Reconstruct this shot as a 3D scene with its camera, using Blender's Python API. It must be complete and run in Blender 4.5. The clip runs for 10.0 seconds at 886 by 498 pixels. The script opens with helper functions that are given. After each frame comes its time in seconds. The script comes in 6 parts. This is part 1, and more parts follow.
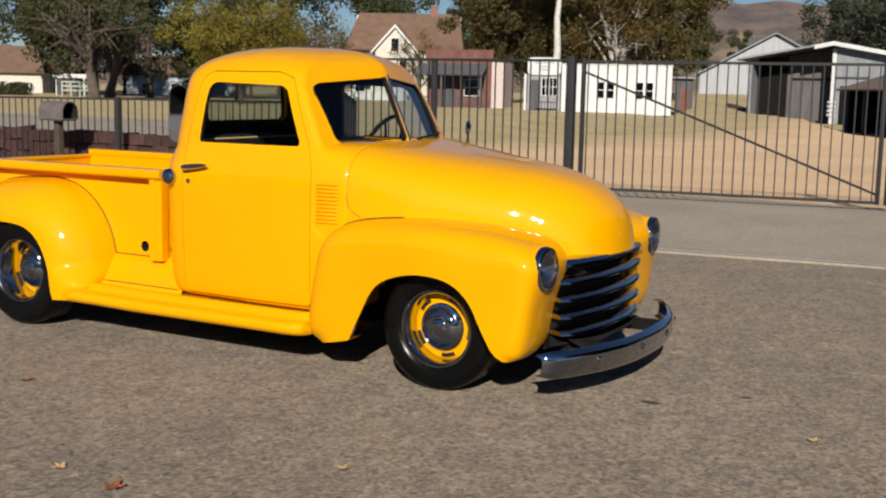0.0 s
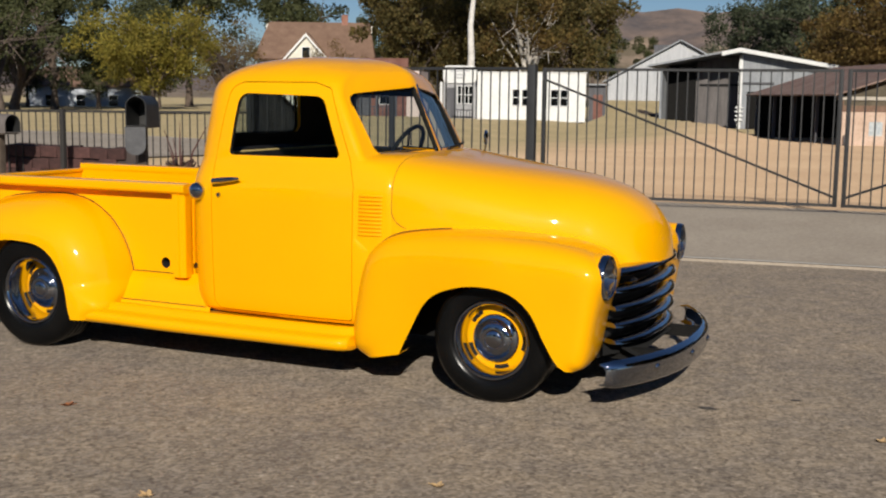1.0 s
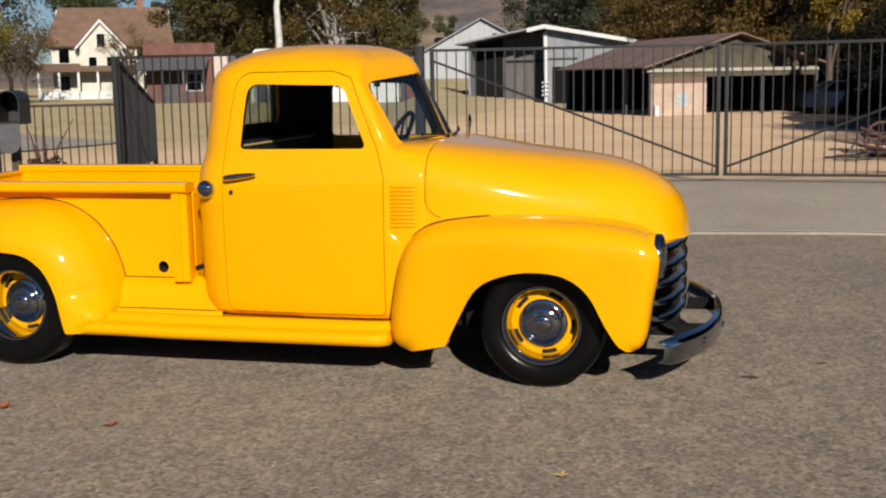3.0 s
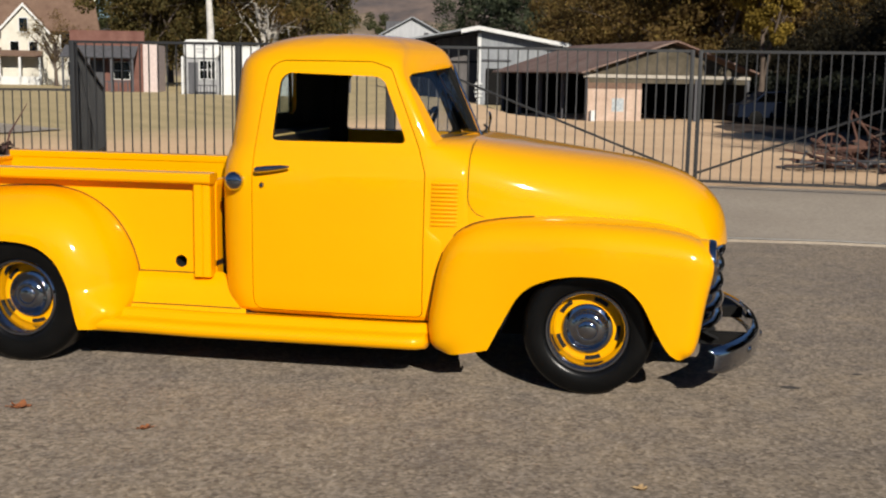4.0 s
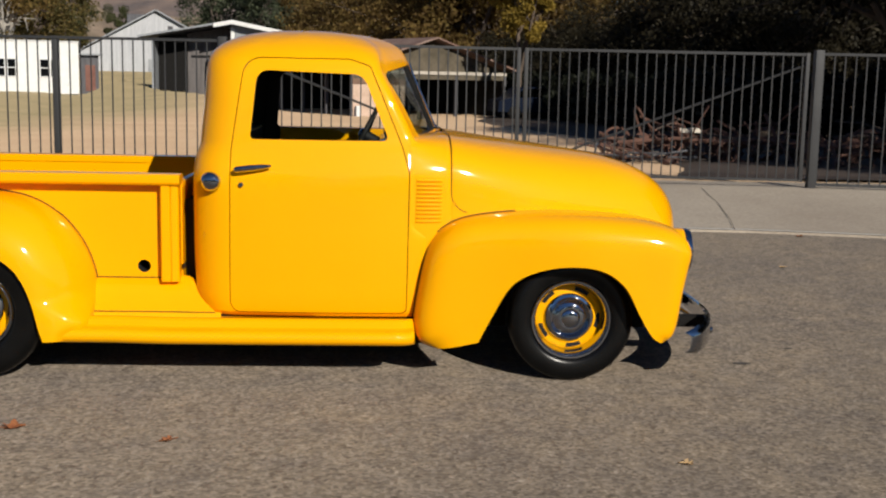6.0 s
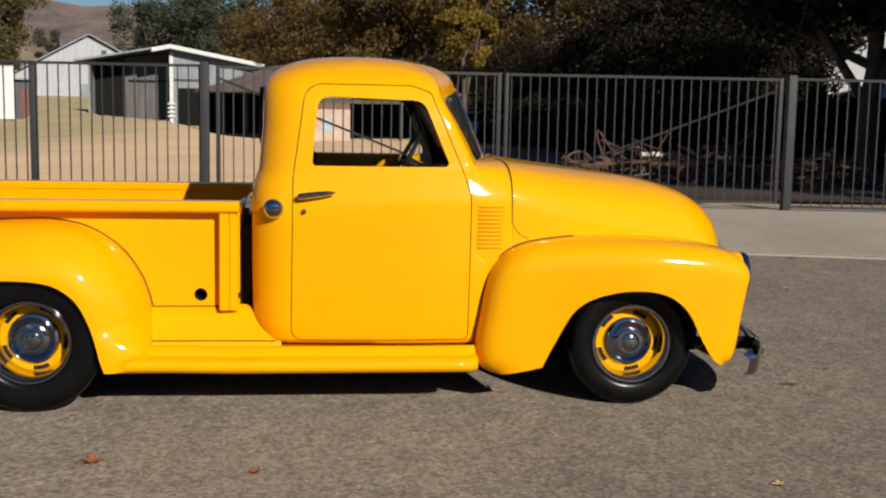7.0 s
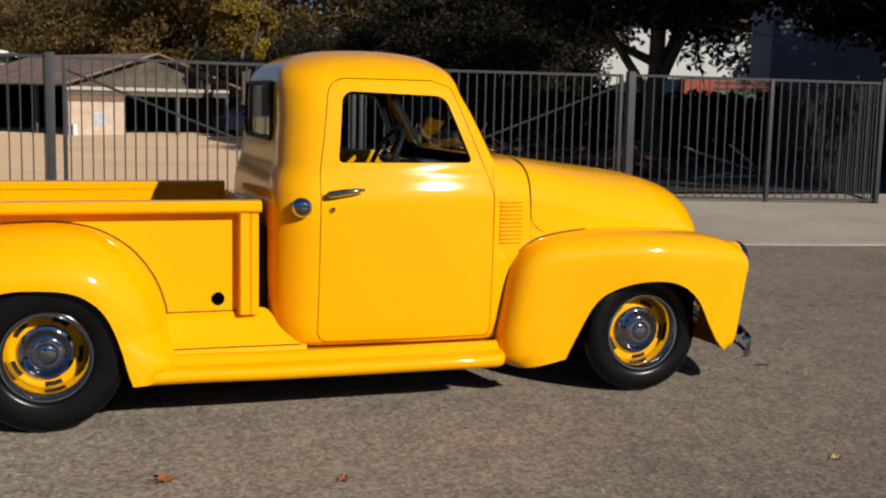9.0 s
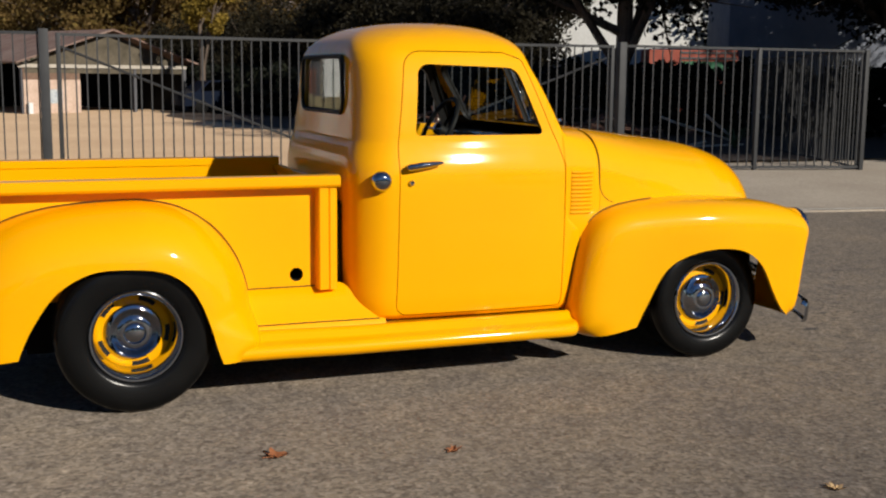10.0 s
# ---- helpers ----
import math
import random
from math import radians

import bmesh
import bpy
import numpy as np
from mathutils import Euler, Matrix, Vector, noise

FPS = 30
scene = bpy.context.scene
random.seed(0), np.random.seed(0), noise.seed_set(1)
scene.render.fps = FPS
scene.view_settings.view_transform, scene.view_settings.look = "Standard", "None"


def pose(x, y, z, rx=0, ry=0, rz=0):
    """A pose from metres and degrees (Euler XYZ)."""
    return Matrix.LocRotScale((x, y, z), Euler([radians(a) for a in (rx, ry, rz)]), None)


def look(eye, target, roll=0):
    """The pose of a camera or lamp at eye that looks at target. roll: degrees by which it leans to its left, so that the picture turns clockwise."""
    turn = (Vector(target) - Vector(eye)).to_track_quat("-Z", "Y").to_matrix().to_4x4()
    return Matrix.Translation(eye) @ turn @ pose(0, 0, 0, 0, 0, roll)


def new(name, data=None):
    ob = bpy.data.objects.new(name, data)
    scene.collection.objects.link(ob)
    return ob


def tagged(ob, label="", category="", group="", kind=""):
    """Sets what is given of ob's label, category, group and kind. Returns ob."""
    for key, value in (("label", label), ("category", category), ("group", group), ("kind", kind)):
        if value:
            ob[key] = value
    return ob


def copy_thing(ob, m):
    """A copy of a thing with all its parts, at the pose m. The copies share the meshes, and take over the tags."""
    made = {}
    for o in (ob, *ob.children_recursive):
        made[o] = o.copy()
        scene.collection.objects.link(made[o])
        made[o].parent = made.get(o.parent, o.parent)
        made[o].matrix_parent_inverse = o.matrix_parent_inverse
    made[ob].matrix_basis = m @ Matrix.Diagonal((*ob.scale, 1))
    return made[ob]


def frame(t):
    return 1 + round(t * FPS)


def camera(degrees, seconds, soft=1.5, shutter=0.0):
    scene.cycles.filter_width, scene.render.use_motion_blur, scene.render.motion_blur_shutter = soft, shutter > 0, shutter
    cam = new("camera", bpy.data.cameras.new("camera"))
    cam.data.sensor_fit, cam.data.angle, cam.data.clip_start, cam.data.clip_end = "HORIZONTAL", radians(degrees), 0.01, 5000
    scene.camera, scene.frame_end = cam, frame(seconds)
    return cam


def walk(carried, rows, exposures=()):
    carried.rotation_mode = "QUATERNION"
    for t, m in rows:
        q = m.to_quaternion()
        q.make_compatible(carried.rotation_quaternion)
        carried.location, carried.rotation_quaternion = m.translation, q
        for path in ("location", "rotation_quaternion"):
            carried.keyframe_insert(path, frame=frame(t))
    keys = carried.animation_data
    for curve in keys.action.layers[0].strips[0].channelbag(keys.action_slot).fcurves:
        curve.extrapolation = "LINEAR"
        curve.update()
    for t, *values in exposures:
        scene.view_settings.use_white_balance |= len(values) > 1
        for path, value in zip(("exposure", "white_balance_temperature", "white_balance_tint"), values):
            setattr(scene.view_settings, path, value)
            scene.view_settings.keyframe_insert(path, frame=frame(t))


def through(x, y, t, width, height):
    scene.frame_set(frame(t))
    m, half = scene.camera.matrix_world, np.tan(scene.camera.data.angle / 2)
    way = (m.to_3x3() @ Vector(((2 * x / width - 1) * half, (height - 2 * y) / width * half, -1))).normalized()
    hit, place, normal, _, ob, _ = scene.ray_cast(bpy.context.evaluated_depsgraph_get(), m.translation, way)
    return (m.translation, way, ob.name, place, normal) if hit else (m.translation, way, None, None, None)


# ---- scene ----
cam = camera(42.5, 10.0, soft=2.2)
PATH = [
    (0, (2.737, -5.796, 1.524), (1.788, -4.058, 1.243), 1.2),
    (0.5, (2.372, -5.851, 1.506), (1.459, -4.094, 1.224), 0.5),
    (1, (2.052, -6.064, 1.518), (1.247, -4.253, 1.254), 0.7),
    (1.5, (1.761, -6.226, 1.529), (1.036, -4.382, 1.252), 0.5),
    (2, (1.43, -6.258, 1.501), (0.776, -4.39, 1.218), 0.3),
    (2.5, (1.101, -6.346, 1.538), (0.573, -4.434, 1.283), 0.1),
    (2.7, (1.014, -6.383, 1.553), (0.504, -4.473, 1.256), -0.7),
    (3.8, (0.379, -6.276, 1.511), (0.013, -4.332, 1.214), 0.5),
    (4, (0.235, -6.293, 1.521), (-0.105, -4.345, 1.222), 1.0),
    (4.5, (-0.091, -6.371, 1.526), (-0.236, -4.398, 1.233), 0.0),
    (5, (-0.397, -6.343, 1.498), (-0.469, -4.362, 1.231), 1.4),
    (6.3, (-1.162, -6.462, 1.514), (-1.019, -4.491, 1.211), 1.5),
    (6.5, (-1.307, -6.443, 1.489), (-1.16, -4.468, 1.21), 2.2),
    (7, (-1.607, -6.394, 1.509), (-1.383, -4.423, 1.254), 1.1),
    (7.5, (-1.961, -6.372, 1.505), (-1.624, -4.419, 1.237), 0.8),
    (8, (-2.262, -6.296, 1.5), (-1.82, -4.364, 1.234), 1.6),
    (8.5, (-2.551, -6.122, 1.502), (-2.024, -4.211, 1.236), 1.4),
    (9, (-2.9, -6.075, 1.493), (-2.261, -4.198, 1.235), 1.3),
    (9.5, (-3.242, -6.016, 1.488), (-2.566, -4.153, 1.219), 1.6),
    (10, (-3.485, -5.885, 1.477), (-2.766, -4.044, 1.175), 0.6),
]
walk(cam, [(t, look(eye, target, roll)) for t, eye, target, roll in PATH])

# ---- world and sun ----
SUN_AZ = math.atan2(0.85, -1.75)            # clockwise from +y, seen from above
SUN_EL = radians(27.5)
world = bpy.data.worlds.new("world")
scene.world = world
world.use_nodes = True
wn = world.node_tree
sky = wn.nodes.new("ShaderNodeTexSky")
sky.sky_type = "NISHITA"
sky.sun_disc = False
sky.sun_elevation = SUN_EL
sky.sun_rotation = SUN_AZ
sky.altitude = 1200
sky.air_density = 1.0
sky.dust_density = 0.0
sky.ozone_density = 2.2
tint = wn.nodes.new("ShaderNodeMix")
tint.data_type, tint.blend_type = "RGBA", "MULTIPLY"
tint.inputs[0].default_value = 1.0
tint.inputs[7].default_value = (0.80, 0.93, 1.12, 1)
wn.links.new(sky.outputs[0], tint.inputs[6])
wn.links.new(tint.outputs[2], wn.nodes["Background"].inputs[0])
wn.nodes["Background"].inputs[1].default_value = 0.046
sun_data = bpy.data.lights.new("sun", "SUN")
sun_data.energy = 4.95
sun_data.angle = radians(0.53)
sun_data.color = (1.0, 0.93, 0.82)
sun = new("sun", sun_data)
sun_dir = Vector((0.85, -1.75, math.tan(SUN_EL) * math.hypot(0.85, 1.75)))
sun.matrix_world = look(sun_dir.normalized() * 60, (0, 0, 0))


# ---- materials ----
def nodes_of(name):
    m = bpy.data.materials.new(name)
    m.use_nodes = True
    t = m.node_tree
    return m, t, t.nodes["Principled BSDF"]


def ramp(t, src, stops):
    r = t.nodes.new("ShaderNodeValToRGB")
    while len(r.color_ramp.elements) < len(stops):
        r.color_ramp.elements.new(0.5)
    for e, (p, c) in zip(r.color_ramp.elements, stops):
        e.position, e.color = p, (*c, 1)
    t.links.new(src, r.inputs[0])
    return r.outputs[0]


def tex(t, scale, detail=4, rough=0.55, coord="Object", kind="ShaderNodeTexNoise", stretch=None):
    c = t.nodes.new("ShaderNodeTexCoord")
    n = t.nodes.new(kind)
    n.inputs["Scale"].default_value = scale
    if kind == "ShaderNodeTexNoise":
        n.inputs["Detail"].default_value = detail
        n.inputs["Roughness"].default_value = rough
    src = c.outputs[coord]
    if stretch:
        mp = t.nodes.new("ShaderNodeMapping")
        mp.inputs["Scale"].default_value = stretch
        t.links.new(src, mp.inputs[0])
        src = mp.outputs[0]
    t.links.new(src, n.inputs["Vector"])
    return n.outputs[0]


def mix(t, a, b, fac, mode="MIX"):
    m = t.nodes.new("ShaderNodeMix")
    m.data_type, m.blend_type = "RGBA", mode
    for sock, v in ((m.inputs[6], a), (m.inputs[7], b), (m.inputs[0], fac)):
        if isinstance(v, (int, float)):
            sock.default_value = v
        elif isinstance(v, tuple):
            sock.default_value = (*v, 1)
        else:
            t.links.new(v, sock)
    return m.outputs[2]


def bump(t, p, src, strength=0.3, dist=0.01):
    b = t.nodes.new("ShaderNodeBump")
    b.inputs["Strength"].default_value = strength
    b.inputs["Distance"].default_value = dist
    t.links.new(src, b.inputs["Height"])
    t.links.new(b.outputs[0], p.inputs["Normal"])


def surface(name, c1, c2, scale=4.0, rough=0.8, metal=0.0, fine=60.0, bumps=0.25, dist=0.004, vary=0.0, coat=0.0, stretch=None):
    """Two colours in patches, a finer grain over them and a fine relief."""
    m, t, p = nodes_of(name)
    n = tex(t, scale, 5, 0.6, stretch=stretch)
    col = ramp(t, n, [(0.3, c1), (0.7, c2)])
    g = tex(t, fine, 3, 0.6, stretch=stretch)
    grain = ramp(t, g, [(0.25, (0.78, 0.78, 0.78)), (0.75, (1.12, 1.12, 1.12))])
    col = mix(t, col, grain, 1.0, "MULTIPLY")
    if vary:
        oi = t.nodes.new("ShaderNodeObjectInfo")
        v = ramp(t, oi.outputs["Random"], [(0, (1 - vary,) * 3), (1, (1 + vary,) * 3)])
        col = mix(t, col, v, 1.0, "MULTIPLY")
    t.links.new(col, p.inputs["Base Color"])
    p.inputs["Roughness"].default_value = rough
    p.inputs["Metallic"].default_value = metal
    p.inputs["Coat Weight"].default_value = coat
    if bumps:
        bump(t, p, g, bumps, dist)
    return m


def paint(name, col, rough=0.3, coat=0.8, flake=0.06):
    m, t, p = nodes_of(name)
    n = tex(t, 2.2, 3)
    d = tuple(c * (1 - flake) for c in col)
    t.links.new(ramp(t, n, [(0.3, d), (0.7, col)]), p.inputs["Base Color"])
    g = tex(t, 14, 3)
    rr = ramp(t, g, [(0.3, (rough - 0.04,) * 3), (0.7, (rough + 0.06,) * 3)])
    t.links.new(rr, p.inputs["Roughness"])
    p.inputs["Coat Weight"].default_value = coat
    p.inputs["Coat Roughness"].default_value = 0.066
    p.inputs["Coat IOR"].default_value = 1.40
    p.inputs["Specular IOR Level"].default_value = 0.04
    return m


def chrome_mat(name, col=(0.86, 0.87, 0.89), rough=0.06):
    m, t, p = nodes_of(name)
    p.inputs["Base Color"].default_value = (*col, 1)
    p.inputs["Metallic"].default_value = 1
    n = tex(t, 9, 3)
    t.links.new(ramp(t, n, [(0.3, (rough * 0.6,) * 3), (0.75, (rough * 1.6,) * 3)]), p.inputs["Roughness"])
    return m


def leaf_mat(name, dark, light, third=None, through=0.35):
    m, t, p = nodes_of(name)
    g = t.nodes.new("ShaderNodeNewGeometry")
    stops = [(0.0, dark), (1.0, light)] if third is None else [(0.0, dark), (0.55, light), (1.0, third)]
    col = ramp(t, g.outputs["Random Per Island"], stops)
    big = ramp(t, tex(t, 0.35, 2), [(0.3, (0.65, 0.65, 0.65)), (0.7, (1.2, 1.2, 1.2))])
    col = mix(t, col, big, 1.0, "MULTIPLY")
    t.links.new(col, p.inputs["Base Color"])
    p.inputs["Roughness"].default_value = 0.65
    p.inputs["Specular IOR Level"].default_value = 0.18
    tr = t.nodes.new("ShaderNodeBsdfTranslucent")
    t.links.new(col, tr.inputs[0])
    mx = t.nodes.new("ShaderNodeMixShader")
    mx.inputs[0].default_value = through
    t.links.new(p.outputs[0], mx.inputs[1])
    t.links.new(tr.outputs[0], mx.inputs[2])
    t.links.new(mx.outputs[0], t.nodes["Material Output"].inputs[0])
    return m


def glass_mat(name, tint=(0.75, 0.8, 0.8), gloss=0.05):
    m = bpy.data.materials.new(name)
    m.use_nodes = True
    t = m.node_tree
    t.nodes.remove(t.nodes["Principled BSDF"])
    tr = t.nodes.new("ShaderNodeBsdfTransparent")
    tr.inputs[0].default_value = (*tint, 1)
    gl = t.nodes.new("ShaderNodeBsdfGlossy")
    gl.inputs["Roughness"].default_value = 0.02
    lw = t.nodes.new("ShaderNodeLayerWeight")
    lw.inputs[0].default_value = 0.5
    pw = t.nodes.new("ShaderNodeMath")
    pw.operation = "POWER"
    t.links.new(lw.outputs["Facing"], pw.inputs[0])
    pw.inputs[1].default_value = 2.6
    fr = t.nodes.new("ShaderNodeMath")
    fr.operation = "MULTIPLY_ADD"
    t.links.new(pw.outputs[0], fr.inputs[0])
    fr.inputs[1].default_value, fr.inputs[2].default_value = 0.5, gloss
    mx = t.nodes.new("ShaderNodeMixShader")
    t.links.new(fr.outputs[0], mx.inputs[0])
    t.links.new(tr.outputs[0], mx.inputs[1])
    t.links.new(gl.outputs[0], mx.inputs[2])
    t.links.new(mx.outputs[0], t.nodes["Material Output"].inputs[0])
    return m


YELLOW = paint("yellow_paint", (0.93, 0.416, 0.0), 0.42, 0.85, 0.03)
CHROME = chrome_mat("chrome", (0.52, 0.53, 0.555), 0.045)
RUBBER = surface("tyre_rubber", (0.003, 0.003, 0.003), (0.006, 0.0058, 0.0056), 6, 0.27, fine=90, bumps=0.15, dist=0.002)
BLACK = surface("black_trim", (0.008, 0.008, 0.008), (0.014, 0.014, 0.014), 5, 0.6, bumps=0.1)
SOFTBLACK = surface("black_vinyl", (0.012, 0.011, 0.011), (0.02, 0.019, 0.019), 5, 0.5, fine=120, bumps=0.3, dist=0.002)
# near black for the underbody, and for shade inside the barn and shed
NEAR_BLACK = surface("dark_underbody", (0.006, 0.006, 0.006), (0.012, 0.011, 0.01), 5, 0.9)
for m in (BLACK, SOFTBLACK, NEAR_BLACK):
    m.node_tree.nodes["Principled BSDF"].inputs["Specular IOR Level"].default_value = 0.22
RUBBER.node_tree.nodes["Principled BSDF"].inputs["Specular IOR Level"].default_value = 0.3
GLASS = glass_mat("car_glass", (0.72, 0.77, 0.76), 0.05)
LENS = glass_mat("lamp_lens", (0.9, 0.93, 0.95), 0.12)
WINDOW = chrome_mat("window_pane", (0.05, 0.055, 0.06), 0.12)
FENCE = surface("fence_paint", (0.015, 0.016, 0.018), (0.026, 0.027, 0.029), 3, 0.62, fine=40, bumps=0.1, vary=0.12)
FENCE_OLD = surface("low_fence_paint", (0.02, 0.019, 0.019), (0.04, 0.035, 0.031), 3, 0.7, fine=40, bumps=0.1, vary=0.15)
DIRT_RUST = surface("rust", (0.075, 0.034, 0.024), (0.16, 0.08, 0.056), 5, 0.9, fine=50, bumps=0.4)
WHITEWALL = surface("white_wall_paint", (0.74, 0.74, 0.71), (0.82, 0.82, 0.80), 1.2, 0.8, fine=14, bumps=0.15)
CREAM = surface("cream_wall_paint", (0.66, 0.62, 0.52), (0.76, 0.73, 0.64), 1.2, 0.8, fine=14, bumps=0.15)
GREYMETAL = surface("galvanised_sheet", (0.22, 0.235, 0.255), (0.33, 0.345, 0.36), 1.0, 0.6, 0.0, fine=8, bumps=0.1, stretch=(3, 3, 0.4))
ROOFBROWN = surface("brown_shingle", (0.16, 0.095, 0.065), (0.23, 0.145, 0.10), 1.2, 0.9, fine=9, bumps=0.5, dist=0.02)
ROOFRUST = surface("rusted_roof_sheet", (0.15, 0.072, 0.05), (0.30, 0.22, 0.18), 0.9, 0.75, fine=6, bumps=0.3, dist=0.02, stretch=(0.6, 3, 3))
BARNDARK = surface("weathered_board", (0.07, 0.07, 0.078), (0.13, 0.13, 0.14), 1.0, 0.9, fine=9, bumps=0.3, stretch=(4, 4, 0.4))
BARNPINK = surface("pink_board", (0.50, 0.35, 0.26), (0.66, 0.50, 0.40), 1.6, 0.9, fine=12, bumps=0.2)
REDWOOD = surface("red_board", (0.15, 0.06, 0.045), (0.22, 0.105, 0.08), 1.6, 0.85, fine=12, bumps=0.2)
TRIMWHITE = surface("white_trim", (0.70, 0.70, 0.68), (0.80, 0.80, 0.78), 3, 0.6, fine=30, bumps=0.1)
BARK = surface("bark", (0.07, 0.05, 0.038), (0.16, 0.12, 0.09), 3, 0.95, fine=18, bumps=0.6, dist=0.02, stretch=(3, 3, 0.6))
BARKPALE = surface("pale_bark", (0.42, 0.38, 0.33), (0.66, 0.62, 0.56), 2, 0.9, fine=14, bumps=0.4, dist=0.01, stretch=(2, 2, 0.7))
BARKGREY = surface("grey_bark", (0.075, 0.055, 0.045), (0.15, 0.115, 0.09), 3, 0.95, fine=18, bumps=0.5, dist=0.01)
# near-black leaf colour that carries the deep shade these crowns stand in
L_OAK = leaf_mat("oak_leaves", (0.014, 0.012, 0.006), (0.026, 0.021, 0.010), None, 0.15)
L_PINE = leaf_mat("evergreen_leaves", (0.050, 0.057, 0.023), (0.088, 0.094, 0.038), None, 0.15)
L_GREY = leaf_mat("eucalyptus_leaves", (0.05, 0.063, 0.037), (0.085, 0.10, 0.056), None, 0.2)
L_YGREEN = leaf_mat("yellow_green_leaves", (0.14, 0.13, 0.025), (0.28, 0.235, 0.04), (0.36, 0.28, 0.055), 0.4)
L_AUTUMN = leaf_mat("autumn_leaves", (0.10, 0.088, 0.032), (0.15, 0.12, 0.042), (0.21, 0.148, 0.052), 0.45)
L_BROWN = leaf_mat("brown_leaves", (0.13, 0.082, 0.03), (0.19, 0.122, 0.042), (0.26, 0.185, 0.055), 0.5)
L_GOLD = leaf_mat("golden_leaves", (0.20, 0.135, 0.02), (0.32, 0.22, 0.035), (0.40, 0.28, 0.06), 0.35)
# darker still: the shade below the oaks is put into the hedge's colour
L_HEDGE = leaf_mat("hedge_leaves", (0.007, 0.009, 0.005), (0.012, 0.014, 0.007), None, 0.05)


def ground_mat():
    """Pale dry dirt with worn lawn by the white sheds."""
    m, t, p = nodes_of("dry_ground")
    c = t.nodes.new("ShaderNodeTexCoord")
    sep = t.nodes.new("ShaderNodeSeparateXYZ")
    t.links.new(c.outputs["Object"], sep.inputs[0])
    dirt = ramp(t, tex(t, 0.25, 6, 0.65), [(0.25, (0.40, 0.27, 0.165)), (0.75, (0.52, 0.37, 0.235))])
    dirt = mix(t, dirt, ramp(t, tex(t, 9, 5, 0.7), [(0.25, (0.82, 0.82, 0.82)), (0.75, (1.1, 1.1, 1.1))]), 1.0, "MULTIPLY")
    grass = ramp(t, tex(t, 0.4, 6, 0.7), [(0.25, (0.20, 0.165, 0.082)), (0.6, (0.31, 0.245, 0.135)), (0.8, (0.42, 0.315, 0.19))])
    edge = t.nodes.new("ShaderNodeMath")
    edge.operation = "MULTIPLY_ADD"
    t.links.new(sep.outputs["X"], edge.inputs[0])
    edge.inputs[1].default_value = -2.2
    far = t.nodes.new("ShaderNodeMath")
    far.operation = "MULTIPLY"
    t.links.new(sep.outputs["Y"], far.inputs[0])
    far.inputs[1].default_value = 0.35
    t.links.new(far.outputs[0], edge.inputs[2])
    wob = t.nodes.new("ShaderNodeMath")
    wob.operation = "MULTIPLY_ADD"
    t.links.new(tex(t, 0.12, 5, 0.6), wob.inputs[0])
    wob.inputs[1].default_value = 26
    t.links.new(edge.outputs[0], wob.inputs[2])
    rng = t.nodes.new("ShaderNodeMapRange")
    t.links.new(wob.outputs[0], rng.inputs[0])
    rng.inputs[1].default_value, rng.inputs[2].default_value = 44, 58
    col = mix(t, dirt, grass, rng.outputs[0])
    t.links.new(col, p.inputs["Base Color"])
    p.inputs["Roughness"].default_value = 0.95
    p.inputs["Diffuse Roughness"].default_value = 0.8
    bump(t, p, tex(t, 14, 5, 0.7), 0.4, 0.03)
    return m


def asphalt_mat():
    """Worn asphalt: mixed stones in brown binder, dark pits, pale chips and broad stains."""
    m, t, p = nodes_of("asphalt")
    v = tex(t, 62, kind="ShaderNodeTexVoronoi")
    cn = v.node
    stone = ramp(t, cn.outputs["Color"], [(0.05, (0.095, 0.079, 0.063)), (0.5, (0.150, 0.127, 0.103)), (0.93, (0.220, 0.190, 0.158)), (1.0, (0.33, 0.295, 0.25))])
    big = ramp(t, tex(t, 0.55, 6, 0.7), [(0.28, (0.80, 0.80, 0.83)), (0.5, (1.0, 0.985, 0.96)), (0.72, (1.15, 1.10, 1.01))])
    patch = ramp(t, tex(t, 4.5, 5, 0.72), [(0.3, (0.84, 0.84, 0.87)), (0.7, (1.14, 1.11, 1.05))])
    big = mix(t, big, patch, 1.0, "MULTIPLY")
    mid = ramp(t, tex(t, 15, 5, 0.8), [(0.3, (0.66, 0.66, 0.67)), (0.7, (1.28, 1.27, 1.25))])
    pits = ramp(t, tex(t, 34, 2, 0.5), [(0.0, (0.45, 0.43, 0.42)), (0.34, (0.62, 0.60, 0.59)), (0.42, (1.0, 1.0, 1.0)), (1.0, (1.05, 1.05, 1.05))])
    col = mix(t, mix(t, mix(t, stone, big, 1.0, "MULTIPLY"), mid, 1.0, "MULTIPLY"), pits, 1.0, "MULTIPLY")
    t.links.new(col, p.inputs["Base Color"])
    p.inputs["Roughness"].default_value = 0.9
    p.inputs["Diffuse Roughness"].default_value = 1.0
    bump(t, p, v, 0.35, 0.005)
    return m


GROUND = ground_mat()
ASPHALT = asphalt_mat()
CONCRETE = surface("concrete", (0.36, 0.30, 0.235), (0.46, 0.395, 0.315), 0.6, 0.9, fine=24, bumps=0.2, dist=0.004)
HILL = surface("far_hill", (0.085, 0.075, 0.078), (0.26, 0.185, 0.145), 0.016, 1.0, fine=0.08, bumps=0.0)
BLUFF = surface("bluff", (0.13, 0.105, 0.06), (0.34, 0.25, 0.18), 0.05, 1.0, fine=0.2, bumps=0.0)


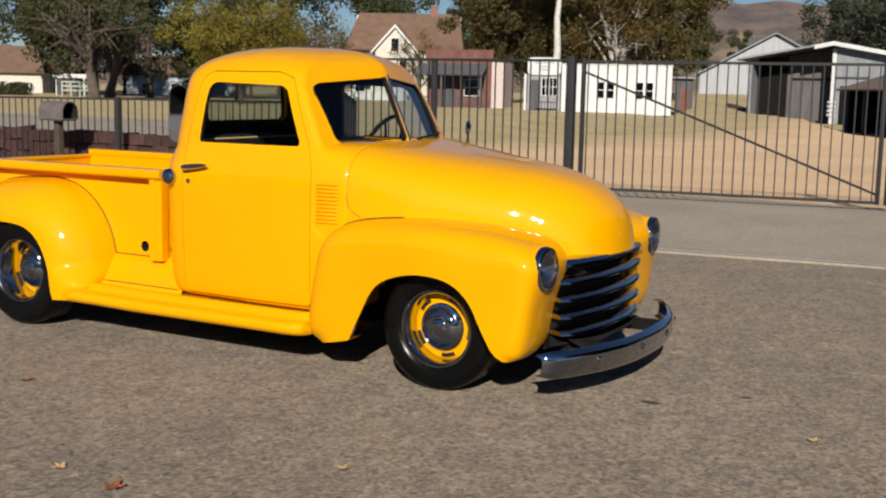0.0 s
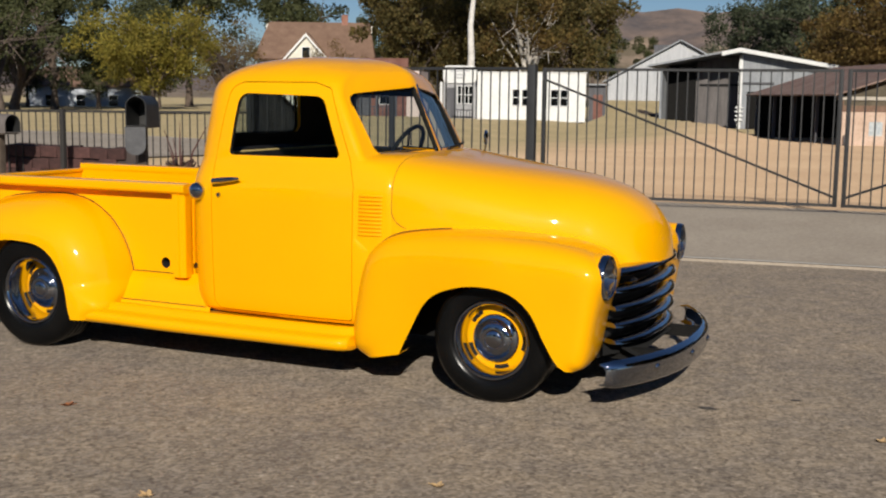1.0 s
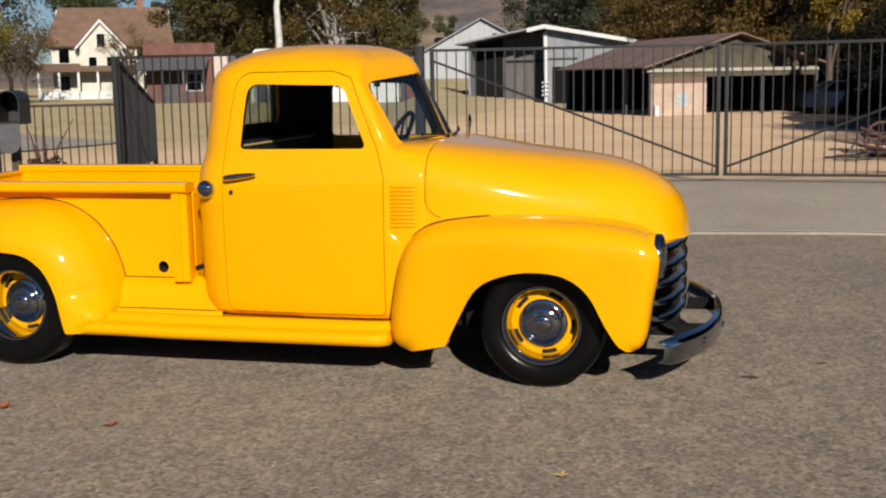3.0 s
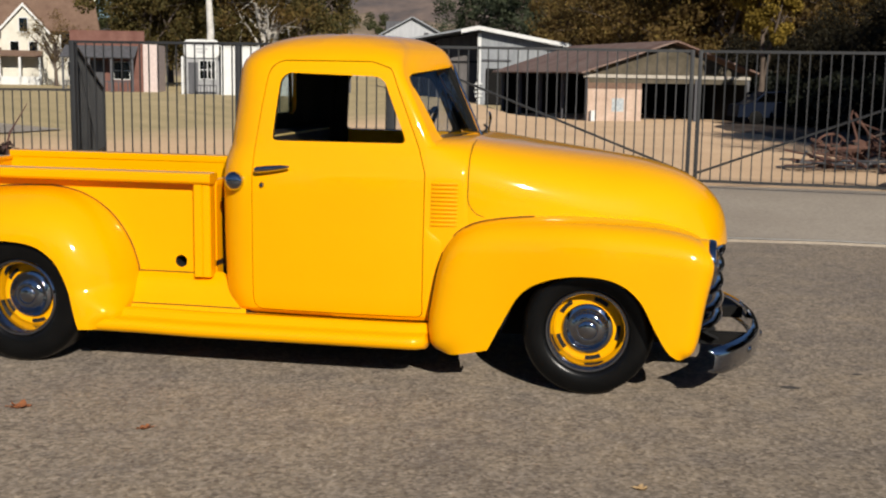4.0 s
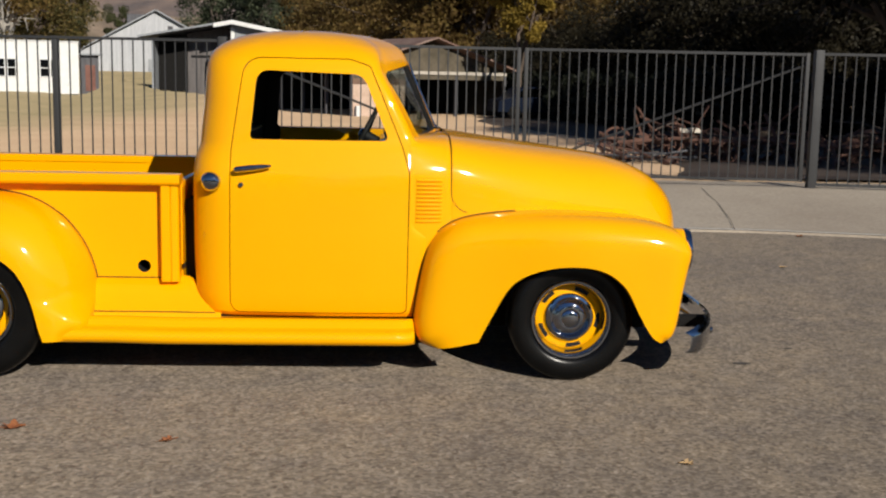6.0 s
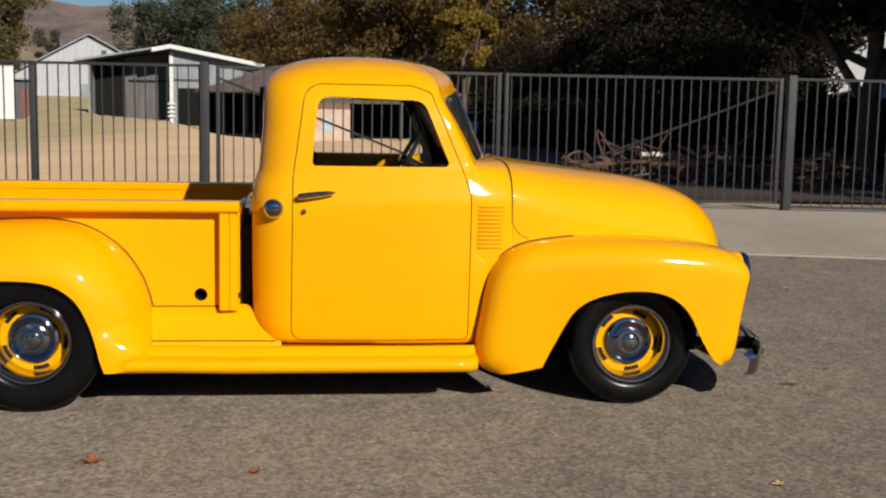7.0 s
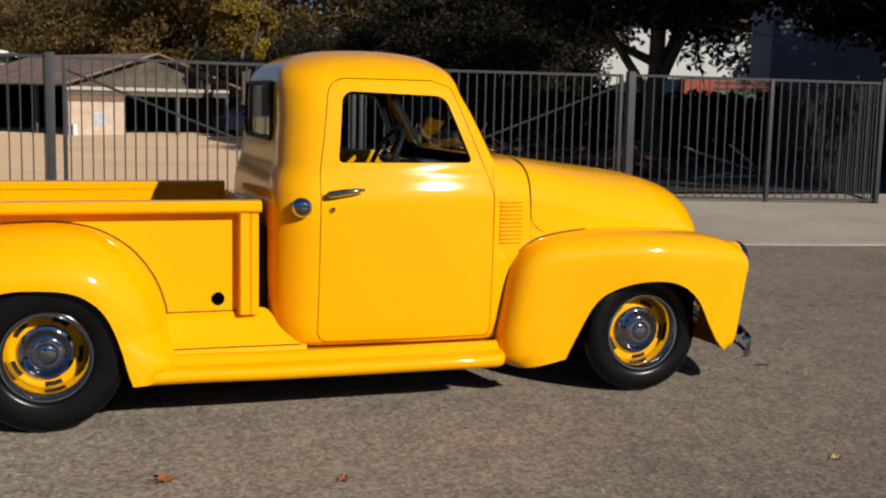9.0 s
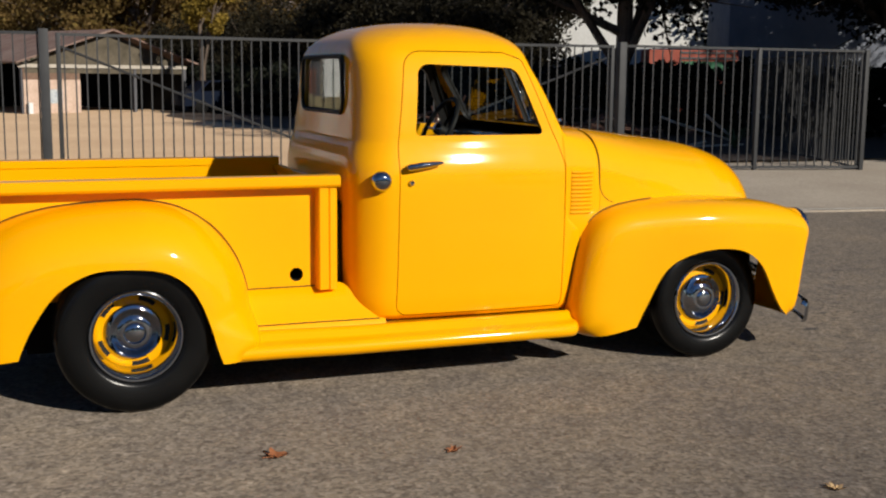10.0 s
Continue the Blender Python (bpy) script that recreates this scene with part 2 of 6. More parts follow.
# ---- mesh helpers ----
def finish(bm, name, material, parent=None, label="", smooth=True, angle=38):
    me = bpy.data.meshes.new(name)
    bm.normal_update()
    bm.to_mesh(me)
    bm.free()
    if material:
        me.materials.append(material)
    if smooth:
        me.shade_smooth()
        me.set_sharp_from_angle(angle=radians(angle))
    ob = new(name, me)
    if parent:
        ob.parent = parent
    if label:
        tagged(ob, label)
    return ob


def part(name, bm, material, parent, label="", smooth=True, angle=38):
    return finish(bm, name, material, parent, label, smooth, angle)


def thing(name, label, category, at=(0, 0, 0), turn=0.0, group="", kind=""):
    ob = new(name)
    ob.empty_display_size = 0.2
    ob.matrix_basis = pose(*at, 0, 0, turn)
    return tagged(ob, label, category, group, kind)


def setting(name, bm, material, label, category, smooth=False):
    return tagged(finish(bm, name, material, None, "", smooth), label, category, "", "structure")


def box(x0, x1, y0, y1, z0, z1, bm=None, bevel=0.0, m=None):
    own = bmesh.new()
    bmesh.ops.create_cube(own, size=1, matrix=Matrix.Translation(((x0 + x1) / 2, (y0 + y1) / 2, (z0 + z1) / 2)) @ Matrix.Diagonal((x1 - x0, y1 - y0, z1 - z0, 1)))
    if bevel:
        bmesh.ops.bevel(own, geom=own.edges[:], offset=bevel, segments=2, profile=0.6, affect="EDGES")
    if m is not None:
        own.transform(m)
    return joined(bm, own)


def joined(bm, own):
    if bm is None:
        return own
    me = bpy.data.meshes.new("tmp")
    own.to_mesh(me)
    own.free()
    bm.from_mesh(me)
    bpy.data.meshes.remove(me)
    return bm


def tube(path, radius, sides=8, bm=None, closed=False):
    """A round bar along points; radius a number or one per point."""
    own = bm if bm is not None else bmesh.new()
    pts = [Vector(p) for p in path]
    n = len(pts)
    rings = []
    side = None
    for i, p in enumerate(pts):
        if closed:
            d = (pts[(i + 1) % n] - pts[i - 1]).normalized()
        else:
            d = (pts[min(i + 1, n - 1)] - pts[max(i - 1, 0)]).normalized()
        if side is None:
            side = d.orthogonal().normalized()
        side = (side - d * side.dot(d)).normalized()
        up = d.cross(side)
        r = float(radius[i] if isinstance(radius, (list, tuple)) else radius)
        rings.append([own.verts.new(p + r * (math.cos(a) * side + math.sin(a) * up)) for a in (2 * math.pi * k / sides for k in range(sides))])
    for i in range(n if closed else n - 1):
        a, b = rings[i], rings[(i + 1) % n]
        for k in range(sides):
            own.faces.new((a[k], a[(k + 1) % sides], b[(k + 1) % sides], b[k]))
    if not closed:
        own.faces.new(rings[0][::-1])
        own.faces.new(rings[-1])
    return own


def lathe(profile, steps=40, bm=None, m=None):
    """Turns (radius, along) points round the y axis; along runs towards -y."""
    own = bmesh.new()
    rings = []
    for r, a in profile:
        if r < 1e-5:
            rings.append([own.verts.new((0, -a, 0))])
        else:
            rings.append([own.verts.new((r * math.cos(2 * math.pi * k / steps), -a, r * math.sin(2 * math.pi * k / steps))) for k in range(steps)])
    for a, b in zip(rings, rings[1:]):
        for k in range(steps):
            l = (k + 1) % steps
            if len(a) == 1 and len(b) == 1:
                continue
            if len(a) == 1:
                own.faces.new((a[0], b[l], b[k]))
            elif len(b) == 1:
                own.faces.new((a[k], a[l], b[0]))
            else:
                own.faces.new((a[k], a[l], b[l], b[k]))
    bmesh.ops.recalc_face_normals(own, faces=own.faces[:])
    if m is not None:
        own.transform(m)
    return joined(bm, own)


def sheet(rows, bm=None, close=False):
    """A net of quads over rows of points."""
    own = bm if bm is not None else bmesh.new()
    v = [[own.verts.new(p) for p in row] for row in rows]
    for a, b in zip(v, v[1:]):
        for k in range(len(a) - (0 if close else 1)):
            l = (k + 1) % len(a)
            own.faces.new((a[k], a[l], b[l], b[k]))
    return own


def prism(outline, axis, lo, hi, bm=None):
    """A closed outline of two coordinates, drawn out along an axis."""
    own = bm if bm is not None else bmesh.new()
    put = {"x": lambda p, d: (d, p[0], p[1]), "y": lambda p, d: (p[0], d, p[1]), "z": lambda p, d: (p[0], p[1], d)}[axis]
    a = [own.verts.new(put(p, lo)) for p in outline]
    b = [own.verts.new(put(p, hi)) for p in outline]
    fs = [own.faces.new(a), own.faces.new(b[::-1])]
    n = len(outline)
    for k in range(n):
        fs.append(own.faces.new((a[k], b[k], b[(k + 1) % n], a[(k + 1) % n])))
    bmesh.ops.recalc_face_normals(own, faces=fs)
    return own


def rounded(corners, radii, steps=7):
    """A closed outline with rounded corners."""
    out = []
    n = len(corners)
    for i, c in enumerate(corners):
        c = Vector(c)
        a = (Vector(corners[i - 1]) - c).normalized()
        b = (Vector(corners[(i + 1) % n]) - c).normalized()
        r = radii[i] if isinstance(radii, (list, tuple)) else radii
        if r <= 0:
            out.append(tuple(c))
            continue
        half = math.acos(max(-1, min(1, a.dot(b)))) / 2
        d = r / math.tan(half)
        mid = c + (a + b).normalized() * (r / math.sin(half))
        p0, p1 = c + a * d, c + b * d
        a0 = math.atan2(p0.y - mid.y, p0.x - mid.x)
        a1 = math.atan2(p1.y - mid.y, p1.x - mid.x)
        while a1 - a0 > math.pi:
            a1 -= 2 * math.pi
        while a1 - a0 < -math.pi:
            a1 += 2 * math.pi
        out += [(mid.x + r * math.cos(a0 + (a1 - a0) * k / steps), mid.y + r * math.sin(a0 + (a1 - a0) * k / steps)) for k in range(steps + 1)]
    return out


def carve(ob, cutter, how="DIFFERENCE", slot=0):
    """Cuts ob's mesh by a cutter's bmesh and keeps the result; slot is the material of the cut."""
    me = bpy.data.meshes.new("cutter")
    for f in cutter.faces:
        f.material_index = slot
    cutter.to_mesh(me)
    for m in ob.data.materials:
        me.materials.append(m)
    cutter.free()
    tool = new("cutter", me)
    mod = ob.modifiers.new("cut", "BOOLEAN")
    mod.operation, mod.object, mod.solver = how, tool, "EXACT"
    bpy.context.view_layer.update()
    done = bpy.data.meshes.new_from_object(ob.evaluated_get(bpy.context.evaluated_depsgraph_get()))
    ob.modifiers.clear()
    old = ob.data
    done.name = old.name
    ob.data = done
    bpy.data.meshes.remove(old)
    bpy.data.objects.remove(tool)
    bpy.data.meshes.remove(me)
    return ob


def smooth_again(ob, angle=32):
    ob.data.shade_smooth()
    ob.data.set_sharp_from_angle(angle=radians(angle))


def ease(v, lo, hi):
    t = max(0.0, min(1.0, (v - lo) / (hi - lo)))
    return t * t * (3 - 2 * t)


def lerp_table(table, z):
    """Values at z on smooth curves through the rows, with no overshoot."""
    zs = [r[0] for r in table]
    i = int(np.clip(np.searchsorted(zs, z) - 1, 0, len(zs) - 2))
    h = zs[i + 1] - zs[i]
    f = min(1.0, max(0.0, (z - zs[i]) / h))
    out = []
    for k in range(1, len(table[0])):
        def slope(j):
            return (table[j + 1][k] - table[j][k]) / (zs[j + 1] - zs[j])

        def tangent(j):
            if j == 0 or j == len(zs) - 1:
                return slope(0 if j == 0 else j - 1)
            a, b = slope(j - 1), slope(j)
            return 0.0 if a * b <= 0 else 2 * a * b / (a + b)

        p0, p1 = table[i][k], table[i + 1][k]
        m0, m1 = tangent(i) * h, tangent(i + 1) * h
        out.append((2 * f ** 3 - 3 * f ** 2 + 1) * p0 + (f ** 3 - 2 * f ** 2 + f) * m0 + (3 * f ** 2 - 2 * f ** 3) * p1 + (f ** 3 - f ** 2) * m1)
    return out


def curve_points(pts, n):
    """n points, evenly spaced, on a smooth curve through pts."""
    p = [Vector(q) for q in pts]
    dense = []
    for i in range(len(p) - 1):
        p0, p1, p2, p3 = p[max(i - 1, 0)], p[i], p[i + 1], p[min(i + 2, len(p) - 1)]
        for k in range(12):
            t = k / 12
            dense.append(0.5 * (2 * p1 + (p2 - p0) * t + (2 * p0 - 5 * p1 + 4 * p2 - p3) * t * t + (3 * p1 - p0 - 3 * p2 + p3) * t ** 3))
    dense.append(p[-1])
    s = np.concatenate([[0], np.cumsum([(b - a).length for a, b in zip(dense, dense[1:])])])
    at = np.linspace(0, s[-1], n)
    return [Vector([float(np.interp(a, s, [d[k] for d in dense])) for k in range(len(dense[0]))]) for a in at]


# ---- the yellow pickup ----
truck = thing("pickup_truck", "glossy yellow vintage pickup truck with chrome grille parked on asphalt", "truck")

#       z    back   rear_w front_w corner  side_x centre_x round_x round_y
CAB = [(0.296, -1.850, 0.735, 0.725, 0.15, -0.640, -0.620, 0.16, 0.10),
       (0.320, -1.890, 0.757, 0.745, 0.17, -0.625, -0.610, 0.20, 0.13),
       (0.420, -1.915, 0.775, 0.760, 0.18, -0.620, -0.605, 0.21, 0.14),
       (0.700, -1.922, 0.792, 0.768, 0.19, -0.620, -0.600, 0.21, 0.14),
       (0.780, -1.922, 0.794, 0.767, 0.19, -0.780, -0.640, 0.05, 0.10),
       (0.950, -1.922, 0.799, 0.765, 0.19, -0.780, -0.640, 0.05, 0.10),
       (1.000, -1.921, 0.797, 0.763, 0.19, -0.780, -0.640, 0.05, 0.10),
       (1.030, -1.919, 0.792, 0.758, 0.19, -0.780, -0.640, 0.05, 0.10),
       (1.060, -1.916, 0.784, 0.750, 0.19, -0.780, -0.640, 0.05, 0.10),
       (1.090, -1.911, 0.774, 0.741, 0.19, -0.780, -0.640, 0.05, 0.10),
       (1.130, -1.900, 0.763, 0.730, 0.19, -0.785, -0.640, 0.05, 0.08),
       (1.160, -1.890, 0.757, 0.717, 0.19, -0.760, -0.640, 0.08, 0.06),
       (1.200, -1.886, 0.752, 0.704, 0.19, -0.800, -0.662, 0.05, 0.05),
       (1.290, -1.879, 0.738, 0.692, 0.195, -0.845, -0.702, 0.05, 0.05),
       (1.380, -1.872, 0.722, 0.679, 0.20, -0.890, -0.742, 0.05, 0.05),
       (1.460, -1.870, 0.702, 0.663, 0.20, -0.930, -0.778, 0.055, 0.055),
       (1.540, -1.868, 0.674, 0.640, 0.20, -0.970, -0.815, 0.06, 0.06),
       (1.585, -1.860, 0.652, 0.622, 0.21, -0.980, -0.830, 0.08, 0.08),
       (1.620, -1.845, 0.620, 0.595, 0.22, -0.985, -0.845, 0.12, 0.12),
       (1.655, -1.815, 0.575, 0.550, 0.24, -1.000, -0.870, 0.16, 0.16),
       (1.685, -1.770, 0.515, 0.495, 0.25, -1.030, -0.915, 0.20, 0.20),
       (1.710, -1.710, 0.440, 0.425, 0.25, -1.075, -0.980, 0.22, 0.20),
       (1.728, -1.640, 0.350, 0.340, 0.22, -1.140, -1.060, 0.20, 0.18),
       (1.740, -1.550, 0.240, 0.235, 0.18, -1.230, -1.170, 0.14, 0.14),
       (1.746, -1.450, 0.110, 0.110, 0.08, -1.330, -1.290, 0.06, 0.06)]


def side_width(f, wr, wf):
    """Half width along the cab's side, which bows outwards in plan."""
    return wr - 0.012 + (wf - wr + 0.018) * f + 0.015 * 4 * f * (1 - f)


def cab_ring(z, inset=0.0):
    xb, wr, wf, rr, xs, xc, ax, by = lerp_table(CAB, z)
    xb, wr, wf, xs, xc = xb + inset, wr - inset, wf - inset, xs - inset, xc - inset
    rear = side_width(0.0, wr, wf)
    half = [(xb, -(rear - rr) * k / 7) for k in range(7)]
    half += [(xb + rr - rr * math.cos(a), -(rear - rr) - rr * math.sin(a)) for a in (math.pi / 2 * k / 9 for k in range(10))]
    x0, x1 = xb + rr, xs - ax
    half += [(x0 + (x1 - x0) * k / 26, -side_width(k / 26, wr, wf)) for k in range(1, 26)]
    wf = side_width(1.0, wr, wf)
    half += [(x1 + ax * math.sin(a), -(wf - by) - by * math.cos(a)) for a in (math.pi / 2 * k / 8 for k in range(9))]
    y1 = wf - by
    half += [(xs + (xc - xs) * (k / 10) ** 0.8, -y1 * (1 - k / 10)) for k in range(1, 11)]
    full = half + [(x, -y) for x, y in half[-2:0:-1]]
    return [Vector((x, y, z)) for x, y in full]


def cab_solid(posts=False):
    levels = sorted({round(float(z), 4) for z in np.concatenate([np.linspace(0.296, 1.62, 52), [r[0] for r in CAB], np.linspace(1.62, 1.746, 14)])})
    bm = bmesh.new()
    outer = [cab_ring(z) for z in levels]
    sheet(outer, bm, True)
    bm.verts.ensure_lookup_table()
    n = len(outer[0])
    top = [bm.verts[len(bm.verts) - n + k] for k in range(n)]
    bm.faces.new(top)
    before, skin = len(bm.verts), len(bm.faces)
    inner_levels = [z for z in levels if z < 1.715]
    sheet([[p + Vector((0, 0, -0.0 if i == 0 else -0.018)) for p in cab_ring(z, 0.024)] for i, z in enumerate(inner_levels)], bm, True)
    bm.verts.ensure_lookup_table()
    bm.faces.new([bm.verts[len(bm.verts) - n + k] for k in range(n)])
    bm.faces.ensure_lookup_table()
    for face in bm.faces[skin:]:
        c = face.calc_center_median()
        face.material_index = 0 if posts and c.x > -1.12 and 1.24 < c.z < 1.56 and abs(c.y) < 0.64 else 1
    for k in range(n):
        bm.faces.new((bm.verts[k], bm.verts[(k + 1) % n], bm.verts[before + (k + 1) % n], bm.verts[before + k]))
    bmesh.ops.recalc_face_normals(bm, faces=bm.faces[:])
    return bm


DOOR = [(-1.720, 0.318), (-0.836, 0.318), (-0.830, 1.040), (-0.868, 1.165), (-1.030, 1.555), (-1.130, 1.588), (-1.650, 1.588), (-1.712, 1.130)]
DOOR_R = [0.055, 0.03, 0.08, 0.12, 0.03, 0.08, 0.09, 0.25]
SIDE_WINDOW = rounded([(-1.622, 1.188), (-0.930, 1.188), (-1.065, 1.515), (-1.590, 1.530)], [0.022, 0.02, 0.075, 0.06])


def grown(outline, d):
    pts = [Vector(p) for p in outline]
    n = len(pts)
    area = sum(pts[i].x * pts[(i + 1) % n].y - pts[(i + 1) % n].x * pts[i].y for i in range(n))
    out = []
    for i in range(n):
        t = pts[(i + 1) % n] - pts[i - 1]
        nrm = Vector((t.y, -t.x)).normalized() * (1 if area > 0 else -1)
        out.append(tuple(pts[i] + nrm * d))
    return out


def side_prism(outline, near=True):
    return prism(outline, "y", -1.2 if near else 0.45, -0.45 if near else 1.2)


cab = part("cab", cab_solid(True), YELLOW, truck, "rounded yellow cab with split windshield")
cab.data.materials.append(SOFTBLACK)
PANE = rounded([(0.010, 1.222), (0.585, 1.205), (0.590, 1.530), (0.010, 1.575)], [0.006, 0.05, 0.07, 0.006])
carve(cab, prism(PANE, "x", -1.25, -0.4), slot=1)
carve(cab, prism([(-y, z) for y, z in PANE], "x", -1.25, -0.4), slot=1)
REAR_PANE = rounded([(-0.40, 1.285), (0.40, 1.285), (0.38, 1.565), (-0.38, 1.565)], 0.055)
carve(cab, prism(REAR_PANE, "x", -2.2, -1.7))
door_edge = rounded(DOOR, DOOR_R)
doors = []
for near in (True, False):
    d = part("door", cab_solid(), YELLOW, truck, "closed yellow cab door with its window down")
    d.data.materials.append(SOFTBLACK)
    carve(d, side_prism(door_edge, near), "INTERSECT")
    carve(d, side_prism(SIDE_WINDOW, near), slot=1)
    smooth_again(d, 48)
    carve(cab, side_prism(grown(door_edge, 0.0045), near))
    doors.append(d)
smooth_again(cab, 48)

# glass
for s in (-1, 1):
    bm = bmesh.new()
    rows = []
    for k in range(9):
        f = k / 8
        row = []
        for j in range(7):
            y = 0.012 + 0.595 * j / 6
            z = 1.195 + f * 0.39
            xs, xc = lerp_table(CAB, z)[4:6]
            wf = lerp_table(CAB, z)[2]
            row.append((xc + (xs - xc) * (y / (wf - 0.04)) ** 1.15 - 0.016, s * y, z))
        rows.append(row)
    sheet(rows, bm)
    part("windshield_pane", bm, GLASS, truck, "clear glass half of the split windshield")
    edge = [(y, z) for y, z in PANE]
    bm = tube([(lerp_table(CAB, z)[5] + (lerp_table(CAB, z)[4] - lerp_table(CAB, z)[5]) * (y / (lerp_table(CAB, z)[2] - 0.04)) ** 1.15 - 0.006, s * y, z) for y, z in edge], 0.006, 6, closed=True)
    part("windshield_seal", bm, BLACK, truck, "black rubber windshield seal")
bm = tube([(lerp_table(CAB, z)[5] + 0.006, 0, z) for z in (1.205, 1.3, 1.4, 1.5, 1.59)], 0.007, 8)
part("windshield_divider", bm, CHROME, truck, "thin chrome centre strip of the windshield")
bm = prism(grown(REAR_PANE, 0.01), "x", -1.872, -1.866)
part("rear_window_pane", bm, GLASS, truck)
bm = tube([(-1.884, y, z) for y, z in REAR_PANE], 0.011, 6, closed=True)
part("rear_window_seal", bm, BLACK, truck, "black rubber rear window seal")

for s_ in (-1, 1):
    ring = []
    for x, z in rounded(DOOR, DOOR_R, 4):
        xb, wr, wf, rr, xs, xc, ax, by = lerp_table(CAB, z)
        f = min(1.0, max(0.0, (x - xb - rr) / (xs - ax - xb - rr)))
        ring.append((x, s_ * (side_width(f, wr, wf) - 0.030), z))
    part("door_seal", tube(ring, 0.011, 6, closed=True), BLACK, truck, "black rubber door seal")

# hood
HOOD = [(-0.612, 1.212, 0.743, 0.79), (-0.45, 1.191, 0.7215, 0.79), (-0.25, 1.166, 0.684, 0.79), (0.0, 1.136, 0.618, 0.78), (0.20, 1.107, 0.554, 0.76),
        (0.36, 1.068, 0.500, 0.73), (0.47, 1.026, 0.478, 0.70), (0.56, 0.970, 0.450, 0.68), (0.62, 0.912, 0.426, 0.665), (0.66, 0.850, 0.405, 0.66), (0.684, 0.780, 0.385, 0.655), (0.694, 0.715, 0.372, 0.648), (0.698, 0.676, 0.366, 0.644)]


HOOD_W = np.polyfit([r[0] for r in HOOD[:8]], [r[2] for r in HOOD[:8]], 3)
HOOD_Z = np.polyfit([r[0] for r in HOOD[:8]], [r[3] for r in HOOD[:8]], 3)


def hood_row(x):
    zt, w, zb = lerp_table(HOOD, x)
    nose = ease(x, 0.30, 0.46)
    w += (float(np.polyval(HOOD_W, x)) - w) * (1 - nose)
    zb += (float(np.polyval(HOOD_Z, x)) - zb) * (1 - nose)
    row = []
    for k in range(49):
        a = math.pi * k / 48
        c, s = math.cos(a), math.sin(a)
        p = 2.75 + 2.1 * max(0.0, min(1.0, (0.15 - x) / 0.76)) ** 1.7
        y = -w * math.copysign(abs(c) ** (2 / p), c)
        z = zb + (zt - zb) * abs(s) ** (2 / p)
        # the front corners sweep back a little
        row.append(Vector((x - 0.16 * max(0.0, (x - 0.2) / 0.5) ** 1.5 * (abs(y) / 0.45) ** 2.2, y, z)))
    return row


hood_rows = [hood_row(float(x)) for x in list(np.linspace(-0.612, 0.5, 45)) + list(np.linspace(0.52, 0.698, 20))]
bm = sheet(hood_rows)
lip = [bm.verts.new(v + Vector((-0.05, 0, -0.015))) for v in hood_rows[-1]]
bm.verts.ensure_lookup_table()
last = [bm.verts[(len(hood_rows) - 1) * 49 + k] for k in range(49)]
for k in range(48):
    bm.faces.new((last[k], last[k + 1], lip[k + 1], lip[k]))
# turned-in rear edge
back = [bm.verts.new((v.x + 0.002, v.y * 0.965, v.z - 0.022)) for v in hood_rows[0]]
bm.verts.ensure_lookup_table()
first = [bm.verts[k] for k in range(49)]
for k in range(48):
    bm.faces.new((first[k + 1], first[k], back[k], back[k + 1]))
bmesh.ops.recalc_face_normals(bm, faces=bm.faces[:])
part("hood", bm, YELLOW, truck, "bulbous yellow hood", angle=60)

# cowl: carries the hood's line back to the doors
def cowl_row(f):
    front = hood_row(-0.617)
    row = []
    for k, q in enumerate(front):
        a = math.pi * k / 48
        c, s_ = math.cos(a), math.sin(a)
        # at the doors: the cab's own side below, a squarer top above
        up = ease(q.z, 1.06, 1.16)
        z = q.z + (0.74 + 0.475 * abs(s_) ** (2 / 9) - q.z) * up
        y = 0.768 * max(0.0, 1 - (abs(q.z - 0.74) / 0.475) ** 9) ** (1 / 9)
        y += (0.768 * abs(c) ** (2 / 9) - y) * up
        y = math.copysign(min(y, cab_side_y(-0.838, z) + 0.0015), q.y)
        low = 1 - ease(q.z, 0.90, 0.95)
        xx = -0.617 + 0.010 * low * (1 - f) - 0.208 * f
        yy, zz = q.y + (y - q.y) * f * (1.35 - 0.35 * f), q.z + (z - q.z) * f
        if zz < 1.06 and k not in range(16, 33):
            yy = math.copysign(max(abs(yy), cab_side_y(xx, zz) + 0.0015), yy)
        sink = (0.006 - 0.005 * low) * max(0.0, 1 - 15 * f)
        yy *= 1 - sink / 0.7
        zz -= sink
        row.append(Vector((xx, yy, zz - (0.15 if k in (0, 48) else 0.0))))
    return row


def cab_side_y(x, z):
    xb, wr, wf, rr, xs, xc, ax, by = lerp_table(CAB, z)
    x0, x1 = xb + rr, xs - ax
    if x <= x1:
        return side_width(min(1.0, max(0.0, (x - x0) / (x1 - x0))), wr, wf)
    wf = side_width(1.0, wr, wf)
    u_ = min(1.0, (x - x1) / ax)
    return (wf - by) + by * math.sqrt(max(0.0, 1 - u_ * u_))


cowl_rows = [cowl_row(k / 14) for k in range(15)]
bm = sheet(cowl_rows)
bmesh.ops.recalc_face_normals(bm, faces=bm.faces[:])
part("cowl", bm, YELLOW, truck, "yellow cowl between hood and doors", angle=60)


def cowl_y(x, z):
    """Half width of the cowl skin."""
    f = min(1.0, max(0.0, (-0.617 - x) / 0.208))
    row = cowl_row(f)[:24]
    return float(np.interp(z, [r.z for r in row], [-r.y for r in row]))


# front fender: rings round the wheel between the arch and the outer outline
AXLE_F, AXLE_R = Vector((0.0, 0.315)), Vector((-2.946, 0.337))


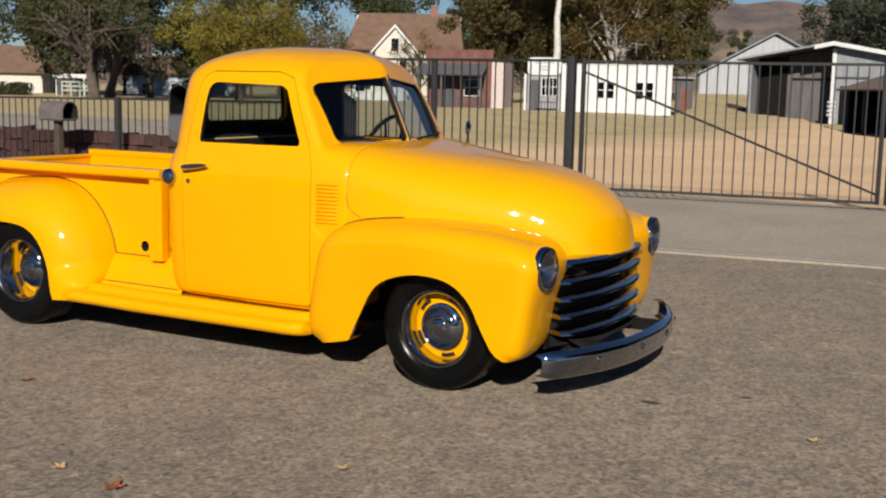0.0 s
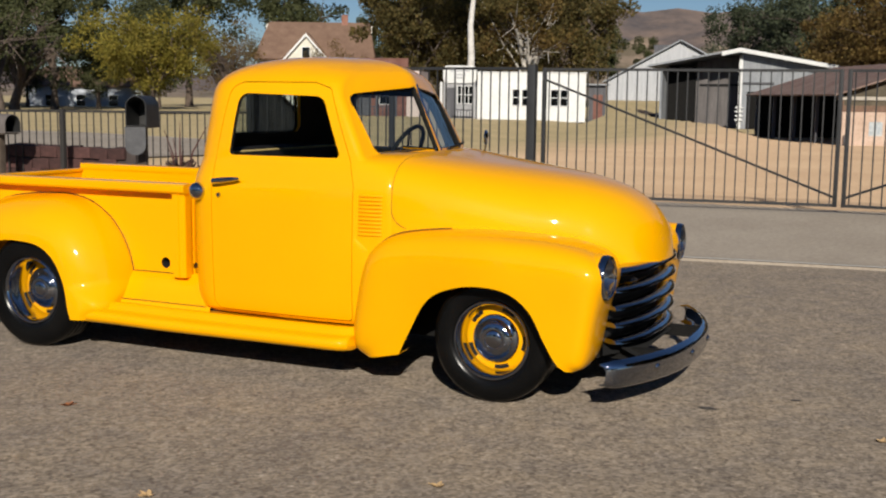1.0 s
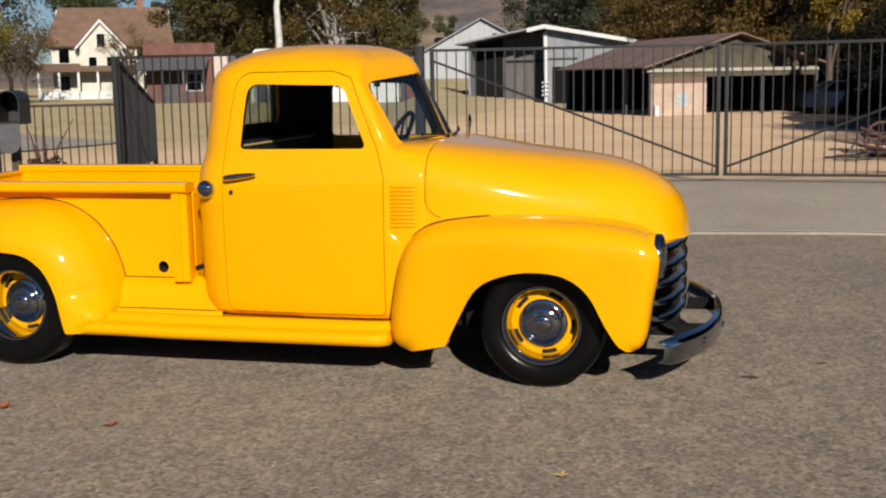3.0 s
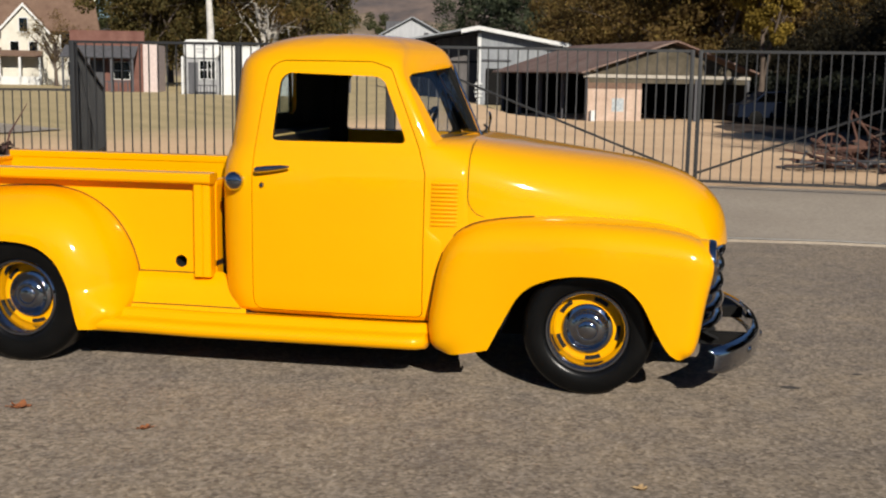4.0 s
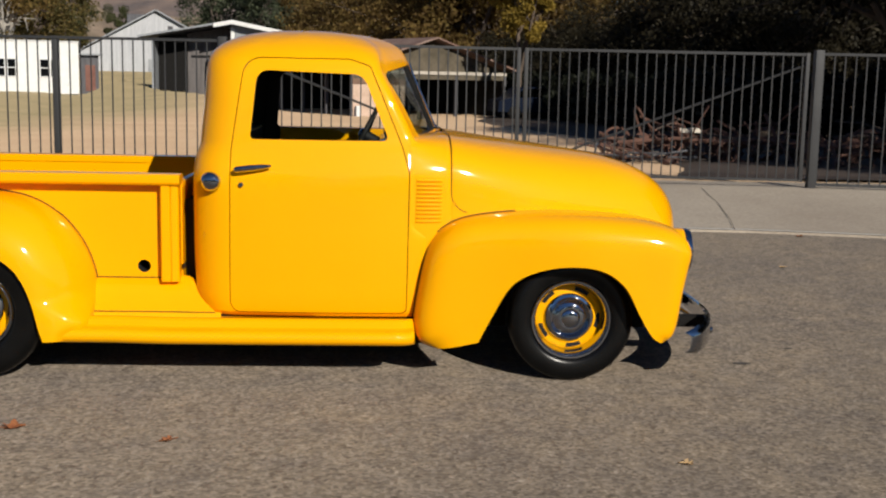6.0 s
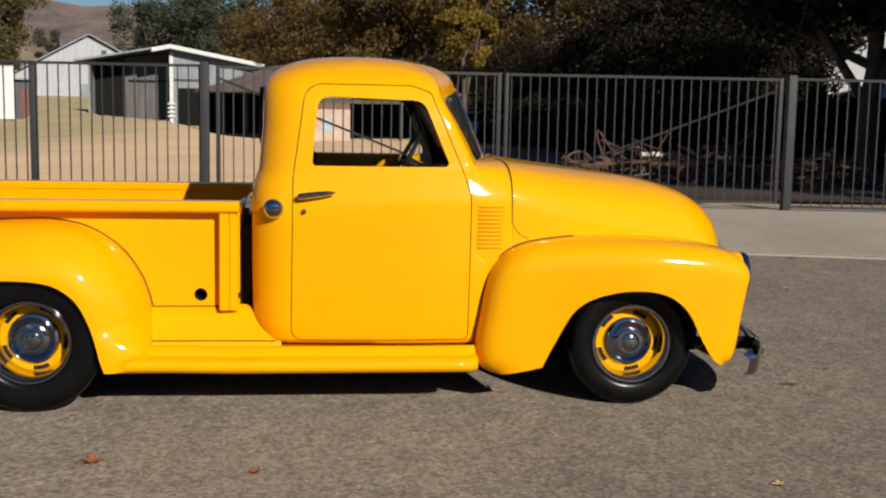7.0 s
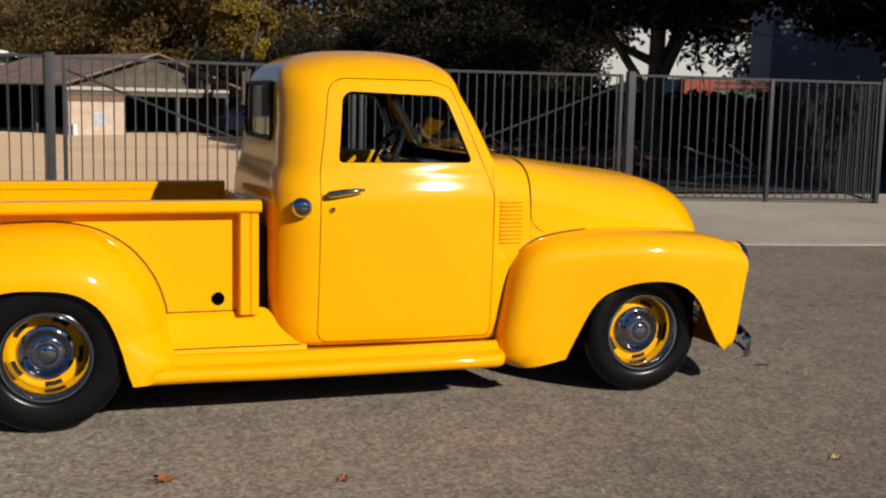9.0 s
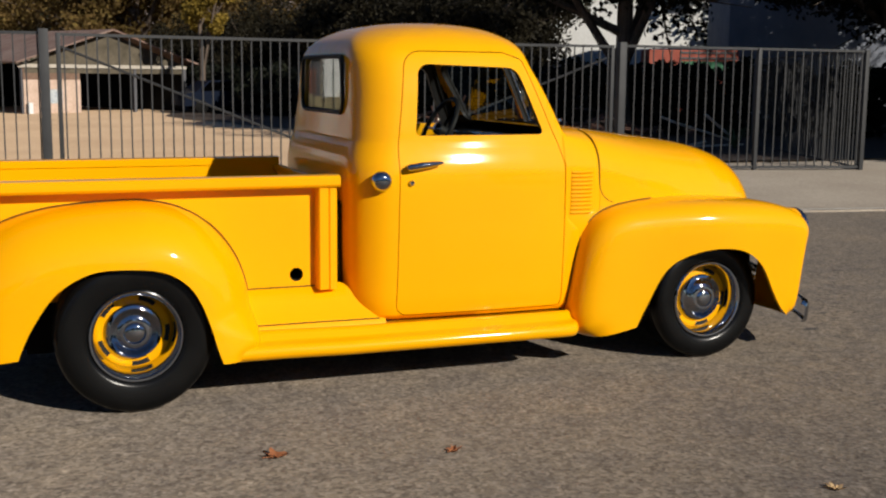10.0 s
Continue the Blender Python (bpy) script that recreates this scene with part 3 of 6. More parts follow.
def polar(points, centre, angles):
    a = [math.degrees(math.atan2(z - centre.y, x - centre.x)) for x, z in points]
    a = [v + 360 if v < -60 else v for v in a]
    r = [math.hypot(x - centre.x, z - centre.y) for x, z in points]
    order = np.argsort(a)
    return np.interp(angles, np.array(a)[order], np.array(r)[order])


def smooth_outline(pts, n=160):
    return [tuple(v)[:2] for v in curve_points([Vector((x, z, 0)) for x, z in pts], n)]


def fender(outer, arch, centre, a0, a1, shape, wide, power, tuck, bow=0.025, flare=0.0, sole=None, skirt=0.0):
    """One near-side fender skin. shape: by the angle, where its crown turns over and how round; wide: its greatest width;
    sole: height at which its foot is cut level; skirt: how far the foot flares out."""
    outer_s, arch_s = smooth_outline(outer), smooth_outline(arch, 80)
    angles = np.linspace(a0, a1, 96)
    ro, ri = polar(outer_s, centre, angles), polar(arch_s, centre, angles)
    border = np.array(smooth_outline(outer, 1500))
    rows = []
    m = 22
    for ang, o, i in zip(np.radians(angles), ro, ri):
        row = []
        pi = (centre.x + i * math.cos(ang), centre.y + i * math.sin(ang))
        po = (centre.x + o * math.cos(ang), centre.y + o * math.sin(ang))
        if sole is not None and math.cos(ang) > 0:
            if po[1] < sole:
                po = (min((q for q in outer_s if q[0] > centre.x), key=lambda q: abs(q[1] - sole))[0], sole)
            if pi[1] < sole:
                pi = (min((q for q in arch_s if q[0] > centre.x), key=lambda q: abs(q[1] - sole))[0], sole)
        for k in range(m + 1):
            f = 1 - (1 - k / m) ** 2.0
            x, z = pi[0] + (po[0] - pi[0]) * f, pi[1] + (po[1] - pi[1]) * f
            d = float(np.hypot(border[:, 0] - x, border[:, 1] - z).min())
            if k == m:
                d = 0.0
            fl, rd, inner_y = shape(math.degrees(ang))
            u = 1 - min(1.0, d / rd)
            y = fl + (wide - fl) * (1 - u ** power) ** (1 / power)
            y += flare * ease(x, -0.50, 0.12) - bow * ((x - centre.x - (0.08 if flare == 0 else 0.0)) / 0.62) ** 2
            if x > centre.x:
                y += skirt * (1 - ease(z, 0.20, 0.42)) * min(1.0, d / 0.05)
            row.append(Vector((x, -y, z)))
        # over the crown, in towards the hood or the bed
        p = row[-1]
        for g in (0.15, 0.4, 0.7, 1.0):
            drop = tuck * g ** 2
            row.append(Vector((p.x - drop * math.cos(ang), p.y + (fl - inner_y) * g, p.z - drop * math.sin(ang))))
        # rolled lip at the arch
        q = row[0]
        row.insert(0, Vector((q.x + 0.004 * math.cos(ang), q.y + 0.012, q.z + 0.004 * math.sin(ang))))
        row.insert(0, Vector((q.x + 0.02 * math.cos(ang), q.y + 0.055, q.z + 0.02 * math.sin(ang))))
        rows.append(row)
    bm = sheet(rows)
    # thickness at both lower ends
    for row in (rows[0], rows[-1]):
        a = [bm.verts.new(p) for p in row]
        b = [bm.verts.new((p.x, min(p.y + 0.10, -0.55), p.z + 0.004)) for p in row]
        for k in range(len(a) - 1):
            bm.faces.new((a[k], a[k + 1], b[k + 1], b[k]))
    bmesh.ops.remove_doubles(bm, verts=bm.verts[:], dist=0.0004)
    bmesh.ops.recalc_face_normals(bm, faces=bm.faces[:])
    return bm


def front_shape(a):
    """Full and blunt at the nose, round over the top, tighter again at the cab."""
    nose, tail = 1 - ease(a, 12, 62), ease(a, 120, 165)
    return 0.655 + 0.135 * nose + 0.085 * tail, 0.205 - 0.085 * nose - 0.02 * tail, 0.40 + 0.135 * nose


def rear_shape(a):
    """Round at the bed side, fuller where it meets the running board."""
    foot = 1 - ease(a, -13, 12)
    return 0.600 + 0.30 * foot, 0.27 - 0.17 * foot, 0.585


def mirrored(ob, parent):
    me = ob.data.copy()
    me.transform(Matrix.Diagonal((1, -1, 1, 1)))
    me.flip_normals()
    o = new(ob.name.split(".")[0], me)
    o.parent = parent
    if "label" in ob:
        tagged(o, ob["label"])
    return o


F_OUT = [(-0.700, 0.150), (-0.772, 0.185), (-0.796, 0.29), (-0.778, 0.44), (-0.744, 0.61), (-0.700, 0.712), (-0.630, 0.778), (-0.520, 0.818), (-0.310, 0.842), (-0.03, 0.848),
         (0.255, 0.834), (0.415, 0.810), (0.515, 0.776), (0.574, 0.728), (0.596, 0.665), (0.577, 0.580), (0.552, 0.46), (0.534, 0.33), (0.517, 0.262), (0.494, 0.226), (0.464, 0.213)]
F_ARCH = [(-0.530, 0.10), (-0.493, 0.173), (-0.415, 0.331), (-0.325, 0.489), (-0.216, 0.562), (-0.049, 0.599), (0.122, 0.583), (0.241, 0.501), (0.321, 0.359), (0.368, 0.280), (0.408, 0.233), (0.450, 0.213)]
skin_bm = fender(F_OUT, F_ARCH, AXLE_F, 192.8, -12.3, front_shape, 0.935, 3.6, 0.03, bow=0.022, flare=0.044)
# round opening for the headlight
gone = [f for f in skin_bm.faces if f.calc_center_median().x > 0.42 and math.hypot(f.calc_center_median().y + 0.798, f.calc_center_median().z - 0.672) < 0.098]
bmesh.ops.delete(skin_bm, geom=gone, context="FACES")
ff = part("front_fender", skin_bm, YELLOW, truck, "rounded yellow front fender", angle=50)
mirrored(ff, truck)
R_OUT = [(-2.502, 0.05), (-2.500, 0.12), (-2.498, 0.185), (-2.482, 0.222), (-2.432, 0.246), (-2.408, 0.272), (-2.404, 0.325), (-2.416, 0.40), (-2.425, 0.49), (-2.465, 0.61), (-2.530, 0.715), (-2.620, 0.805), (-2.740, 0.870), (-2.880, 0.900), (-3.015, 0.902),
         (-3.180, 0.893), (-3.340, 0.870), (-3.490, 0.822), (-3.620, 0.735), (-3.700, 0.62), (-3.745, 0.48), (-3.760, 0.34), (-3.755, 0.2)]
R_ARCH = [(-2.56, 0.12), (-2.609, 0.232), (-2.648, 0.370), (-2.690, 0.480), (-2.745, 0.560), (-2.842, 0.621), (-2.985, 0.641), (-3.143, 0.632), (-3.281, 0.556), (-3.375, 0.432), (-3.435, 0.312), (-3.47, 0.2)]
rf = part("rear_fender", fender(R_OUT, R_ARCH, AXLE_R, -24.5, 187.0, rear_shape, 0.950, 2.1, 0.02, sole=0.200, skirt=0.018), YELLOW, truck, "rounded yellow rear fender", angle=50)
mirrored(rf, truck)
for s in (-1, 1):
    for cx, z1 in ((0.0, 0.66), (-2.946, 0.70)):
        bm = box(cx - 0.46, cx + 0.46, min(s * 0.36, s * 0.50), max(s * 0.36, s * 0.50), 0.20, z1)
        part("wheel_well", bm, NEAR_BLACK, truck, "dark inner wheel well")

# running boards, aprons
BOARD = [(-0.70, 0.282), (-0.770, 0.282), (-0.785, 0.294), (-0.815, 0.296), (-0.838, 0.284), (-0.850, 0.262), (-0.868, 0.254), (-0.900, 0.252), (-0.922, 0.244), (-0.934, 0.226), (-0.932, 0.204), (-0.918, 0.186), (-0.890, 0.180), (-0.70, 0.182)]


def board_rows():
    rows = []
    xs = [-2.535, -2.3, -2.0, -1.7, -1.4, -1.1, -0.90, -0.84, -0.815, -0.80, -0.793]
    for x in xs:
        k = max(0.0, (x + 0.90) / 0.107)
        pull = 0.045 * k ** 3
        rows.append([Vector((x, min(y + (pull if y < -0.80 else 0), -0.70), z + (0.006 if x < -2 else 0))) for y, z in BOARD])
    return rows


bm = sheet(board_rows(), close=True)
bm.verts.ensure_lookup_table()
n = len(BOARD)
bm.faces.new([bm.verts[len(bm.verts) - n + k] for k in range(n)])
bm.faces.new([bm.verts[k] for k in range(n)][::-1])
bmesh.ops.recalc_face_normals(bm, faces=bm.faces[:])
rb = part("running_board", bm, YELLOW, truck, "yellow running board with a rounded lip", angle=50)
mirrored(rb, truck)
APRON = [(-0.580, 0.470), (-0.606, 0.462), (-0.652, 0.400), (-0.715, 0.325), (-0.738, 0.306), (-0.748, 0.270), (-0.60, 0.27)]
bm = sheet([[(x, -0.738 + (y + 0.738) * h if z > 0.306 else y, 0.306 + (z - 0.306) * h if z > 0.306 else z) for y, z in APRON]
            for x, h in ((-2.43, 1), (-2.2, 1), (-1.98, 1), (-1.955, 0.99), (-1.93, 0.93), (-1.905, 0.78), (-1.88, 0.56), (-1.855, 0.34), (-1.83, 0.16), (-1.80, 0.04), (-1.77, 0.01))], close=True)
bmesh.ops.recalc_face_normals(bm, faces=bm.faces[:])
ap = part("splash_apron", bm, YELLOW, truck, "sloping yellow panel under the bed side")
mirrored(ap, truck)

# bed
XR, XF = -3.85, -1.985
bed_side = bmesh.new()
box(XR, XF - 0.005, -0.605, -0.587, 0.455, 0.965, bed_side)
bs = part("bed_side", bed_side, YELLOW, truck, "flat yellow bed side")
carve(bs, prism([(-2.178 + 0.033 * math.cos(a), 0.522 + 0.033 * math.sin(a)) for a in (2 * math.pi * k / 28 for k in range(28))], "y", -0.66, -0.55))
mirrored(bs, truck)
for x0, x1 in ((-2.086, -1.990), (-3.85, -3.76)):
    section = [(x0, -0.600), (x0 + 0.004, -0.662), (x0 + 0.010, -0.670), (x1 - 0.046, -0.670), (x1 - 0.041, -0.660), (x1 - 0.036, -0.668), (x1 - 0.006, -0.666), (x1, -0.658), (x1, -0.600)]
    mirrored(part("stake_post", prism(section, "z", 0.452, 0.946), YELLOW, truck, "yellow stake post of the bed", angle=20), truck)
rail_profile = [(-0.580, 1.000), (-0.640, 1.004), (-0.676, 1.000), (-0.690, 0.988), (-0.690, 0.958), (-0.680, 0.946), (-0.660, 0.944), (-0.615, 0.948), (-0.604, 0.958), (-0.580, 0.960)]
bm = sheet([[(x, y, z) for y, z in rail_profile] for x in (XR - 0.01, -3.0, -2.4, -1.980)], close=True)
bm.verts.ensure_lookup_table()
bm.faces.new([bm.verts[k] for k in range(10)])
bm.faces.new([bm.verts[30 + k] for k in range(10)])
bmesh.ops.recalc_face_normals(bm, faces=bm.faces[:])
rl = part("bed_rail", bm, YELLOW, truck, "rolled yellow top rail of the bed", angle=30)
mirrored(rl, truck)
bm = box(XR + 0.01, XF, -0.586, 0.586, 0.50, 0.53)
bed_floor = part("bed_floor", bm, surface("dark_bed_planks", (0.03, 0.018, 0.012), (0.07, 0.042, 0.026), 3, 0.5, fine=40, stretch=(0.5, 6, 6)), truck, "dark stained wooden bed floor")
bm = box(XF - 0.012, XF, -0.586, 0.586, 0.45, 0.93)
box(XF - 0.03, XF + 0.004, -0.586, 0.586, 0.925, 0.962, bm, 0.008)
part("bed_front_panel", bm, YELLOW, truck)
bm = box(XR - 0.02, XR, -0.60, 0.60, 0.46, 0.94)
box(XR - 0.045, XR + 0.01, -0.60, 0.60, 0.935, 0.965, bm, 0.012)
part("tailgate", bm, YELLOW, truck, "closed yellow tailgate")
# the lining's near-black colour carries the darkness inside the hole
bm = lathe([(0.0325, 0.6035), (0.0325, 0.34), (0, 0.34)], 24)
bm.transform(Matrix.Translation((-2.178, 0, 0.522)))
carve(bed_floor, prism([(-2.178 + 0.033 * math.cos(a), 0.522 + 0.033 * math.sin(a)) for a in (2 * math.pi * k / 28 for k in range(28))], "y", -0.66, -0.335))
part("filler_hole", bm, surface("hole_black", (0.0015, 0.0015, 0.0015), (0.003, 0.003, 0.003), 5, 0.95), truck, "round black hole in the bed side")

# chassis and cab interior
bm = box(-3.8, 0.40, -0.40, 0.40, 0.20, 0.40)
box(-1.85, -0.60, -0.70, 0.70, 0.25, 0.31, bm)
# added dark block that stands for the shade between cab and bed
box(-1.975, -1.935, -0.52, 0.52, 0.38, 0.86, bm)
part("chassis", bm, NEAR_BLACK, truck, "dark underbody")
bm = box(-0.60, 0.42, -0.36, 0.36, 0.36, 0.76)
part("engine_bay_liner", bm, NEAR_BLACK, truck)
bm = box(-1.80, -1.32, -0.66, 0.66, 0.55, 0.83, None, 0.05)
box(-1.84, -1.70, -0.66, 0.66, 0.80, 1.215, bm, 0.05)
part("bench_seat", bm, SOFTBLACK, truck, "black vinyl bench seat")
# thin cream bar along the top front edge of the seat back
bm = tube([(-1.706, y, 1.193) for y in (-0.61, -0.3, 0.0, 0.3, 0.61)], 0.0065, 6)
part("seat_piping", bm, surface("cream_piping", (0.55, 0.42, 0.16), (0.66, 0.52, 0.22), 8, 0.6), truck, "thin cream bar along the top of the seat back")
bm = box(-0.99, -0.78, -0.62, 0.62, 0.96, 1.165, None, 0.04)
part("dashboard", bm, paint("dash_paint", (0.012, 0.012, 0.013), 0.3, 0.8), truck, "glossy black painted dashboard")
for s in (-1, 1):
    bm = box(-1.68, -0.87, min(s * 0.70, s * 0.675), max(s * 0.70, s * 0.675), 0.36, 1.095, None, 0.01)
    part("door_panel", bm, SOFTBLACK, truck, "black inner door panel")
bm = box(-1.68, -1.06, -0.42, 0.42, 1.618, 1.638, None, 0.006)
part("headliner", bm, SOFTBLACK, truck, "black cab headliner")
wheel_m = pose(-1.08, 0.37, 1.165, 0, 0, 0) @ Matrix.Rotation(radians(-62), 4, "Y")
ring = [wheel_m @ Vector((0.195 * math.cos(a), 0.195 * math.sin(a), 0)) for a in (2 * math.pi * k / 40 for k in range(40))]
bm = tube(ring, 0.014, 8, closed=True)
sw = part("steering_wheel", bm, BLACK, truck, "black steering wheel")
for a in (90, 210, 330):
    bm = tube([wheel_m @ Vector((0.02 * math.cos(radians(a)), 0.02 * math.sin(radians(a)), -0.02)), wheel_m @ Vector((0.2 * math.cos(radians(a)), 0.2 * math.sin(radians(a)), 0))], 0.009, 6)
    part("spoke", bm, CHROME, sw, "chrome spoke")
bm = tube([wheel_m @ Vector((0, 0, 0.01)), wheel_m @ Vector((0, 0, -0.55))], [0.035, 0.025], 12)
part("column", bm, BLACK, sw)

bm = lathe([(0, 0.03), (0.02, 0.028), (0.032, 0.018), (0.036, 0.0)], 20, m=wheel_m @ Matrix.Rotation(radians(-90), 4, "X"))
part("horn_button", bm, CHROME, sw, "chrome horn button")
bm = tube([(-0.995, y, 1.10) for y in (-0.55, -0.2, 0.2, 0.55)], 0.008, 6)
part("dash_trim", bm, CHROME, truck, "chrome dashboard strip")
for y in (0.30, 0.44):
    bm = lathe([(0, 0.012), (0.04, 0.012), (0.046, 0.006), (0.046, 0.0)], 24)
    bm.transform(Matrix.Translation((-0.99, y, 1.06)) @ Matrix.Rotation(radians(-90), 4, "Z"))
    part("gauge", bm, CHROME, truck, "round chrome gauge")
for s in (-1, 1):
    bm = box(-1.60, -0.96, min(s * 0.672, s * 0.712), max(s * 0.672, s * 0.712), 1.099, 1.186, None, 0.008)
    part("window_sill", bm, YELLOW, truck, "yellow painted inner window sill")

# wheels
ROAD_DROP = 0.010


def wheel(x, r_tyre, width, s):
    """A tyre, painted rim with five slots, trim ring and chrome cap; hub at the axle, facing -y times s."""
    hub_z = r_tyre - ROAD_DROP
    yw = 0.738 if x > -1 else 0.770
    deep = 0.054 if x > -1 else 0.096
    at = Matrix.Translation((x, -yw, hub_z)) if s > 0 else Matrix.Translation((x, yw, hub_z)) @ Matrix.Rotation(math.pi, 4, "Z")
    w = new("wheel")
    w.parent = truck
    tagged(w, "yellow steel wheel with black tyre and chrome cap")
    h = width / 2
    prof = [(0.185, -h * 0.8), (0.195, -h * 0.88), (r_tyre - 0.06, -h), (r_tyre - 0.025, -h * 0.96), (r_tyre - 0.006, -h * 0.8), (r_tyre, -h * 0.55)]
    for g in (-0.42, -0.14, 0.14, 0.42):
        prof += [(r_tyre, h * (g - 0.05)), (r_tyre - 0.008, h * (g - 0.035)), (r_tyre - 0.008, h * (g + 0.035)), (r_tyre, h * (g + 0.05))]
    prof += [(r_tyre, h * 0.55), (r_tyre - 0.006, h * 0.8), (r_tyre - 0.022, h * 0.95), (r_tyre - 0.05, h * 1.0), (r_tyre - 0.075, h * 1.0), (0.225, h * 0.97), (0.214, h * 0.94), (0.206, h * 0.86), (0.196, h * 0.8)]
    part("tyre", lathe(prof, 64, m=at), RUBBER, w, "black low tyre")
    ringp = [(0.168, h * 0.50 - deep), (0.1735, h * 0.60 - deep * 0.6), (0.179, h * 0.72), (0.186, h * 0.86), (0.192, h * 0.93), (0.199, h * 0.935), (0.204, h * 0.90), (0.203, h * 0.83), (0.196, h * 0.80)]
    part("trim_ring", lathe(ringp, 64, m=at), CHROME, w, "chrome trim ring")
    dish = bmesh.new()
    prof2 = [(0.178, h * 0.30), (0.175, h * 0.44), (0.168, h * 0.54), (0.152, h * 0.60), (0.128, h * 0.64), (0.110, h * 0.68), (0.090, h * 0.70), (0.05, h * 0.70), (0, h * 0.70)]
    lathe(prof2, 64, dish)
    rim = part("rim", dish, YELLOW, w, "yellow painted rim with slots")
    at_rim = at @ Matrix.Translation((0, deep, 0))
    rim.data.transform(at_rim)
    for k in range(5):
        a = 2 * math.pi * k / 5 + 1.134
        pts = []
        for j in range(7):
            b = a - 0.25 + 0.5 * j / 6
            pts.append((0.160 * math.cos(b), 0.160 * math.sin(b)))
        for j in range(7):
            b = a + 0.25 - 0.5 * j / 6
            pts.append((0.139 * math.cos(b), 0.139 * math.sin(b)))
        slot = prism(pts, "y", -h * 0.45, -h * 0.632)
        slot.transform(at_rim)
        part("slot", slot, BLACK, rim, "black slot")
    grow = 1.13
    cap = [(0.108, h * 0.68), (0.110, h * 0.76), (0.105, h * 0.83), (0.096, h * 0.855), (0.088, h * 0.885)]
    cap += [(0.080, h * 0.97), (0.066, h * 1.06), (0.050, h * 1.10), (0.044, h * 1.095), (0.040, h * 1.14), (0.024, h * 1.19), (0, h * 1.20)]
    cap = [(r * grow, a) for r, a in cap]
    hub = part("hub_cap", lathe(cap, 64, m=at_rim), CHROME, w, "domed chrome hub cap")
    ribs = bmesh.new()
    for k in range(36):
        a = 2 * math.pi * k / 36
        c, q = math.cos(a), math.sin(a)
        tube([(0.063 * c, -h * 1.09, 0.063 * q), (0.095 * c, -h * 0.935, 0.095 * q)], 0.0034, 4, ribs)
    ribs.transform(at_rim)
    part("cap_ribs", ribs, CHROME, hub, "fine radial ribs of the cap")


for s in (1, -1):
    wheel(0.0, 0.320, 0.235, s)
    wheel(-2.961, 0.345, 0.260, s)

# grille
BARS = [(0.660, 0.046, 0.570), (0.570, 0.046, 0.570), (0.480, 0.046, 0.566), (0.390, 0.045, 0.560), (0.302, 0.044, 0.548)]


def bar_rows(zc, h, w):
    rows = []
    for k in range(31):
        f = -1 + 2 * k / 30
        y = w * f
        x = 0.662 - 0.115 * abs(f) ** 2.6
        taper = max(0.0, (abs(f) - 0.9) / 0.1)
        hh = h * (0.5 - 0.16 * taper)
        dx = 0.030 * (1 - 0.5 * taper)
        sec = [(-0.055, -hh * 0.2), (-0.02, -hh * 0.75), (dx * 0.75, -hh), (dx, -hh * 0.80), (dx * 0.92, -hh * 0.4), (dx * 0.55, hh * 0.25), (-0.012, hh * 0.8), (-0.055, hh)]
        rows.append([Vector((x + a, y, zc + b + 0.012 * (1 - abs(f) ** 2))) for a, b in sec])
    return rows


grille = new("grille")
grille.parent = truck
tagged(grille, "chrome grille of five curved bars")
for zc, h, w in BARS:
    bm = sheet(bar_rows(zc, h, w), close=True)
    bm.verts.ensure_lookup_table()
    bm.faces.new([bm.verts[k] for k in range(8)][::-1])
    bm.faces.new([bm.verts[240 + k] for k in range(8)])
    bmesh.ops.recalc_face_normals(bm, faces=bm.faces[:])
    part("grille_bar", bm, CHROME, grille, "curved chrome bar", angle=50)
# near-black sheet that stands for the shade behind the bars
bm = bmesh.new()
sheet([[(0.605 - 0.115 * abs(f) ** 2.6, 0.53 * f, z) for f in np.linspace(-1, 1, 21)] for z in (0.22, 0.35, 0.5, 0.67)], bm)
part("grille_backing", bm, bpy.data.materials["hole_black"], grille, "near-black sheet for the dark opening behind the bars")
for s in (-1, 1):
    bm = lathe([(0, 0.03), (0.016, 0.028), (0.024, 0.015), (0.026, 0)], 20)
    bm.transform(Matrix.Translation((0.605, s * 0.45, 0.612)) @ Matrix.Rotation(radians(90), 4, "Z") @ Matrix.Diagonal((1, 1, 0.6, 1)))
    part("parking_lamp", bm, LENS, grille, "small parking lamp between the bars")

# headlights
for s in (-1, 1):
    at = Matrix.Translation((0.558, s * 0.798, 0.667)) @ Matrix.Rotation(radians(90 + s * 3), 4, "Z")
    part("headlight_bucket", lathe([(0.096, -0.14), (0.108, -0.08), (0.113, -0.03), (0.111, 0.0), (0.10, 0.004)], 40, m=at), YELLOW, truck, "yellow headlight swelling of the fender", angle=60)
    lamp = part("headlight", lathe([(0.109, -0.006), (0.112, 0.006), (0.111, 0.022), (0.105, 0.034), (0.095, 0.037), (0.089, 0.028)], 40, m=at), CHROME, truck, "round headlight in a chrome bezel")
    part("reflector", lathe([(0.089, 0.026), (0.075, 0.0), (0.045, -0.026), (0, -0.036)], 36, m=at), CHROME, lamp, "mirrored reflector bowl")
    part("lens", lathe([(0.091, 0.029), (0.078, 0.040), (0.048, 0.050), (0, 0.054)], 36, m=at), LENS, lamp, "clear domed lens")

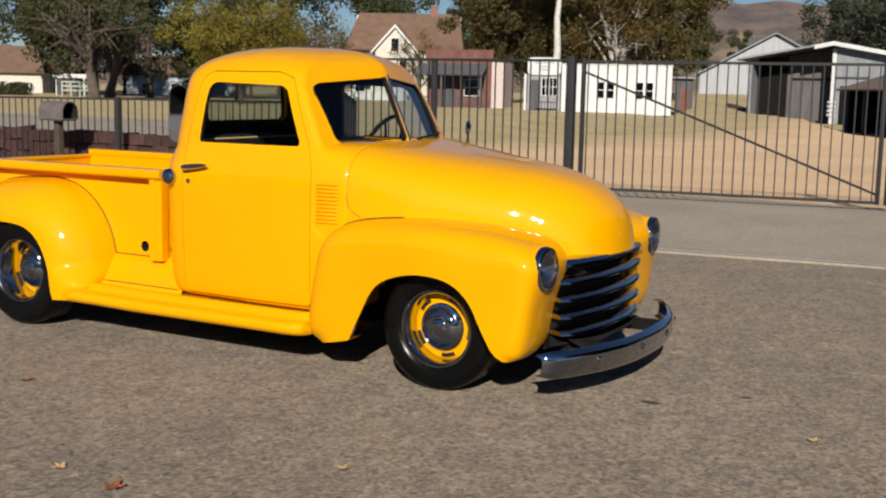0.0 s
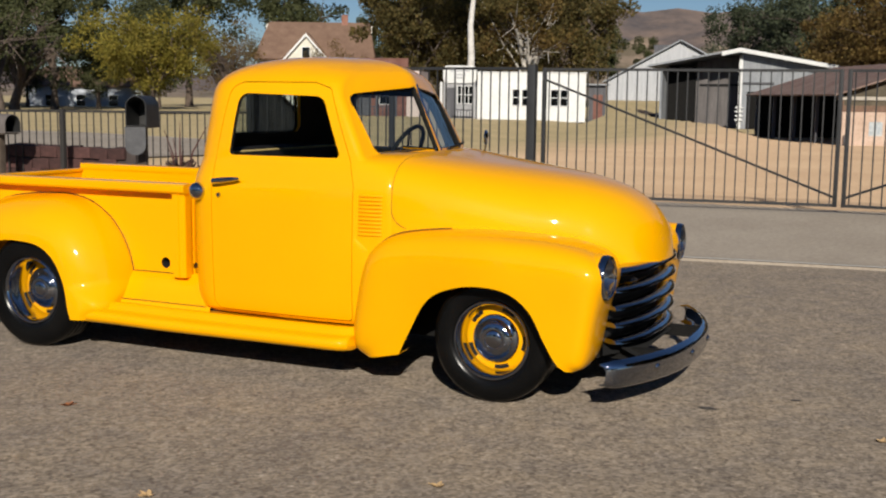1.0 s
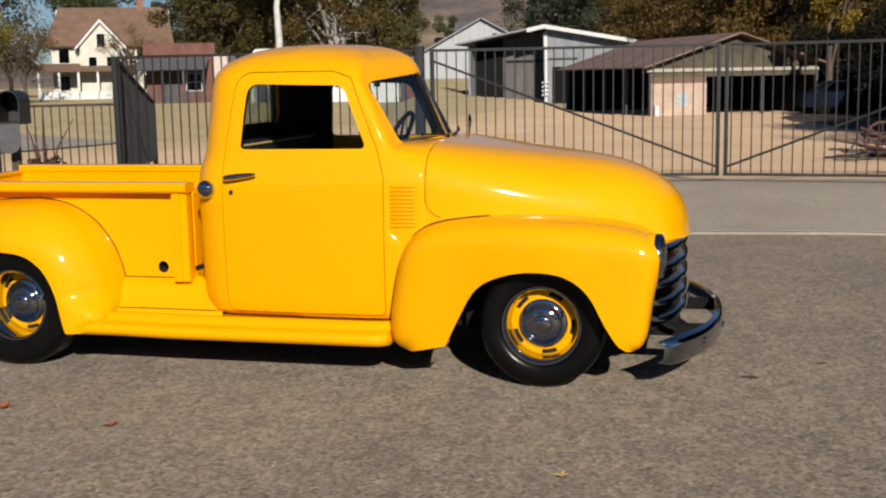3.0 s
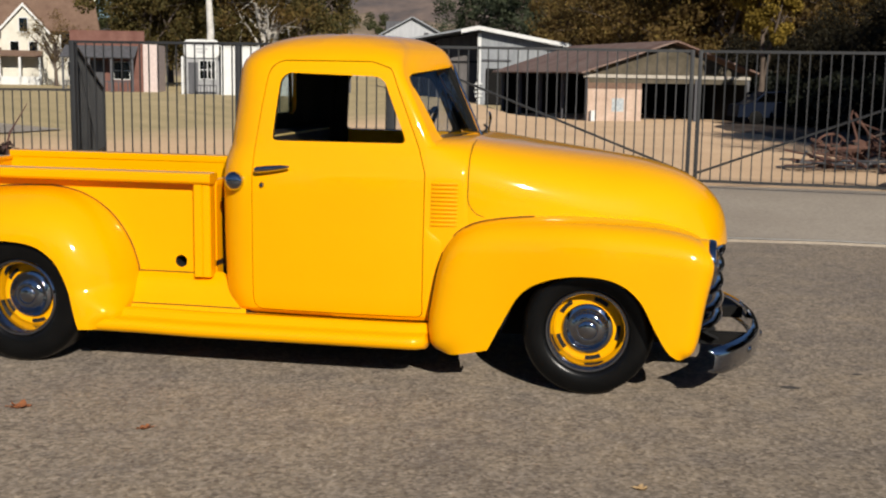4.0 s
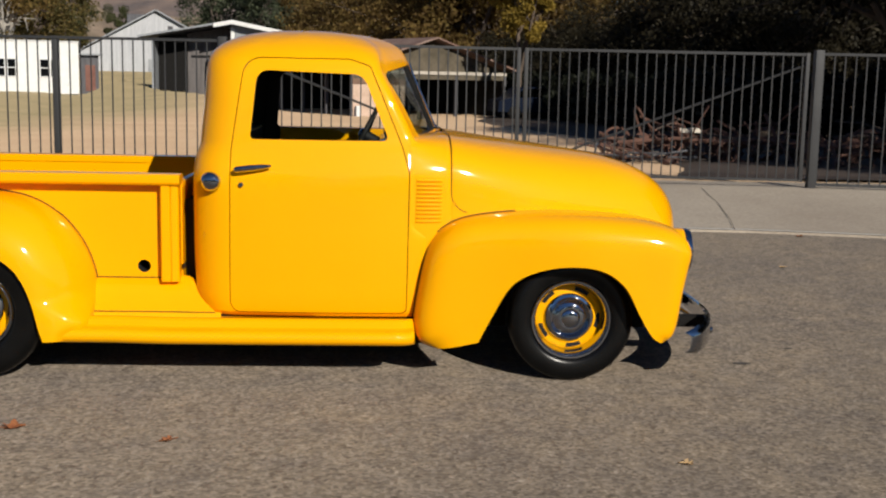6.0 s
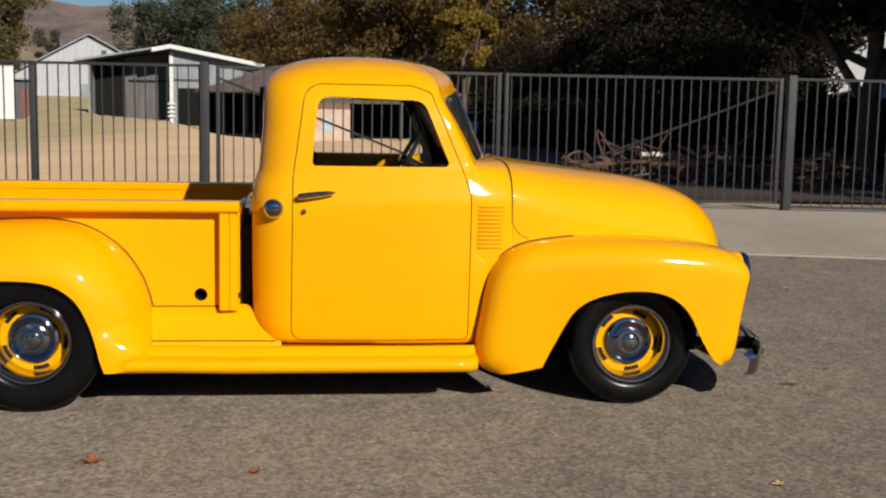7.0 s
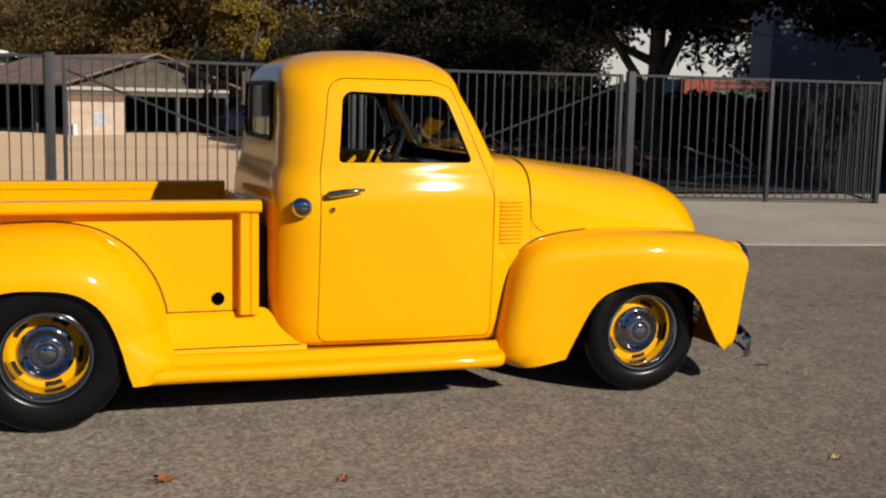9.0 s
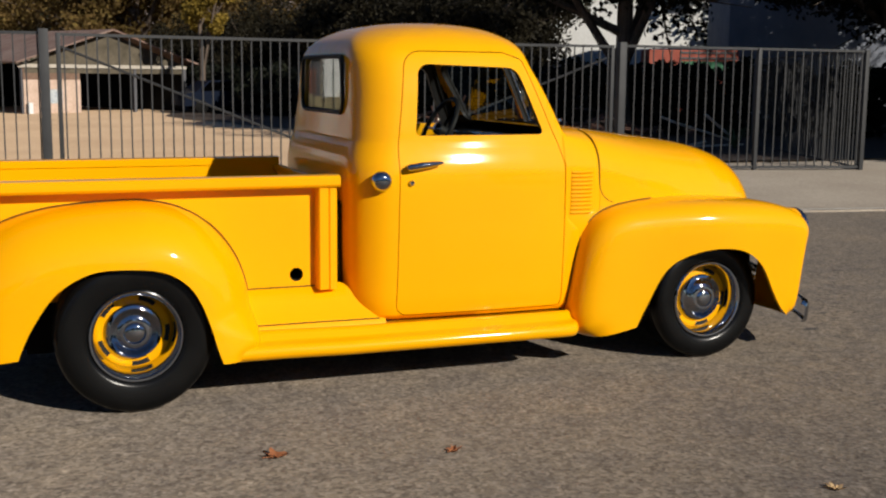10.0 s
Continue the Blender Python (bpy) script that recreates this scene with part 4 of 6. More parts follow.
# front bumper
def bumper_rows():
    rows = []
    for k in range(41):
        f = -1 + 2 * k / 40
        y = 0.885 * f
        x = 0.850 - 0.240 * abs(f) ** 2.4 - 0.030 * max(0.0, (abs(f) - 0.93) / 0.07) ** 2
        end = 1 - 0.22 * max(0.0, (abs(f) - 0.95) / 0.05) ** 3
        zc = 0.208
        sec = [(0.002, -0.069), (0.020, -0.066), (0.0285, -0.054), (0.0325, -0.030), (0.0360, 0.000), (0.0375, 0.022), (0.0360, 0.035), (0.0290, 0.049), (0.016, 0.060), (-0.004, 0.067),
               (-0.009, 0.059), (0.010, 0.053), (0.022, 0.044), (0.0285, 0.026), (0.0285, 0.0), (0.025, -0.030), (0.019, -0.052), (-0.004, -0.061)]
        rows.append([Vector((x + a, y, zc + b * end)) for a, b in sec])
    return rows


bm = sheet(bumper_rows(), close=True)
bm.verts.ensure_lookup_table()
bm.faces.new([bm.verts[k] for k in range(18)][::-1])
bm.faces.new([bm.verts[720 + k] for k in range(18)])
bmesh.ops.recalc_face_normals(bm, faces=bm.faces[:])
bumper = part("front_bumper", bm, CHROME, truck, "curved chrome front bumper", angle=50)
for y in (-0.60, -0.20, 0.20, 0.60):
    bm = lathe([(0, 0.014), (0.010, 0.012), (0.017, 0.006), (0.019, 0)], 16)
    bm.transform(Matrix.Translation((0.884 - 0.240 * (abs(y) / 0.885) ** 2.4, y, 0.212)) @ Matrix.Rotation(radians(90 + math.copysign(math.degrees(math.atan(0.651 * (abs(y) / 0.885) ** 1.4)), y)), 4, "Z"))
    part("bumper_bolt", bm, CHROME, bumper, "round chrome bolt head")
for y in (-0.36, 0.36):
    bm = box(0.42, 0.83, y - 0.03, y + 0.03, 0.18, 0.24)
    part("bumper_bracket", bm, NEAR_BLACK, truck)
# same near black, for the shade in the gap above the bumper
bm = sheet([[(x, 0.46 * f, z) for f in np.linspace(-1, 1, 9)] for x, z in ((0.56, 0.26), (0.60, 0.24), (0.65, 0.22))])
part("gravel_pan", bm, bpy.data.materials["hole_black"], truck, "dark pan between grille and bumper")

# dark seams where the panels meet
def seam(points, radius=0.0026):
    mirrored(part("seam", tube(points, radius, 6), BLACK, truck, "dark seam between panels"), truck)


welt = []
for x, z in smooth_outline(F_OUT, 120):
    if x < -0.26 and z > 0.22:
        y = cab_side_y(x, z) if x < -0.84 or z < 0.72 else max(cab_side_y(x, z), cowl_y(x, z)) if x < -0.625 else lerp_table([(r[0], r[1], r[2], r[3]) for r in HOOD], x)[1] + 0.004
        welt.append((x - (0.004 if z < 0.7 else 0.0), -y - 0.001, z + (0.003 if z > 0.7 else 0)))
seam([p for p in welt if p[0] < -0.27])
edge = []
for k in range(30):
    z = 0.836 + (1.200 - 0.836) * (k / 29) ** 1.3
    x = -0.6145 + 0.102 - math.sqrt(0.102 ** 2 - min(0.1, max(0.0, 0.936 - z)) ** 2)
    side = hood_row(x)[:25]
    lift = ease(z, 0.92, 0.98)
    edge.append((x - 0.001 * lift, float(np.interp(z, [q.z for q in side], [q.y for q in side])) + 0.0005 + 0.0055 * lift, z))
edge += [(-0.6155, q.y, q.z - 0.006) for q in hood_row(-0.6145)[:25] if q.z > 1.201]
seam(edge, 0.0022)
welt = []
for x, z in smooth_outline(R_OUT, 140):
    if z > 0.42 and x > -3.5:
        welt.append((x + (0.004 if x > -2.6 else 0), -0.6063, z + 0.003))
seam(welt, 0.003)
seam([(-2.428, -0.607, 0.463), (-2.1, -0.607, 0.463), (-2.09, -0.607, 0.463)], 0.003)
seam([(-2.43, -0.737, 0.311), (-2.1, -0.737, 0.311), (-1.80, -0.738, 0.309)], 0.003)

# round mirror on the far door
bm = tube([(-0.83, 0.745, 1.10), (-0.775, 0.82, 1.13), (-0.735, 0.86, 1.17), (-0.73, 0.865, 1.23)], 0.007, 6)
arm = part("mirror_arm", bm, CHROME, truck, "thin chrome mirror arm")
bm = lathe([(0, 0.012), (0.025, 0.011), (0.044, 0.005), (0.050, -0.002), (0.046, -0.008), (0, -0.008)], 24)
bm.transform(Matrix.Translation((-0.73, 0.87, 1.262)) @ Matrix.Rotation(radians(100), 4, "Z"))
part("mirror_head", bm, CHROME, arm, "round chrome mirror seen almost edge on")

# small fittings
bm = lathe([(0.050, 0.0), (0.049, 0.012), (0.044, 0.024), (0.030, 0.034), (0.012, 0.038), (0, 0.039)], 28)
bm.transform(Matrix.Translation((-1.808, -0.786, 0.978)))
part("fuel_cap", bm, CHROME, truck, "domed chrome fuel cap")
for s in (-1, 1):
    d = doors[0 if s < 0 else 1]
    y = s * 0.800
    bm = bmesh.new()
    pts = [(-1.690, 1.040), (-1.68, 1.042), (-1.62, 1.050), (-1.55, 1.058), (-1.51, 1.062)]
    rr = [0.010, 0.017, 0.017, 0.013, 0.006]
    tube([(x, y + s * 0.018, z) for x, z in pts], rr, 10, bm)
    tube([(-1.672, y - s * 0.02, 1.044), (-1.672, y + s * 0.018, 1.044)], 0.012, 8, bm)
    part("door_handle", bm, CHROME, d, "chrome door handle")
    bm = lathe([(0, 0.010), (0.011, 0.008), (0.014, 0.0)], 18)
    bm.transform(Matrix.Translation((-1.660, -0.797, 0.966)) if s < 0 else Matrix.Translation((-1.660, 0.797, 0.966)) @ Matrix.Rotation(math.pi, 4, "Z"))
    part("door_lock", bm, CHROME, d, "small chrome door lock")
    for k in range(11):
        z = 0.792 + 0.0205 * k
        pts = []
        for x in (-0.792, -0.785, -0.73, -0.675, -0.668):
            xx = x + 0.003 * k / 10
            yy = cowl_y(xx, z)
            pts.append((xx, s * (yy + (0.001 if x in (-0.792, -0.668) else 0.005)), z))
        part("louvre", tube(pts, 0.0068, 8), YELLOW, truck, "pressed yellow louvre")
for y0, y1, z1 in ((0.08, 0.42, 1.245), (-0.10, -0.44, 1.245)):
    bm = tube([(-0.652, y0, 1.222), (-0.66, (y0 + y1) / 2, 1.235), (-0.70, y1, z1)], 0.007, 6)
    tube([(-0.645, y0, 1.205), (-0.650, y0, 1.228)], 0.014, 8, bm)
    part("wiper", bm, BLACK if y0 > 0 else CHROME, truck, "thin windshield wiper")


# ---- ground, road ----
def height(x, y):
    """Level road, an apron that rises to the gate, then land that falls gently away."""
    if y < 4.9:
        return 0.0
    g = 0.17 * min(1.0, (y - 4.9) / 3.2)
    if y > 9.0:
        low = -0.36 + 0.56 * ease(-x, 15, 22)
        g = 0.17 + (low - 0.17) * (1 - math.exp(-(y - 9.0) / 13.0))
        g += 0.03 * noise.noise(Vector((x * 0.12, y * 0.12, 0)))
        if -19 < x < -4:
            # sandy bank that runs from the barn down to the open shed
            crest = float(np.interp(x, [-18.4, -17.0, -14.0, -9.0, -6.0, -5.0], [0.1, 1.0, 0.5, 0.38, -0.15, -0.36]))
            d = y - (66 - 1.65 * (x + 17))
            w = ease(d, -15, 0) if d < 0 else 1 - ease(d, 0, 2.2)
            g += max(0.0, crest - g) * w
        g += 1.25 * ease(y, 80, 108) * ease(-x, 8, 13) * ease(x, -48, -38)
    return g


def span(a, b, step):
    return list(np.arange(a, b + step * 0.5, step))


xs = [-3000, -900, -300, -150] + span(-100, -24, 4) + span(-22, 8, 1) + span(12, 60, 4) + [90, 150, 300, 900, 3000]
ys = [-3000, -600, -120, -40, -14, 0, 4.0, 4.9, 5.5, 6.5, 7.3, 8.1, 9.0] + span(10, 38, 2) + span(39, 72, 1) + span(76, 132, 8) + [180, 300, 700, 1500, 4000]
bm = sheet([[(x, y, height(x, y) - 0.03) for x in xs] for y in ys])
setting("ground", bm, GROUND, "pale dry dirt yard with patches of worn lawn", "ground", True)
EDGE = [(-90, 4.6), (-40, 4.6), (-8, 4.65), (-0.5, 4.76), (0.8, 4.93), (2.0, 5.04), (2.8, 4.99), (3.6, 4.82), (4.4, 4.62), (5.3, 4.45), (7, 4.2), (12, 3.9), (20, 3.8), (60, 3.8), (90, 3.8)]
bm = sheet([[(x, y0 + (ye - 0.01 - y0) * f, -ROAD_DROP) for x, ye in EDGE] for y0, f in ((-16, 0), (-16, 0.5), (-16, 0.8), (-16, 1))])
setting("road", bm, ASPHALT, "grey worn asphalt road", "road")
bm = sheet([[(x, ye + (8.9 - ye) * f, z) for x, ye in EDGE[1:-1]] for f, z in ((0, -0.02), (0, 0.012), (0.02, 0.014), (0.08, 0.018), (0.40, 0.088), (0.79, 0.172), (1, 0.176))])
setting("pavement", bm, CONCRETE, "pale concrete driveway apron", "pavement")
LINE = surface("pale_edge", (0.56, 0.53, 0.48), (0.68, 0.65, 0.60), 1.5, 0.9, fine=30)
bm = sheet([[(x, ye + d, 0.019) for x, ye in EDGE[1:-1]] for d in (0.01, 0.075)])
setting("pavement_edge", bm, LINE, "pale worn edge of the concrete", "kerb")

bm = sheet([[(x, y, height(x, y) + 0.012) for x in (-60, -40, -30, -24, -20, -18, -16.2)] for y in (16.4, 18, 20, 22, 24.2)])
setting("pavement", bm, CONCRETE, "grey paved strip across the lawn", "pavement", True)
# dark brown sheet on the dirt, with the oaks' shade put into its colour
SHADE_GROUND = surface("leaf_litter", (0.035, 0.024, 0.017), (0.085, 0.056, 0.040), 1.5, 0.95, fine=30, bumps=0.6, dist=0.02)
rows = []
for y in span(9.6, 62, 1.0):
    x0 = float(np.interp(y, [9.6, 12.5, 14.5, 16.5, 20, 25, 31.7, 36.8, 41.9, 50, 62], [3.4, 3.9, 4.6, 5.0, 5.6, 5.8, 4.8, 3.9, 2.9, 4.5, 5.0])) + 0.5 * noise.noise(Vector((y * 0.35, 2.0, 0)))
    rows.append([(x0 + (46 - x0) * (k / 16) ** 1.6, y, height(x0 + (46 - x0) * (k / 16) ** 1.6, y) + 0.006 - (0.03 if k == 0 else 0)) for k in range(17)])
setting("leaf_litter", sheet(rows), SHADE_GROUND, "dark brown ground sheet carrying the shade under the oaks", "leaf litter", True)

# same dark sheet behind the bank, standing for the shaded low ground
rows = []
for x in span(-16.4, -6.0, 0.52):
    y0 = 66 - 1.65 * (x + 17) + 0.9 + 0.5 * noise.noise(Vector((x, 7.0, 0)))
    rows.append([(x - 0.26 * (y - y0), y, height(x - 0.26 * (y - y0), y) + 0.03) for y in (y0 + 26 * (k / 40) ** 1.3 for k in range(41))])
setting("leaf_litter", sheet(rows), SHADE_GROUND, "dark ground sheet carrying the shade behind the sandy bank", "leaf litter", True)

CRACK = surface("crack_fill", (0.09, 0.08, 0.07), (0.15, 0.13, 0.11), 8, 0.95)


def crack(points, width):
    rows = []
    for k, (x, y) in enumerate(points):
        z = 0.014 + 0.158 * max(0.0, min(1.0, (y - 5.1) / 2.95)) + 0.004
        w = width * (0.6 + 0.5 * (k % 2))
        rows.append([(x - w, y + w * 0.4, z), (x + w, y - w * 0.4, z)])
    setting("crack", sheet(rows), CRACK, "dark crack in the concrete", "crack")


crack([(3.14, 8.0), (3.06, 7.4), (3.02, 6.9), (2.90, 6.2), (2.80, 5.6), (2.66, 5.0)], 0.0045)
crack([(5.20, 8.2), (5.22, 7.5), (5.30, 6.9), (5.42, 6.4), (5.62, 5.7), (5.9, 5.0)], 0.011)

# ---- fence and gate ----
FENCE_LINE = [(-7.4, 8.12), (-5.03, 8.08), (-2.96, 7.99), (0.835, 8.50), (4.62, 8.14)]


def gate_y(x):
    """The fence's line in plan; the two gate leaves stand a little back where they meet."""
    return float(np.interp(x, [p[0] for p in FENCE_LINE], [p[1] for p in FENCE_LINE]))


def run(thing_ob, a, b, top, bottom, n, rails=(), bar=0.0075, mat=FENCE, name="picket", rail=0.017):
    """Pickets and rails between two plan points; top and bottom are heights at each end."""
    a, b = Vector(a), Vector(b)
    d = (b - a)
    ang = math.atan2(d.y, d.x)
    for k in range(n):
        f = (k + 0.5) / n
        p = a + d * f
        z0 = bottom[0] + (bottom[1] - bottom[0]) * f
        z1 = top[0] + (top[1] - top[0]) * f
        bm = box(-bar, bar, -bar, bar, z0, z1)
        o = part(name, bm, mat, thing_ob, smooth=False)
        o.matrix_basis = pose(p.x, p.y, 0, 0, 0, math.degrees(ang))
    for z_a, z_b in [(top[0], top[1]), (bottom[0], bottom[1]), *rails]:
        path = [(a.x, a.y, z_a), (b.x, b.y, z_b)]
        bm = box(0, d.length, -rail, rail, -rail, rail)
        sl = math.atan2(z_b - z_a, d.length)
        bm.transform(Matrix.Translation(path[0]) @ Matrix.Rotation(ang, 4, "Z") @ Matrix.Rotation(-sl, 4, "Y"))
        part("rail", bm, mat, thing_ob, smooth=False)


def post(thing_ob, x, y, z0, z1, half, mat=FENCE):
    bm = box(x - half, x + half, y - half, y + half, z0, z1, None, 0.006)
    part("post", bm, mat, thing_ob)


XW, XL, XM, XR2 = -7.38, -2.96, 0.835, 4.62
left_panel = thing("fence", "dark grey steel picket fence panel beside the gate", "fence")
run(left_panel, (XW, gate_y(XW)), (XL, gate_y(XL)), (1.90, 1.90), (0.30, 0.30), 34)
for x in (XW, -5.03):
    post(left_panel, x, gate_y(x), 0.05, 1.92, 0.035)
post(left_panel, XL, gate_y(XL), 0.05, 1.95, 0.054)
for name, xa, xb, za, zb in (("gate", XL + 0.16, XM - 0.05, 1.76, 0.36), ("gate", XM + 0.05, XR2 - 0.14, 0.36, 1.76)):
    g = thing(name, "dark grey steel double gate leaf with a diagonal brace, closed", "gate", group="gate leaves")
    run(g, (xa, gate_y(xa)), (xb, gate_y(xb)), (1.89, 1.89), (0.27, 0.27), 29)
    for x in (xa, xb):
        post(g, x, gate_y(x), 0.25, 1.91, 0.025)
    d = math.hypot(xb - xa, gate_y(xb) - gate_y(xa))
    bm = tube([(xa, gate_y(xa) + 0.02, za), (xb, gate_y(xb) + 0.02, zb)], 0.016, 6)
    part("brace", bm, FENCE, g, "diagonal brace")
right_panel = thing("fence", "dark grey steel picket fence running down to the corner", "fence")
E2 = Vector((8.35, 7.55))
run(right_panel, (XR2, gate_y(XR2)), E2, (1.90, 1.88), (0.22, 0.20), 28)
post(right_panel, XR2, gate_y(XR2), 0.05, 1.95, 0.054)
post(right_panel, XR2 + 0.55 * (E2.x - XR2), gate_y(XR2) + 0.55 * (E2.y - gate_y(XR2)), 0.05, 1.9, 0.03)
post(right_panel, E2.x, E2.y, 0.05, 1.9, 0.035)

wing = thing("fence", "sloping slate-grey fence wing turning in behind the gate", "fence")
run(wing, (XW, gate_y(XW) + 0.05), (-8.9, 12.0), (1.88, 1.24), (0.28, 0.22), 30)
wd = Vector((-8.9, 12.0)) - Vector((XW, gate_y(XW) + 0.05))
panel = prism([(0.03, 0.28), (wd.length - 0.03, 0.22), (wd.length - 0.03, 1.24), (0.03, 1.88)], "y", 0.012, 0.018)
panel.transform(Matrix.Translation((XW, gate_y(XW) + 0.05, 0)) @ Matrix.Rotation(math.atan2(wd.y, wd.x), 4, "Z"))
part("sheet", panel, surface("slate_sheet", (0.075, 0.083, 0.09), (0.15, 0.16, 0.17), 2.5, 0.55, fine=18, bumps=0.15, stretch=(4, 4, 0.5)), wing, "slate-grey metal sheet", smooth=False)
post(wing, -8.9, 12.0, 0.0, 1.26, 0.03)
low = thing("fence", "low dark iron picket fence along the lawn", "fence")
run(low, (XW - 0.05, gate_y(XW)), (-12.9, 6.75), (1.26, 1.22), (0.22, 0.22), 48, mat=FENCE_OLD, rail=0.016)
run(low, (-12.9, 6.75), (-21.0, 5.9), (1.22, 1.18), (0.22, 0.22), 62, mat=FENCE_OLD, rail=0.016)
for x, y in ((-9.9, 7.02), (-12.9, 6.75), (-16.9, 6.33), (-21.0, 5.9)):
    post(low, x, y, 0.0, 1.28, 0.035, FENCE_OLD)
back = thing("fence", "dark steel picket fence turning back from the corner", "fence")
run(back, E2, (10.9, 13.6), (1.88, 1.85), (0.18, 0.15), 44)
post(back, 10.9, 13.6, 0.0, 1.88, 0.035)


# ---- buildings ----


def slab(parent, name, x0, x1, y0, y1, z0, z1, mat, label="", bevel=0.0):
    return part(name, box(x0, x1, y0, y1, z0, z1, None, bevel), mat, parent, label, smooth=False)


def poly_wall(parent, name, outline, y0, y1, mat, label=""):
    return part(name, prism(outline, "y", y0, y1), mat, parent, label, smooth=False)


def roof_plane(parent, a, b, c, d, thick, mat, label=""):
    """A roof sheet with thickness over four corners given in order."""
    pts = [Vector(p) for p in (a, b, c, d)]
    n = (pts[1] - pts[0]).cross(pts[3] - pts[0]).normalized()
    if n.z < 0:
        n = -n
    bm = bmesh.new()
    lo = [bm.verts.new(p) for p in pts]
    hi = [bm.verts.new(p + n * thick) for p in pts]
    bm.faces.new(lo)
    bm.faces.new(hi)
    for k in range(4):
        bm.faces.new((lo[k], lo[(k + 1) % 4], hi[(k + 1) % 4], hi[k]))
    bmesh.ops.recalc_face_normals(bm, faces=bm.faces[:])
    return part("roof", bm, mat, parent, label, smooth=False)


def window(parent, x, z, w, h, y=-0.03, rows=2, cols=1, frame=TRIMWHITE):
    """A framed window in a wall whose front is at y = 0, its middle at x, sill at z."""
    t = 0.045
    bm = bmesh.new()
    for x0, x1, z0, z1 in ((x - w / 2 - t, x - w / 2, z - t, z + h + t), (x + w / 2, x + w / 2 + t, z - t, z + h + t), (x - w / 2, x + w / 2, z - t, z), (x - w / 2, x + w / 2, z + h, z + h + t)):
        box(x0, x1, y - 0.03, 0.0, z0, z1, bm)
    for k in range(1, rows):
        zz = z + h * k / rows
        box(x - w / 2, x + w / 2, y - 0.02, 0.0, zz - 0.025, zz + 0.025, bm)
    for k in range(1, cols):
        xx = x - w / 2 + w * k / cols
        box(xx - 0.02, xx + 0.02, y - 0.02, 0.0, z, z + h, bm)
    f = part("window", bm, frame, parent, "", smooth=False)
    part("pane", box(x - w / 2, x + w / 2, -0.012, -0.004, z, z + h), WINDOW, f, "dark window pane", smooth=False)


# white flat-topped shed
white_shed = thing("shed", "plain white rectangular shed with small dark windows", "shed", (-25.6, 61.2, 0.16), 18)
slab(white_shed, "wall", 0, 6.8, 0, 4.5, -0.1, 2.94, WHITEWALL)
slab(white_shed, "roof", -0.06, 6.86, -0.06, 4.56, 2.94, 3.0, TRIMWHITE)
for x in (2.45, 3.05, 4.85, 5.45):
    window(white_shed, x, 0.91, 0.42, 0.98)
BARNGREY = surface("grey_board", (0.30, 0.30, 0.31), (0.42, 0.42, 0.42), 1.5, 0.9, fine=10)
# little shop with a round-cornered sign
sign_shop = thing("shop", "small grey wooden shop with a white sign board above its window", "shop", (-28.4, 62.2, 0.14), 10)
slab(sign_shop, "wall", 0, 2.25, 0.0, 3.0, 0, 2.5, BARNGREY)
poly_wall(sign_shop, "sign_board", rounded([(0.0, 2.3), (2.2, 2.3), (2.2, 3.42), (0.0, 3.42)], 0.3), -0.12, 0.0, TRIMWHITE, "white sign board with faded writing")
for zz, x0, x1 in ((3.02, 0.5, 1.75), (2.78, 0.75, 1.5), (2.58, 0.85, 1.35)):
    slab(sign_shop, "faded_writing", x0, x1, -0.128, -0.121, zz, zz + 0.11, surface("faded_ink", (0.45, 0.45, 0.46), (0.55, 0.55, 0.56)))
window(sign_shop, 1.45, 1.0, 0.95, 1.1, rows=2, cols=4)
slab(sign_shop, "door", 0.25, 0.85, -0.04, 0.0, 0.05, 2.0, BARNDARK, "dark plank door")
slab(sign_shop, "post", 0.0, 0.14, -0.9, -0.76, 0, 2.35, TRIMWHITE)
slab(sign_shop, "porch_rail", 0.9, 2.2, -0.9, -0.82, 0.55, 0.63, BARNDARK)
for k in range(7):
    slab(sign_shop, "baluster", 0.95 + 0.2 * k, 1.0 + 0.2 * k, -0.88, -0.84, 0.1, 0.55, BARNDARK)
# red porch shop
red_shop = thing("shop", "old red wooden shop with a porch roof and pale side wall", "shop", (-37.2, 64.5, 0.1), 16)
slab(red_shop, "wall", 0, 4.6, 0, 4.0, 0, 3.3, REDWOOD)
slab(red_shop, "side_wall", 4.6, 5.5, -0.05, 4.0, 0, 3.2, surface("pale_pink_paint", (0.62, 0.50, 0.46), (0.72, 0.60, 0.55)), "pale pink end wall")
slab(red_shop, "parapet", -0.1, 4.7, -0.1, 0.1, 3.3, 4.05, REDWOOD)
roof_plane(red_shop, (-0.4, -1.8, 2.25), (4.3, -1.8, 2.25), (4.3, 0.0, 3.0), (-0.4, 0.0, 3.0), 0.08, BARNDARK, "sloping porch roof")
for x in (-0.25, 1.4, 2.8, 4.15):
    slab(red_shop, "post", x - 0.06, x + 0.06, -1.7, -1.58, 0, 2.27, BARNDARK)
slab(red_shop, "door", 1.2, 2.1, -0.05, 0.0, 0.1, 2.1, BARNDARK, "dark plank door")
window(red_shop, 3.2, 0.9, 1.0, 1.1)
slab(red_shop, "porch_rail", -0.2, 4.1, -1.68, -1.62, 0.7, 0.78, BARNDARK)
for k in range(14):
    slab(red_shop, "baluster", -0.1 + 0.3 * k, -0.03 + 0.3 * k, -1.67, -1.63, 0.1, 0.7, BARNDARK)

